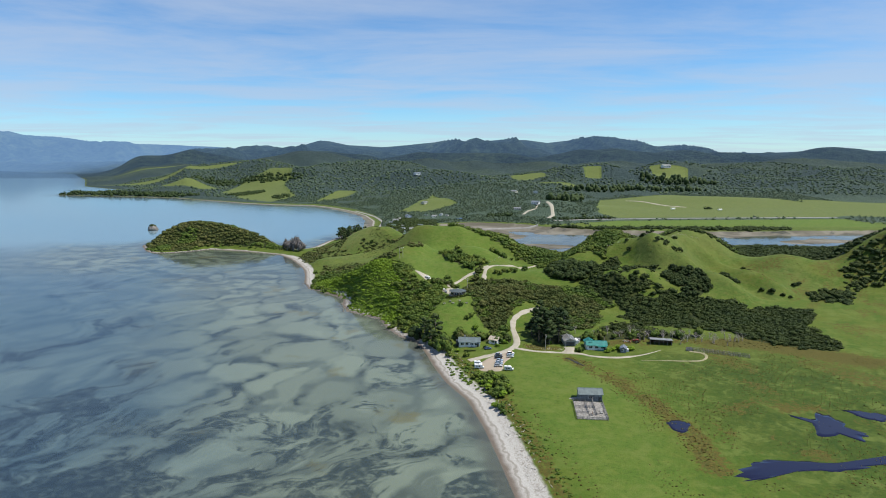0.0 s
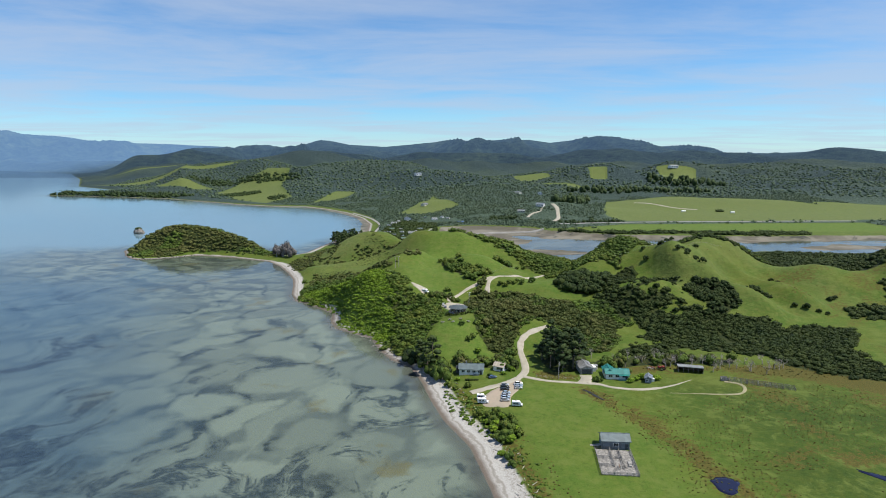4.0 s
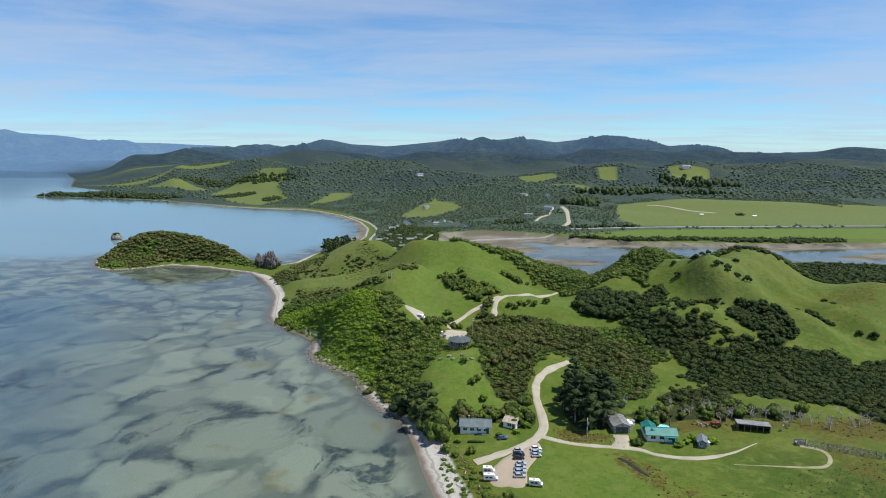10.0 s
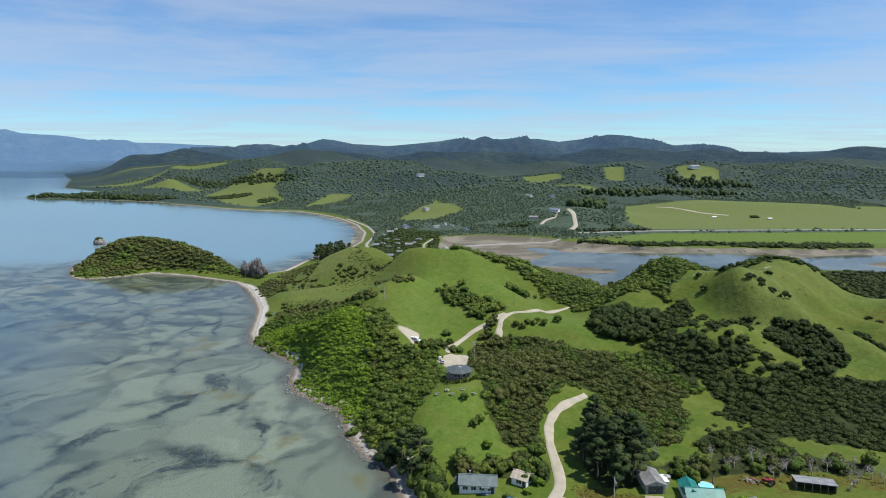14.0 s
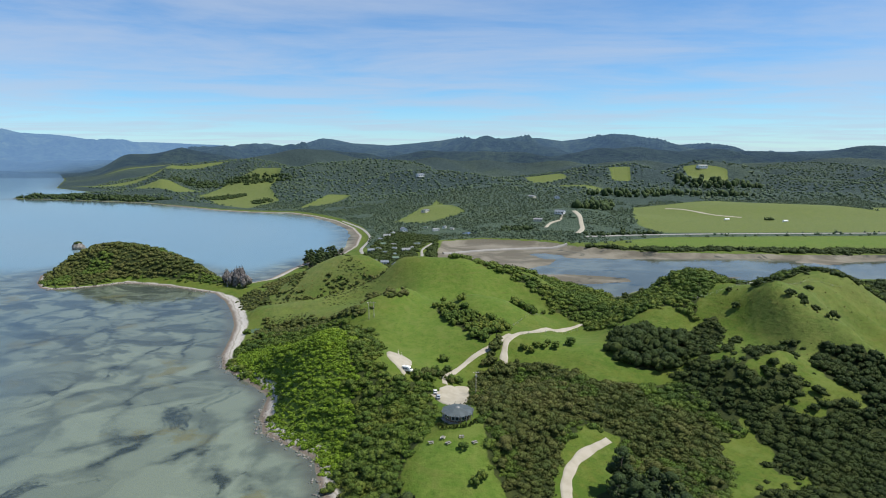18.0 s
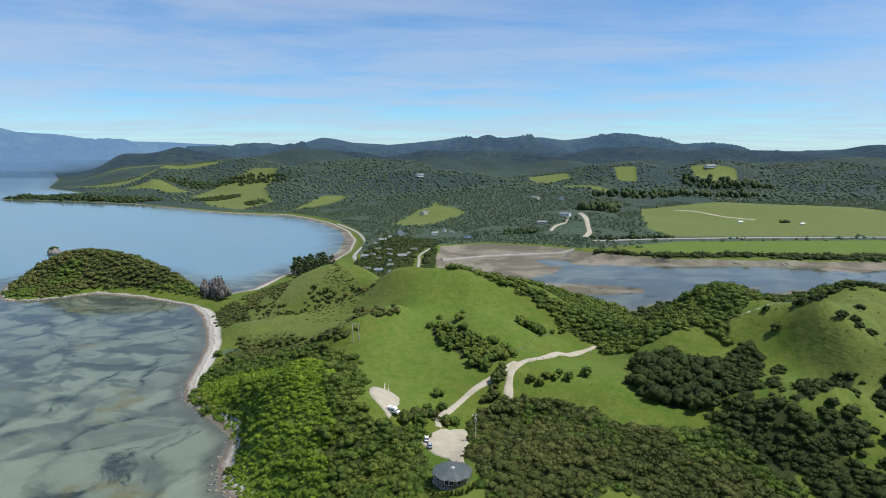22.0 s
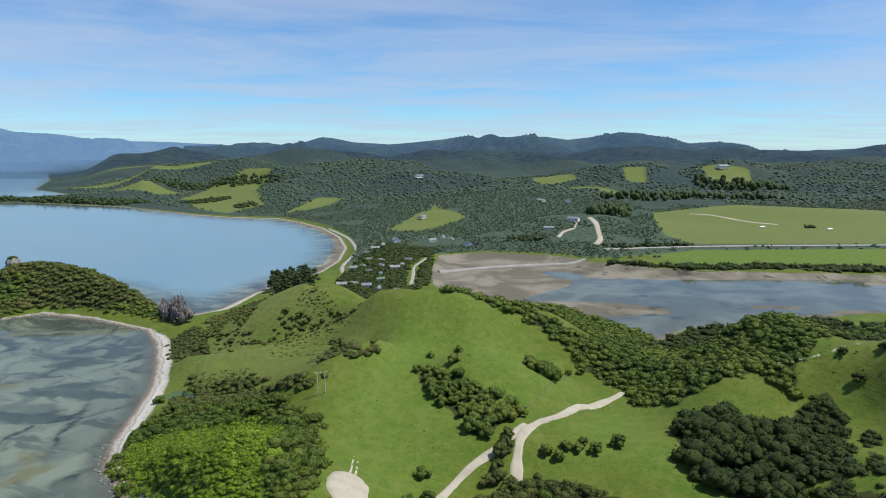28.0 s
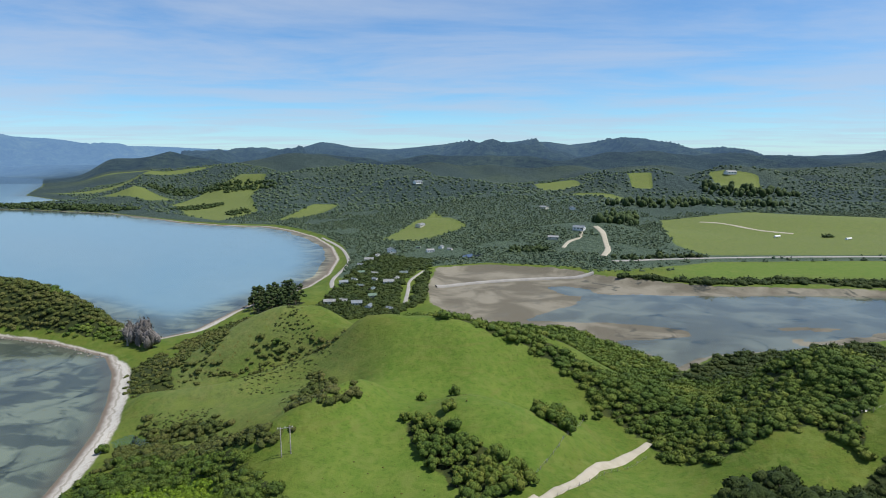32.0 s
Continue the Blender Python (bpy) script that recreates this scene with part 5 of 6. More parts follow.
g = np.random.default_rng(11)
broad = stock(lambda k, r, h: tree(300 + k, r, h, BUSH, "rounded dark green native tree on grass"), [(2.6, 4.6), (2.8, 5.2), (2.4, 4.2), (3.0, 5.6)])
deep_green = stock(lambda k, r, h: tree(320 + k, r, h, DARK, "dense dark green tree in a hillside clump"), [(3.0, 5.0), (2.8, 4.6), (3.2, 5.6), (2.6, 4.4)])
olive_tree = stock(lambda k, r, h: tree(340 + k, r, h, OLIVE, "olive brown wind-shaped tree beside the track"), [(2.5, 4.2), (2.8, 4.6), (2.3, 4.0)])
fresh = stock(lambda k, r, h: tree(360 + k, r, h, BRIGHT, "fresh green garden shrub near the house", "shrub"), [(1.8, 2.8), (2.1, 3.2)])
HILL_TREES = [(2, 497), (13, 500), (11, 476), (56, 500), (61, 502), (58, 432), (43, 431), (48, 433), (51, 429), (37, 429), (-65, 563), (-91, 480), (-103, 492), (40, 427), (46, 430), (3, 420), (5, 411), (0, 406)]
RIDGE_TREES = [(148, 460), (149, 458), (151, 454), (153, 451), (158, 445), (161, 443), (172, 458), (153, 439), (165, 439), (157, 434), (139, 466), (173, 428), (176, 428), (163, 423), (189, 427), (195, 430), (193, 420), (192, 416), (184, 400), (184, 396), (186, 394), (188, 392), (188, 389), (219, 446), (219, 438), (121, 392), (125, 394), (135, 382), (138, 455), (130, 375), (209, 399), (214, 395), (219, 391), (223, 389), (238, 412), (242, 414)]
GARDEN_TREES = [(10, 342), (13, 331), (15, 333), (17, 322), (21, 295), (31, 303), (27, 298), (65.5, 291.5), (66.5, 290), (79.6, 288.8), (83, 291), (82, 299), (85.5, 292.5), (80.5, 308), (71, 308), (74, 305), (54, 303), (91.5, 291), (7, 293), (3, 288), (6, 284), (11, 285)]


def rows(places, low, high):
    return [(x, y, ground_at(x, y), g.uniform(low, high)) for x, y in places]


grove(broad, rows(HILL_TREES, 1.7, 2.6), "single trees on the hills", g)
grove(deep_green, rows(RIDGE_TREES, 1.5, 2.6), "single trees on the ridge", g)
grove(broad + fresh, rows(GARDEN_TREES, 1.3, 2.1), "garden trees", g)
grove(deep_green, spread(g, DARK_CLUMP, 5.2, (3.6, 5.2), 0.0), "trees of the dark clump", g)
grove(broad, spread(g, HILL_STRIP, 3.3, (2.0, 2.9), 0.0), "trees of the hill strip", g)
grove(broad, spread(g, HILL_CLUMP, 3.4, (2.1, 3.0), 0.0), "trees of the hill clump", g)
grove(olive_tree, spread(g, ROAD_STRIP, 3.0, (1.8, 2.5), 0.0), "trees between the roads", g)
grove(deep_green, spread(g, SPUR_CLUMP, 4.2, (2.2, 3.2), 0.0), "trees of the spur clump", g)
grove(olive_tree + broad, spread(g, [(-9, 393.5), (-4, 399), (2, 404), (8, 405), (12, 405), (11, 400), (3, 400), (-1, 394), (-5, 391)], 3.0, (2.0, 2.9), 0.0), "trees beside the upper yard", g)
grove(broad + deep_green, spread(g, SHORE_TREES, 4.0, (2.8, 4.2), 0.0), "shore trees", g)
grove(broad + olive_tree, off_roads(spread(g, HOUSE_TREES, 3.8, (2.2, 3.6), 0.0), 4), "trees behind the house", g)
grove(fresh + broad, spread(g, SHORE_SHRUBS, 3.0, (1.5, 2.4), 0.0), "shore shrubs", g)
grove(fresh + broad, spread(g, BEACH_SHRUB, 2.6, (1.3, 1.9), 0.0), "shore shrubs", g)
grove(olive_tree + broad, spread(g, FARM_TREES, 6.0, (2.2, 3.4), 0.0), "trees behind the farm", g)
retire(broad + deep_green + olive_tree + fresh)
pines = stock(lambda k, r, h: pine(400 + k, r, h, "tall dark pine with pale bare trunk"), [(4.2, 13.0), (3.8, 12.0), (4.6, 14.0)])
grove(pines, spread(g, GARDEN_PINES, 5.2, (3.6, 4.6), 0.0), "garden pines", g, (0.85, 1.12))
grove(pines, spread(g, PINE_POINT, 5.6, (2.9, 3.9), 0.0), "pines above the bay", g, (0.85, 1.12))
grove(pines, rows([(-6, 306), (-4, 313), (-10, 318)], 3.4, 4.0), "shore pines", g, (0.85, 1.12))
retire(pines)
dead = stock(lambda k, r, h: bare_tree(500 + k, h, "leafless grey tangled tree behind the farm"), [(3.0, 5.0), (3.2, 6.0), (2.6, 4.4)])
grove(dead, rows([(70, 319), (79, 313), (87, 318), (92, 313), (98, 314), (106, 310), (114, 311), (123, 309), (129, 306), (136, 301), (141, 297), (119, 300), (148, 304)], 2.6, 3.6) + [tuple(q) for q in spread(g, [(84, 311), (100, 319), (125, 315), (150, 309), (162, 300), (142, 299), (110, 306)], 5.0, (2.0, 3.2), 0.0)], "bare trees behind the farm", g, (0.85, 1.12))
grove(dead, rows([(-153, 602), (-148, 607), (-146, 600), (-157, 608), (-141, 598), (-150, 612)], 5.0, 6.5), "bare trees on the neck", g, (0.85, 1.12))
retire(dead)
grey = stock(lambda k, r, h: tree(520 + k, r, h, TWIGS, "dense leafless grey tree on the sandy neck"), [(4.2, 11.5), (3.8, 10.0), (3.4, 8.0)])
grove(grey, rows([(-150, 604), (-156, 610), (-144, 602), (-138, 596)], 3.2, 4.6), "bare trees on the neck", g, (0.85, 1.12))
retire(grey)


# ---- buildings ----
def boxes(*items, bevel=0.0):
    """One mesh of boxes, each (centre, size)."""
    bm = bmesh.new()
    for c, s in items:
        made = bmesh.ops.create_cube(bm, size=1, matrix=Matrix.Translation(c) @ Matrix.Diagonal((*s, 1)))
        if bevel:
            edges = list({e for v in made["verts"] for e in v.link_edges})
            bmesh.ops.bevel(bm, geom=edges, offset=bevel, segments=1, affect="EDGES")
    return bm


def solid(points, faces):
    bm = bmesh.new()
    vs = [bm.verts.new(p) for p in points]
    for f in faces:
        bm.faces.new([vs[i] for i in f])
    bmesh.ops.recalc_face_normals(bm, faces=bm.faces)
    return bm


def gable_walls(w, d, h, peak, base=-0.5):
    """Walls with pointed ends; the ridge runs along x."""
    x, y = w / 2, d / 2
    p = [(-x, -y, base), (x, -y, base), (x, y, base), (-x, y, base), (-x, -y, h), (x, -y, h), (x, y, h), (-x, y, h), (-x, 0, peak), (x, 0, peak)]
    return solid(p, [(0, 1, 5, 4), (2, 3, 7, 6), (1, 2, 6, 9, 5), (3, 0, 4, 8, 7), (4, 5, 9, 8), (6, 7, 8, 9), (3, 2, 1, 0)])


def gable_roof(w, d, h, peak, over=0.45, thick=0.14):
    """Two roof slopes with a thickness and ribs of iron."""
    x, y = w / 2 + over, d / 2 + over
    low = h - (peak - h) * over / (d / 2)
    p = []
    for up in (0.03, 0.03 + thick):
        p += [(-x, -y, low + up), (x, -y, low + up), (x, 0, peak + up), (-x, 0, peak + up), (x, y, low + up), (-x, y, low + up)]
    bm = solid(p, [(0, 1, 2, 3), (3, 2, 4, 5), (6, 7, 8, 9), (9, 8, 10, 11), (0, 1, 7, 6), (4, 5, 11, 10), (1, 2, 8, 7), (2, 4, 10, 8), (0, 3, 9, 6), (3, 5, 11, 9)])
    slope = math.atan2(peak - low, y)
    run = math.hypot(peak - low, y)
    for k in range(int(2 * x / 0.6) + 1):
        for s in (-1, 1):
            m = Matrix.Translation((-x + 0.1 + k * 0.6, s * y / 2, (low + peak) / 2 + thick + 0.04)) @ Matrix.Rotation(-s * slope, 4, "X")
            bmesh.ops.create_cube(bm, size=1, matrix=m @ Matrix.Diagonal((0.07, run, 0.05, 1)))
    bmesh.ops.create_cube(bm, size=1, matrix=Matrix.Translation((0, 0, peak + thick + 0.05)) @ Matrix.Diagonal((2 * x, 0.3, 0.08, 1)))
    return bm


def window(parent, c, w, h, facing="y"):
    """A framed pane on a wall; c is its middle."""
    t = 0.08
    turn = (lambda a, b: (a, t, b)) if facing == "y" else (lambda a, b: (t, a, b))
    shift = (lambda a, b: (c[0] + a, c[1], c[2] + b)) if facing == "y" else (lambda a, b: (c[0], c[1] + a, c[2] + b))
    f = part("window_frame", boxes((shift(0, h / 2), turn(w + 0.1, 0.09)), (shift(0, -h / 2), turn(w + 0.18, 0.09)), (shift(-w / 2, 0), turn(0.09, h)), (shift(w / 2, 0), turn(0.09, h)), (shift(0, 0), turn(0.06, h))), WHITE, parent)
    part("pane", boxes((shift(0, 0), tuple(v * (0.5 if v == t else 1) for v in turn(w - 0.05, h - 0.05)))), GLASS, f)


def house(name, label, w, d, h, peak, wall, roof, windows=3, chimney=False, door=True, category="house"):
    top = tagged(new(name), label, category)
    part("wall", gable_walls(w, d, h, peak), wall, top)
    r = part("roof", gable_roof(w, d, h, peak), roof, top)
    for k in range(windows):
        x = -w / 2 + w * (k + 0.7) / (windows + 0.4)
        window(top, (x, -d / 2 - 0.03, h * 0.58), min(1.6, w / windows * 0.55), 1.1)
    window(top, (w / 2 + 0.03, 0, h * 0.58), 1.3, 1.1, "x")
    window(top, (-w / 2 - 0.03, d * 0.15, h * 0.58), 1.0, 1.0, "x")
    if door:
        dd = part("door", boxes(((w * 0.46 - 0.6, -d / 2 - 0.04, 1.0), (0.9, 0.08, 2.0)), bevel=0.02), DARK_WALL, top)
        part("handle", boxes(((w * 0.46 - 0.3, -d / 2 - 0.11, 1.0), (0.05, 0.06, 0.16))), STEEL, dd)
    if chimney:
        part("chimney", boxes(((-w * 0.22, d * 0.12, peak + 0.25), (0.5, 0.5, 1.2)), ((-w * 0.22, d * 0.12, peak + 0.9), (0.62, 0.62, 0.12))), CONCRETE, r)
    return top


home = house("beach_house", "white weatherboard beach house with a grey-green roof", 10.4, 5.8, 2.5, 3.9, WHITE, SLATE, 4, True)
part("porch", boxes(((2.2, -3.6, 2.35), (2.4, 1.5, 0.12)), ((1.1, -4.25, 1.1), (0.12, 0.12, 2.4)), ((3.3, -4.25, 1.1), (0.12, 0.12, 2.4)), ((2.2, -3.6, 0.1), (2.4, 1.5, 0.2))), SLATE, home)
part("annex", boxes(((-5.9, 0.4, 0.9), (1.4, 3.0, 2.4)), ((-5.9, 0.4, 2.16), (1.7, 3.3, 0.12))), DARK_WALL, home)
drop(home, 13.2, 301.2, -4)
cottage = house("cottage", "small cottage with a pale tan hipped roof among shrubs", 4.6, 4.6, 2.2, 3.3, WHITE, TAN, 1)
drop(cottage, 26.2, 304.0, -30)
garage = house("garage", "zinc-roofed garage with wide dark doors", 8.4, 5.4, 2.7, 3.8, CONCRETE, ZINC, 0, door=False, category="garage")
gd = part("garage_door", boxes(((-4.24, 0, 1.15), (0.08, 4.2, 2.3)), ((-4.3, -1.05, 1.15), (0.06, 0.08, 2.3)), ((-4.3, 1.05, 1.15), (0.06, 0.08, 2.3))), DARK_WALL, garage)
part("handle", boxes(((-4.36, 0.2, 1.0), (0.05, 0.3, 0.08))), STEEL, gd)
part("lean_to", boxes(((0.5, -3.7, 0.9), (4.0, 2.0, 2.2)), ((0.5, -3.75, 2.06), (4.3, 2.3, 0.12))), WHITE, garage)
drop(garage, 63.2, 302.6, 92)
tank = tagged(new("water_tank"), "pale round concrete water tank beside the garage", "tank")
bm = bmesh.new()
bmesh.ops.create_cone(bm, cap_ends=True, segments=20, radius1=1.1, radius2=1.1, depth=2.2, matrix=Matrix.Translation((0, 0, 0.9)))
part("barrel", bm, CONCRETE, tank)
bm = bmesh.new()
bmesh.ops.create_cone(bm, cap_ends=True, segments=20, radius1=1.2, radius2=0.15, depth=0.35, matrix=Matrix.Translation((0, 0, 2.17)))
part("lid", bm, ZINC, tank)
drop(tank, 68.4, 304.5)
farm = house("farmhouse", "white farmhouse with bright teal iron roofs", 9.6, 5.0, 2.5, 3.9, WHITE, TEAL, 3)
wing = part("wing_wall", gable_walls(7.0, 4.2, 2.4, 3.6), WHITE, farm)
wing.matrix_basis = pose(-3.0, 2.6, 0, 0, 0, 90)
wing_roof = part("wing_roof", gable_roof(7.0, 4.2, 2.4, 3.6), TEAL, farm)
wing_roof.matrix_basis = pose(-3.0, 2.6, 0.02, 0, 0, 90)
part("veranda", boxes(((2.6, -3.2, 2.2), (4.4, 1.6, 0.1)), ((0.5, -3.9, 1.0), (0.1, 0.1, 2.3)), ((2.6, -3.9, 1.0), (0.1, 0.1, 2.3)), ((4.7, -3.9, 1.0), (0.1, 0.1, 2.3)), ((2.6, -3.2, 0.0), (4.4, 1.6, 0.3))), TEAL, farm)
drop(farm, 75.2, 294.6, -6)
pool = tagged(new("swimming_pool"), "round pale blue above-ground pool behind the farmhouse", "pool")
for nm, r1, dz, z, mt in (("wall", 2.1, 1.1, 0.45, WHITE), ("water", 1.95, 0.05, 1.0, POOL_TILE)):
    bm = bmesh.new()
    bmesh.ops.create_cone(bm, cap_ends=True, segments=28, radius1=r1, radius2=r1, depth=dz, matrix=Matrix.Translation((0, 0, z)))
    part(nm, bm, mt, pool)
drop(pool, 78.6, 301.2)
hut = house("garden_hut", "small blue-grey garden hut with a pale annex", 4.4, 2.6, 2.0, 2.7, BLUE_WALL, BLUE_ROOF, 0, category="hut")
part("annex", boxes(((1.0, -1.9, 0.5), (2.2, 1.2, 1.4)), ((1.0, -1.9, 1.24), (2.4, 1.4, 0.1))), WHITE, hut)
drop(hut, 87.4, 290.0, 72)


def long_shed():
    top = tagged(new("implement_shed"), "long open-fronted shed with a zinc roof", "shed")
    w, d = 12.0, 4.6
    part("back_wall", boxes(((0, d / 2, 1.1), (w, 0.12, 3.0))), BROWN_WALL, top)
    for s in (-1, 1):
        part("side_wall", boxes(((s * w / 2, 0, 1.1), (0.12, d, 3.0))), BROWN_WALL, top)
    part("roof", solid([(-6.3, -2.9, 3.0), (6.3, -2.9, 3.0), (6.3, 2.7, 2.5), (-6.3, 2.7, 2.5), (-6.3, -2.9, 3.14), (6.3, -2.9, 3.14), (6.3, 2.7, 2.64), (-6.3, 2.7, 2.64)],
                       [(3, 2, 1, 0), (4, 5, 6, 7), (0, 1, 5, 4), (2, 3, 7, 6), (1, 2, 6, 5), (3, 0, 4, 7)]), ZINC, top, "pale corrugated zinc roof sheets")
    for k in range(6):
        part("post", boxes(((-5.8 + k * 2.32, -2.4, 1.2), (0.16, 0.16, 3.4))), GREY_WOOD, top)
    part("beam", boxes(((0, -2.4, 2.85), (12.0, 0.14, 0.2))), GREY_WOOD, top)
    return top


drop(long_shed(), 109.5, 301.4, -14, 0.86)


def rail_fence(top, a, b, gap=1.8, rails=3, high=1.3):
    """Posts and rails between two places, as parts of the thing."""
    a, b = np.array(a, float), np.array(b, float)
    count = max(1, int(np.linalg.norm(b - a) / gap))
    turn = math.degrees(math.atan2(b[1] - a[1], b[0] - a[0]))
    for k in range(count + 1):
        q = a + (b - a) * k / count
        part("post", boxes(((q[0], q[1], high / 2 - 0.2), (0.14, 0.14, high + 0.6))), GREY_WOOD, top)
    for r in range(rails):
        o = part("rail", boxes(((0, 0, 0), (float(np.linalg.norm(b - a)), 0.05, 0.14))), GREY_WOOD, top)
        q = (a + b) / 2
        o.matrix_basis = pose(q[0], q[1], high * (0.35 + 0.3 * r), 0, 0, turn)


def woolshed():
    top = house("woolshed", "old blue-grey timber woolshed with an iron roof", 8.8, 5.6, 3.0, 4.3, BLUE_WALL, SLATE, 1, False, True, "barn")
    for k in range(14):
        part("board", boxes(((-4.2 + k * 0.65, -2.83, 1.4), (0.05, 0.05, 3.0))), DARK_WALL, top)
    part("ramp", solid([(-4.4, -2.0, 0.9), (-4.4, -0.8, 0.9), (-8.0, 0.4, -0.2), (-8.0, -0.8, -0.2), (-4.4, -2.0, 1.05), (-4.4, -0.8, 1.05), (-8.0, 0.4, -0.05), (-8.0, -0.8, -0.05)],
                       [(3, 2, 1, 0), (4, 5, 6, 7), (0, 1, 5, 4), (2, 3, 7, 6), (1, 2, 6, 5), (3, 0, 4, 7)]), GREY_WOOD, top)
    return top


drop(woolshed(), 57.6, 232.6, -4)
yard = tagged(new("sheep_yard"), "grey timber sheep yards with boarded floor beside the woolshed", "stockyard")
for k in range(24):
    part("plank", boxes(((-5.6 + k * 0.5 - 0.1, 0, 0.12), (0.46, 17.4, 0.12))), GREY_WOOD, yard)
for a, b in (((-6, -9), (6, -9)), ((-6, -9), (-6, 9)), ((6, -9), (6, 9)), ((-6, 2), (2, 2)), ((-6, -3.5), (-1, -3.5)), ((-1, -3.5), (-1, 9)), ((2, -5), (2, 9)), ((-1, -6), (5, -2)), ((-6, 9), (-1, 9))):
    rail_fence(yard, a, b)
part("trough", boxes(((4.2, -1.5, 0.4), (0.9, 3.2, 0.5)), bevel=0.05), CONCRETE, yard)
part("gate", boxes(((0.4, -3.9, 0.9), (0.1, 2.4, 0.1)), ((0.4, -3.9, 0.5), (0.1, 2.4, 0.1)), ((0.4, -3.9, 1.2), (0.1, 2.4, 0.1))), BROWN_WALL, yard)
drop(yard, 55.2, 221.2, -6, 0.93)
pens = tagged(new("stock_pens"), "weathered grey cattle pens at the paddock edge", "stockyard")
for a, b in (((-10, 4), (8, -4)), ((-9, 7), (9, -1)), ((-10, 4), (-9, 7)), ((8, -4), (9, -1)), ((-4, 1.4), (-3, 4.4)), ((0, -0.4), (1, 2.6)), ((4, -2.2), (5, 0.8)), ((9, -1), (13, -3)), ((8, -4), (12, -6)), ((12, -6), (13, -3))):
    rail_fence(pens, a, b, 2.0)
part("loading_race", boxes(((-11.5, 6.0, 0.5), (3.0, 1.4, 0.9)), ((-11.5, 6.8, 1.1), (3.0, 0.08, 0.9)), ((-11.5, 5.2, 1.1), (3.0, 0.08, 0.9))), GREY_WOOD, pens)
drop(pens, 131, 284, 0)


def round_house():
    """An eight-sided house with a wide low roof on posts."""
    top = tagged(new("round_house"), "eight-sided timber house with a wide grey iron roof", "house")
    bm = bmesh.new()
    bmesh.ops.create_cone(bm, cap_ends=True, segments=8, radius1=4.2, radius2=4.2, depth=3.4, matrix=Matrix.Translation((0, 0, 0.9)))
    part("wall", bm, BROWN_WALL, top)
    bm = bmesh.new()
    bmesh.ops.create_cone(bm, cap_ends=True, segments=8, radius1=5.3, radius2=0.6, depth=1.1, matrix=Matrix.Translation((0, 0, 3.15)))
    roof = part("roof", bm, CHARCOAL, top)
    bm = bmesh.new()
    bmesh.ops.create_cone(bm, cap_ends=True, segments=8, radius1=0.75, radius2=0.3, depth=0.25, matrix=Matrix.Translation((0, 0, 3.78)))
    part("cap", bm, ZINC, roof)
    bm = bmesh.new()
    bmesh.ops.create_cone(bm, cap_ends=True, segments=8, radius1=5.2, radius2=5.2, depth=0.25, matrix=Matrix.Translation((0, 0, 0.2)))
    part("deck", bm, GREY_WOOD, top)
    for k in range(16):
        a = k * math.pi / 8
        part("post", boxes(((4.8 * math.cos(a), 4.8 * math.sin(a), 1.3), (0.15, 0.15, 3.6))), GREY_WOOD, top)
    for k in range(8):
        a = k * math.pi / 4 + math.pi / 8
        o = part("window_frame", boxes(((0, 0, 0), (0.1, 2.4, 1.3))), WHITE, top)
        o.matrix_basis = Matrix.Rotation(a, 4, "Z") @ Matrix.Translation((3.90, 0, 1.55))
        o = part("pane", boxes(((0.04, -0.58, 0), (0.08, 1.05, 1.14)), ((0.04, 0.58, 0), (0.08, 1.05, 1.14))), GLASS, o)
    return top


drop(round_house(), 8.5, 357.5, 11, sink=0.1)

# village and far houses
kinds = [house("village_house", "white village house with a blue-grey roof among trees", 11, 7, 2.6, 4.2, WHITE, BLUE_ROOF, 3),
         house("village_house", "cream village house with a zinc roof among trees", 12, 7, 2.6, 4.0, CREAM, ZINC, 3),
         house("village_house", "white village house with a zinc roof among trees", 13, 7.5, 2.7, 4.3, WHITE, ZINC, 3, True),
         house("village_house", "grey village house with a green roof among trees", 10, 6.5, 2.6, 4.1, CONCRETE, GREEN_ROOF, 2),
         house("village_house", "brown village house with a slate roof among trees", 11, 7, 2.6, 4.1, BROWN_WALL, SLATE, 3)]
order = (0, 2, 2, 0, 0, 4, 2, 1, 0, 3, 2, 1, 0, 0, 3, 1, 4, 2, 1, 2, 3, 0, 4)
for k, (x, y) in enumerate(HOUSES):
    o = copy_thing(kinds[order[k]], pose(x, y, ground_at(x, y), 0, 0, (-12, 8, 75, -30, 20)[k % 5]))
    k2 = (0.52, 0.70, 0.60, 0.48, 0.66)[k % 5]
    k2 *= 0.86
    o.scale = (k2, k2, k2 * 1.3)
    tagged(o, group="village houses")
for k, (x, y, s) in enumerate(((146, 979, 1.1), (114, 953, 0.9), (553, 1556, 1.6), (-58, 1412, 1.3), (-32, 1056, 1.0), (179, 1203, 1.0), (-50, 893, 1.0), (136, 1188, 1.0))):
    o = copy_thing(kinds[k % 3], pose(x, y, ground_at(x, y) + 0.2, 0, 0, k * 23 - 30) @ Matrix.Diagonal((s, s, s, 1)))
    o.scale = (s, s, s)
    tagged(o, group="far houses")
retire(kinds)
for x, y in ((372, 1003), (440, 985)):
    o = tagged(new("hay_wrap"), "white wrapped hay stack on far pasture", "hay", "hay stacks")
    for k in range(3):
        bm = bmesh.new()
        bmesh.ops.create_cone(bm, cap_ends=True, segments=12, radius1=1.3, radius2=1.3, depth=2.4, matrix=Matrix.Translation((k * 2.5 - 2.5, 0, 1.2)) @ Matrix.Rotation(math.pi / 2, 4, "Y"))
        part("bale", bm, WHITE, o)
    drop(o, x, y, 20)


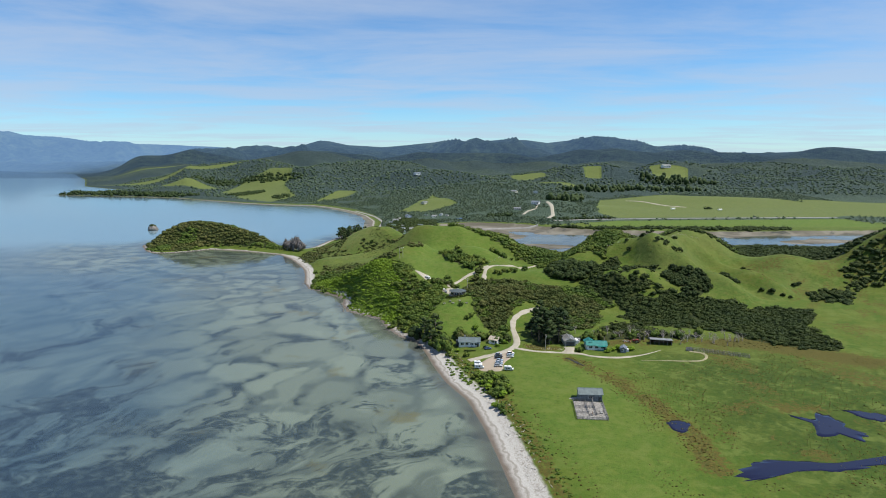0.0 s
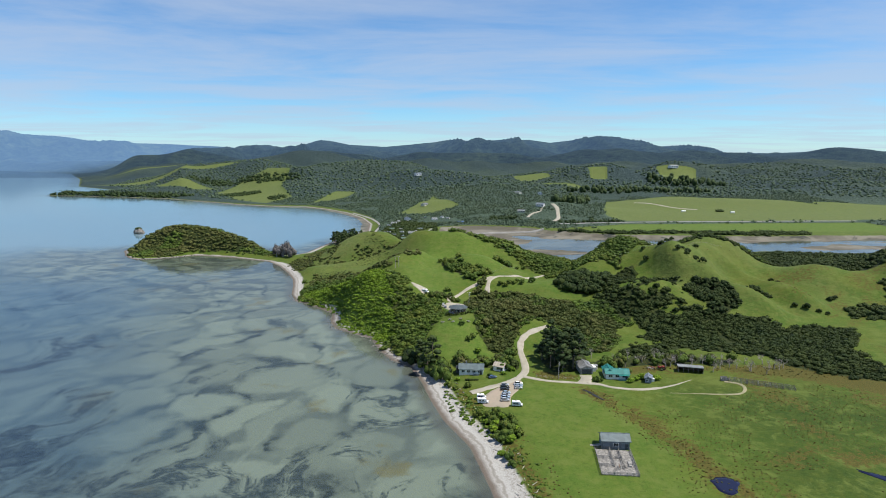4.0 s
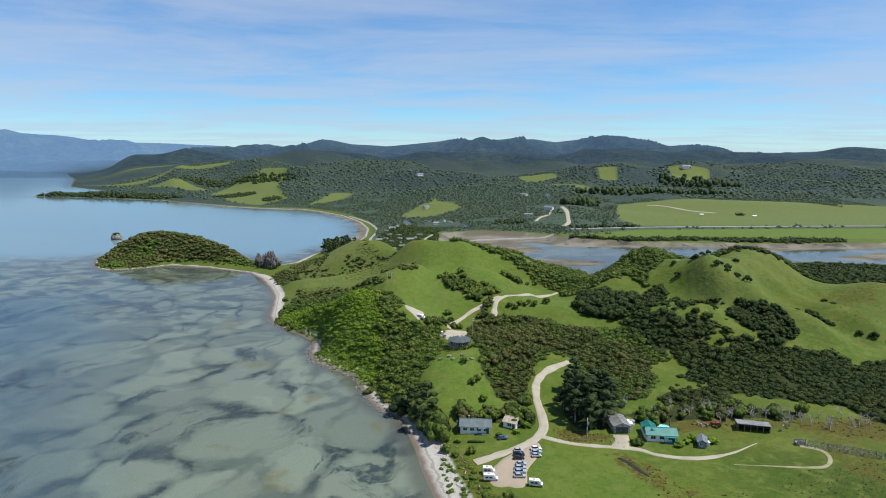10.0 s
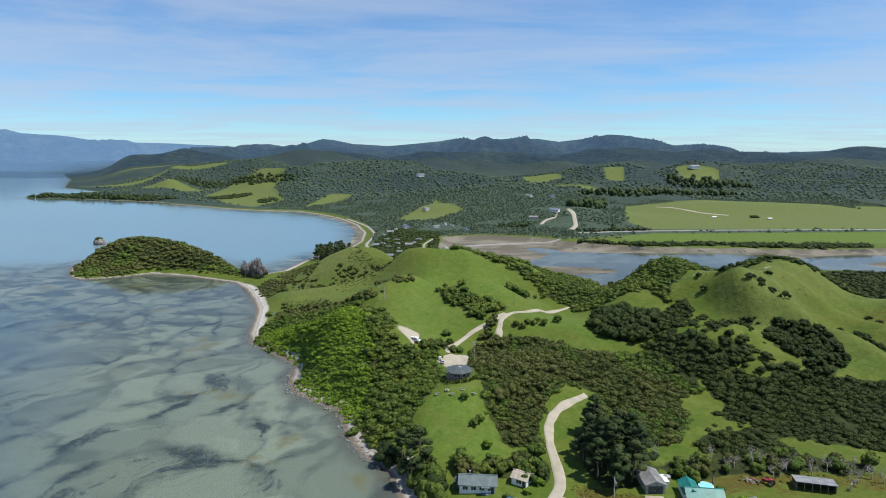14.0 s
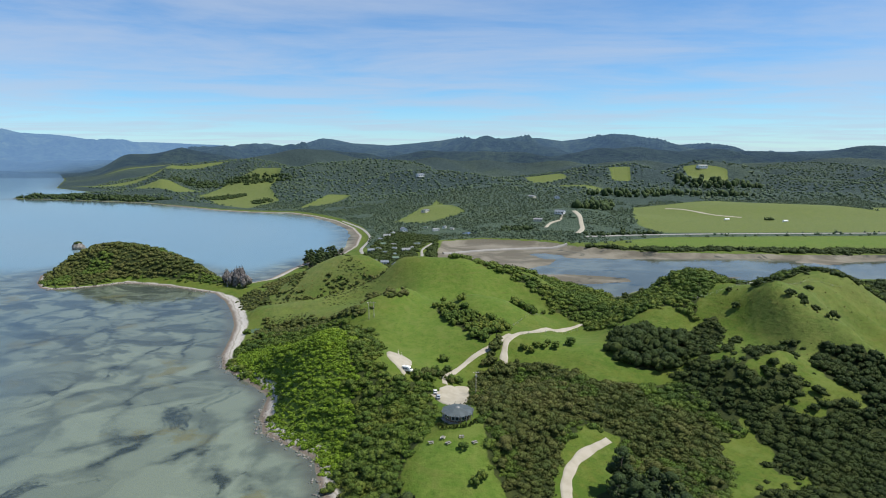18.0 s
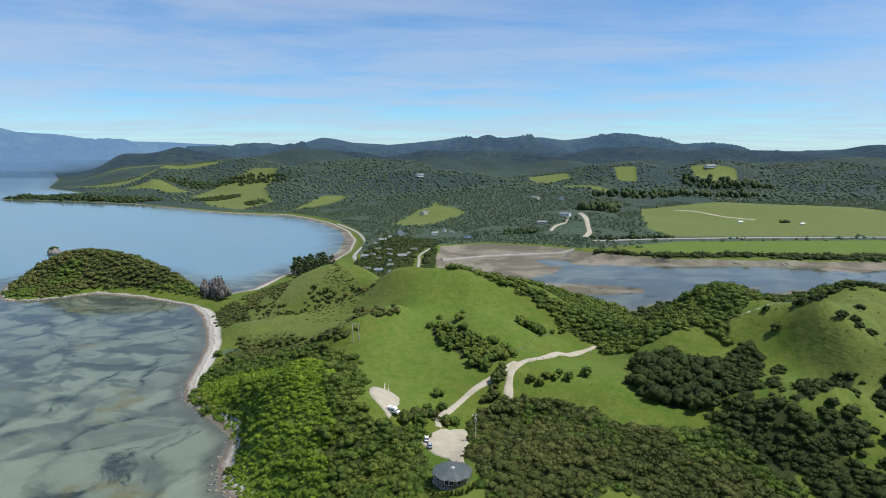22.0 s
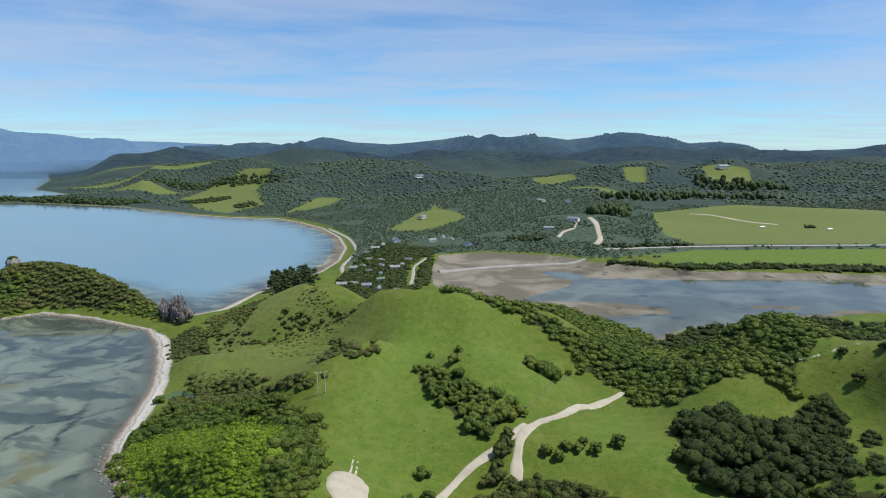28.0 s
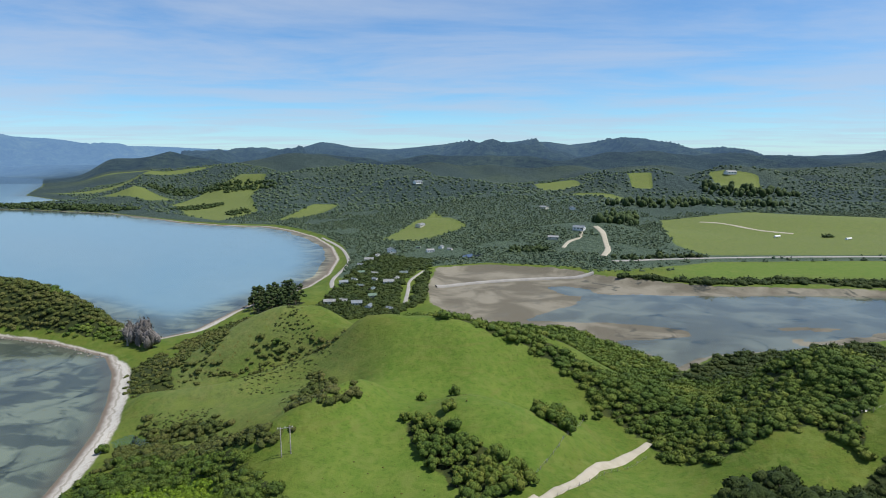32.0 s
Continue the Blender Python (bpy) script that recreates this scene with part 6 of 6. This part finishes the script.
# ---- vehicles ----
def section(points, half):
    """A side outline of (x, z) swept across to that half width, a little narrower at the top."""
    top = max(z for _, z in points)
    p = [(x, -half * (1 - 0.14 * max(0, z - 0.8) / top), z) for x, z in points] + [(x, half * (1 - 0.14 * max(0, z - 0.8) / top), z) for x, z in points]
    n = len(points)
    bm = solid(p, [tuple(range(n)), tuple(range(2 * n - 1, n - 1, -1))] + [(i, (i + 1) % n, n + (i + 1) % n, n + i) for i in range(n)])
    bmesh.ops.bevel(bm, geom=list(bm.edges), offset=0.05, segments=1, affect="EDGES")
    return bm


def wheel(parent, x, y, r):
    bm = bmesh.new()
    bmesh.ops.create_cone(bm, cap_ends=True, segments=14, radius1=r, radius2=r, depth=0.2, matrix=Matrix.Translation((x, y, r)) @ Matrix.Rotation(math.pi / 2, 4, "X"))
    t = part("wheel", bm, RUBBER, parent)
    bm = bmesh.new()
    bmesh.ops.create_cone(bm, cap_ends=True, segments=10, radius1=r * 0.6, radius2=r * 0.6, depth=0.23, matrix=Matrix.Translation((x, y, r)) @ Matrix.Rotation(math.pi / 2, 4, "X"))
    part("rim", bm, STEEL, t)


def car(paint, label, length=4.3, tall=1.45):
    top = tagged(new("car"), label, "car")
    a = length / 2
    part("body", section([(-a, 0.35), (-a, 0.85), (-a * 0.9, 0.95), (a * 0.5, 0.95), (a * 0.95, 0.8), (a, 0.35)], 0.86), paint, top)
    part("cabin", section([(-a * 0.88, 0.9), (-a * 0.68, tall - 0.03), (a * 0.12, tall - 0.03), (a * 0.5, 0.9)], 0.76), GLASS, top, "dark tinted window glass")
    part("roof", boxes(((-a * 0.28, 0, tall), (a * 0.78, 1.24, 0.07)), bevel=0.02), paint, top)
    for s in (-1, 1):
        for x in (-a * 0.62, a * 0.62):
            wheel(top, x, s * 0.78, 0.32)
        part("headlight", boxes(((a - 0.03, s * 0.6, 0.68), (0.1, 0.34, 0.16))), LAMP, top)
        part("tail_light", boxes(((-a + 0.02, s * 0.66, 0.74), (0.08, 0.22, 0.2))), TAIL_LAMP, top)
    part("bumper", boxes(((a - 0.02, 0, 0.42), (0.16, 1.6, 0.18)), ((-a + 0.02, 0, 0.42), (0.16, 1.6, 0.18)), bevel=0.02), RUBBER, top)
    return top


def camper(paint, label, length=6.2, tall=2.8, stripe=None):
    top = tagged(new("campervan"), label, "campervan")
    a = length / 2
    part("body", section([(-a, 0.4), (-a, tall), (a * 0.42, tall), (a * 0.62, tall * 0.72), (a * 0.7, 1.15), (a * 0.98, 1.0), (a, 0.4)], 1.02), paint, top)
    part("windscreen", solid([(a * 0.645, -0.8, tall * 0.70), (a * 0.645, 0.8, tall * 0.70), (a * 0.74, 0.86, 1.2), (a * 0.74, -0.86, 1.2), (a * 0.60, -0.8, tall * 0.70), (a * 0.60, 0.8, tall * 0.70), (a * 0.66, 0.86, 1.2), (a * 0.66, -0.86, 1.2)],
                             [(0, 1, 2, 3), (7, 6, 5, 4), (0, 4, 5, 1), (3, 2, 6, 7), (1, 5, 6, 2), (0, 3, 7, 4)]), GLASS, top)
    for s in (-1, 1):
        for x in (-a * 0.55, a * 0.66):
            wheel(top, x, s * 0.92, 0.36)
        for x in (-a * 0.55, 0.0):
            part("side_window", boxes(((x, s * 0.95, tall * 0.62), (1.1, 0.1, 0.55))), GLASS, top)
        part("headlight", boxes(((a - 0.02, s * 0.7, 0.8), (0.1, 0.32, 0.2))), LAMP, top)
        part("tail_light", boxes(((-a + 0.02, s * 0.85, 0.9), (0.08, 0.16, 0.34))), TAIL_LAMP, top)
        part("stripe", boxes(((-0.3, s * 1.0, 1.05), (length * 0.6, 0.08, 0.16))), stripe or BLUE_ROOF, top)
    part("vent", boxes(((-a * 0.3, 0, tall + 0.06), (0.8, 0.6, 0.14)), bevel=0.02), ZINC, top)
    return top


SILVER = plain("silver_paint", (0.52, 0.54, 0.56), 0.3, 0.4, vary=0.04)
BLACK = plain("black_paint", (0.015, 0.016, 0.02), 0.25, vary=0.04)
NAVY = plain("blue_paint", (0.05, 0.10, 0.22), 0.3, vary=0.05)
PALE_BLUE = plain("pale_blue_paint", (0.35, 0.45, 0.55), 0.3, 0.2, vary=0.04)
lot = "cars in the car park"
for x, y, turn, ob in ((26.4, 285.0, 4, car(SILVER, "silver hatchback parked on buff gravel", 4.0)), (26.2, 282.4, 2, car(BLACK, "black wagon parked on buff gravel", 4.6, 1.65)),
                       (25.9, 280.2, 3, car(BLACK, "black sedan parked on buff gravel", 4.4)), (26.2, 276.4, 4, car(PALE_BLUE, "pale blue hatchback parked on gravel", 4.1)),
                       (25.7, 274.1, 1, car(SILVER, "silver sedan parked on buff gravel", 4.5)), (25.4, 271.8, 5, car(PALE_BLUE, "pale blue wagon parked on gravel", 4.5)),
                       (25.0, 269.2, 2, car(SILVER, "silver wagon parked at the gravel edge", 4.4, 1.6)), (32.2, 286.2, 6, car(WHITE, "white van-like wagon parked on grass", 4.5, 1.7)),
                       (32.0, 283.9, 4, car(PALE_BLUE, "pale blue sedan parked on grass", 4.3)), (31.7, 281.7, 5, car(SILVER, "silver hatchback parked on grass", 4.0)),
                       (22.0, 293.8, 12, car(NAVY, "dark blue car parked beside the house lawn", 4.3)), (0.6, 387.5, 95, car(WHITE, "white car at the upper gravel yard", 4.3)),
                       (1.8, 384.4, 92, car(SILVER, "silver car at the upper gravel yard", 4.2)),
                       (16.0, 272.6, -3, camper(WHITE, "white campervan with a red stripe on gravel", 4.6, 2.3, RED_PAINT)), (16.3, 268.3, -2, camper(WHITE, "large white motorhome parked beside shrubs", 5.4, 2.5)),
                       (29.2, 264.6, -8, camper(WHITE, "white motorhome parked at the shrub edge", 5.0, 2.4)), (-9.9, 393.6, -28, camper(WHITE, "white campervan on the round gravel turning area", 5.0, 2.3))):
    tagged(drop(ob, x, y, turn, 0.8, sink=-0.14), group=lot if ob.name.startswith("car") and x > 20 else "")


def tractor():
    top = tagged(new("tractor"), "old red tractor parked beside the shed", "tractor")
    part("engine", boxes(((0.9, 0, 1.0), (1.9, 0.7, 0.7)), bevel=0.06), RED_PAINT, top)
    part("cab", boxes(((-0.6, 0, 1.9), (1.1, 1.2, 0.1)), *(((-0.6 + sx * 0.5, sy * 0.55, 1.35), (0.08, 0.08, 1.1)) for sx in (-1, 1) for sy in (-1, 1))), RED_PAINT, top)
    part("seat", boxes(((-0.7, 0, 1.1), (0.5, 0.5, 0.12)), ((-0.95, 0, 1.35), (0.1, 0.5, 0.45)), bevel=0.03), RUBBER, top)
    part("exhaust", limb((1.2, 0.2, 1.3), (1.2, 0.2, 2.1), 0.05, 0.05), STEEL, top)
    for s in (-1, 1):
        wheel(top, -0.8, s * 0.8, 0.75)
        wheel(top, 1.5, s * 0.65, 0.42)
    return top


drop(tractor(), 97.6, 303.4, 130)
heap = tagged(new("scrap_heap"), "heap of grey timber and rusty scrap in rough grass", "heap")
for k in range(14):
    o = part("plank", boxes(((0, 0, 0), (g.uniform(1.5, 3.4), 0.2, 0.08))), GREY_WOOD if k % 4 else RED_PAINT, heap)
    o.matrix_basis = pose(g.uniform(-1.6, 1.6), g.uniform(-1, 1), 0.15 + 0.05 * k, g.uniform(-12, 12), g.uniform(-10, 10), g.uniform(0, 180))
drop(heap, 93.5, 305.0)


# ---- poles, fences, small things ----
def power_pole(label, twin=False, high=9.0):
    top = tagged(new("power_pole"), label, "power pole")
    for s in ((-1.2, 1.2) if twin else (0,)):
        part("pole", limb((s, 0, -0.8), (s, 0, high), 0.16, 0.11, 8), GREY_WOOD, top)
    part("crossarm", boxes(((0, 0, high - 0.5), (4.2 if twin else 2.4, 0.14, 0.14))), GREY_WOOD, top)
    for x in (-1.8, 0, 1.8) if twin else (-1.0, 0.25, 1.0):
        part("insulator", limb((x, 0, high - 0.45), (x, 0, high - 0.12), 0.07, 0.05), WHITE, top)
    if not twin:
        part("transformer", boxes(((0, -0.35, high - 1.6), (0.6, 0.5, 0.9)), bevel=0.05), ZINC, top)
    return top


drop(power_pole("twin timber power pole standing on the grass hill", True, 8.0), -31, 454, 20)
drop(power_pole("single power pole with a transformer above the yard"), 15.5, 391.5, 10)
drop(power_pole("single timber power pole beside the farm track", high=8.0), 50, 292.5, 80)


def wire_fence(label, path, gap=4.0):
    top = tagged(new("wire_fence"), label, "fence")
    line = []
    for a, b in zip(path, path[1:]):
        n = max(1, int(math.dist(a, b) / gap))
        line += [(a[0] + (b[0] - a[0]) * k / n, a[1] + (b[1] - a[1]) * k / n) for k in range(n)]
    line.append(path[-1])
    spots = [(x, y, ground_at(x, y)) for x, y in line]
    for x, y, z in spots:
        part("post", limb((x, y, z - 0.4), (x, y, z + 1.15), 0.075, 0.065, 5), GREY_WOOD, top)
    for h in (0.45, 0.75, 1.05):
        part("wire", join([limb((p[0], p[1], p[2] + h), (q[0], q[1], q[2] + h), 0.012, 0.012, 3) for p, q in zip(spots, spots[1:])]), STEEL, top)
    return top


wire_fence("weathered post and wire fence up the hill face", [(33, 450), (42, 466), (50, 484), (56, 500)])
wire_fence("weathered post and wire fence along the gravel road", [(38, 443), (48, 454), (59, 468), (70, 478)])
wire_fence("post and wire fence beside the farm track", [(41, 295), (53, 292), (60, 290.5)])
wire_fence("post and wire fence over the eastern ridge", [(118, 470), (140, 468), (170, 470), (196, 472)], 5)


def picnic_table():
    top = tagged(new("picnic_table"), "weathered wooden picnic table on the lawn", "table", "picnic tables on the lawn")
    for k in range(4):
        part("tabletop_plank", boxes(((0, -0.33 + 0.22 * k, 0.75), (1.9, 0.2, 0.05))), GREY_WOOD, top)
    for s in (-1, 1):
        part("bench", boxes(((0, s * 0.75, 0.45), (1.9, 0.28, 0.05))), SHELL_SAND, top)
        part("leg", boxes(((s * 0.7, 0, 0.3), (0.08, 1.7, 0.1)), ((s * 0.7, 0.35, 0.35), (0.08, 0.1, 0.9)), ((s * 0.7, -0.35, 0.35), (0.08, 0.1, 0.9))), GREY_WOOD, top)
    return top


table = picnic_table()
for x, y, t in ((0.5, 345, 15), (4.0, 346, 80), (9.6, 346, 5), (13.4, 344.5, 30)):
    copy_thing(table, pose(x, y, ground_at(x, y), 0, 0, t)).scale = (0.8, 0.8, 0.8)
drop(table, 5.6, 343.6, 40, 0.8)
fl = np.array([(8.5 + 6.6 * math.cos(a) + g.uniform(-0.7, 0.7), 357 + 6.8 * math.sin(a) + g.uniform(-0.6, 0.6), 0, g.uniform(0.6, 1.1)) for a in np.linspace(3.5, 5.9, 60)])
fl[:, 2] = ground_height(fl[:, 0], fl[:, 1])[0]


def tuft_form(seed):
    q = np.random.default_rng(seed)
    vs = []
    for _ in range(18):
        a, r = q.uniform(0, 6.28), q.uniform(0.4, 1.0)
        c, s = math.cos(a), math.sin(a)
        vs += [(0.08 * s, -0.08 * c, 0), (-0.08 * s, 0.08 * c, 0), (r * 0.6 * c, r * 0.6 * s, q.uniform(0.9, 1.6))]
    return np.array(vs), np.arange(len(vs)).reshape(-1, 3)


sow("flax_hedge", [tuft_form(k) for k in range(4)], fl, FLAX, "spiky green flax hedge below the round house", "flax", g)

# a cabbage palm behind the farmhouse
palm = tagged(new("palm_tree"), "spiky grey-green palm behind the farmhouse", "tree")
part("trunk", limb((0, 0, -0.4), (0.1, 0.05, 3.6), 0.22, 0.16, 8), BARK, palm)
v, f = join([tuft_form(90 + k) for k in range(4)])
part("crown", (v * np.array([1.9, 1.9, 0.9]) + np.array([0.1, 0.05, 3.4]), f), FLAX, palm)
drop(palm, 81.5, 303.5)

# rocks and drift along the shore
shore = curve([(-15, 317), (-24, 326), (-32, 342), (-38, 360), (-48, 369), (-60, 379), (-65, 393), (-68, 413), (-84, 430), (-98, 444), (-105, 461)], 14)
rk = np.stack([np.repeat(shore[:, 0], 4) + g.uniform(-2.6, 2.2, 4 * len(shore)), np.repeat(shore[:, 1], 4) + g.uniform(-2.2, 2.2, 4 * len(shore)), np.zeros(4 * len(shore)), g.uniform(0.15, 0.65, 4 * len(shore))], -1)
isl = curve([(-158, 589), (-200, 610), (-235, 620), (-256, 606), (-282, 599)], 16)
ik = np.stack([np.repeat(isl[:, 0], 3) + g.uniform(-2, 2, 3 * len(isl)), np.repeat(isl[:, 1], 3) + g.uniform(-2, 2, 3 * len(isl)), np.zeros(3 * len(isl)), g.uniform(0.3, 0.9, 3 * len(isl))], -1)
rk = np.vstack([rk, ik])
rk[:, 2] = ground_height(rk[:, 0], rk[:, 1])[0] - 0.1
stones = [lump(np.random.default_rng(k), 1, (0, 0, 0.2), (1, 0.8, 0.6), 0.6) for k in range(4)]
sow("shore_rocks", stones, rk, ROCK, "broken grey rocks along the bush shore", "rocks", g)
beach = curve([(24, 166), (21, 190), (18, 211), (14, 237), (6, 258), (1, 276), (-5, 298)], 10)
logs = []
for _ in range(150):
    k = int(g.integers(len(beach)))
    x, y = beach[k, 0] + g.uniform(3.0, 9.5), beach[k, 1] + g.uniform(-4, 4)
    z, a, n2 = ground_at(x, y), g.normal(0.25, 0.5) + 1.6, g.uniform(0.6, 2.2)
    logs.append(limb((x, y, z + 0.08), (x + n2 * math.cos(a), y + n2 * math.sin(a), ground_at(x + n2 * math.cos(a), y + n2 * math.sin(a)) + 0.08), g.uniform(0.05, 0.16), 0.05, 5))
v, f = join(logs)
tagged(new("driftwood", mesh_of("driftwood", v, f, SHELL_SAND)), "bleached driftwood scattered along the upper beach", "driftwood", kind="stuff")

# a sea stack off the island
stack = tagged(new("sea_stack"), "small rock stack with scrub standing in the bay", "rock")
q = np.random.default_rng(3)
part("rock", join([lump(q, 3, (0, 0, 2), (5.5, 4.5, 4.5), 0.25), lump(q, 3, (2.5, 0, 1), (4.0, 3.5, 3.2), 0.3)]), ROCK, stack)
v, f = crown_form(611, 6, 2, 0.6, 0.8, 60, 0.12, 0.4)
part("scrub", (v * np.array([4.4, 3.8, 4.6]) + np.array([0, 0, 4.6]), f), DARK, stack)
stack.matrix_world = pose(-368, 782, -1.0, 0, 0, 20)

hedge = tagged(new("garden_hedge"), "low clipped dark hedge across the house lawn", "hedge")
part("clippings", join([lump(q, 2, (k * 0.55 - 2.4, q.uniform(-0.08, 0.08), 0.35), (0.5, 0.4, 0.5), 0.35) for k in range(10)]), DARK, hedge)
drop(hedge, 13.0, 291.8, -3)
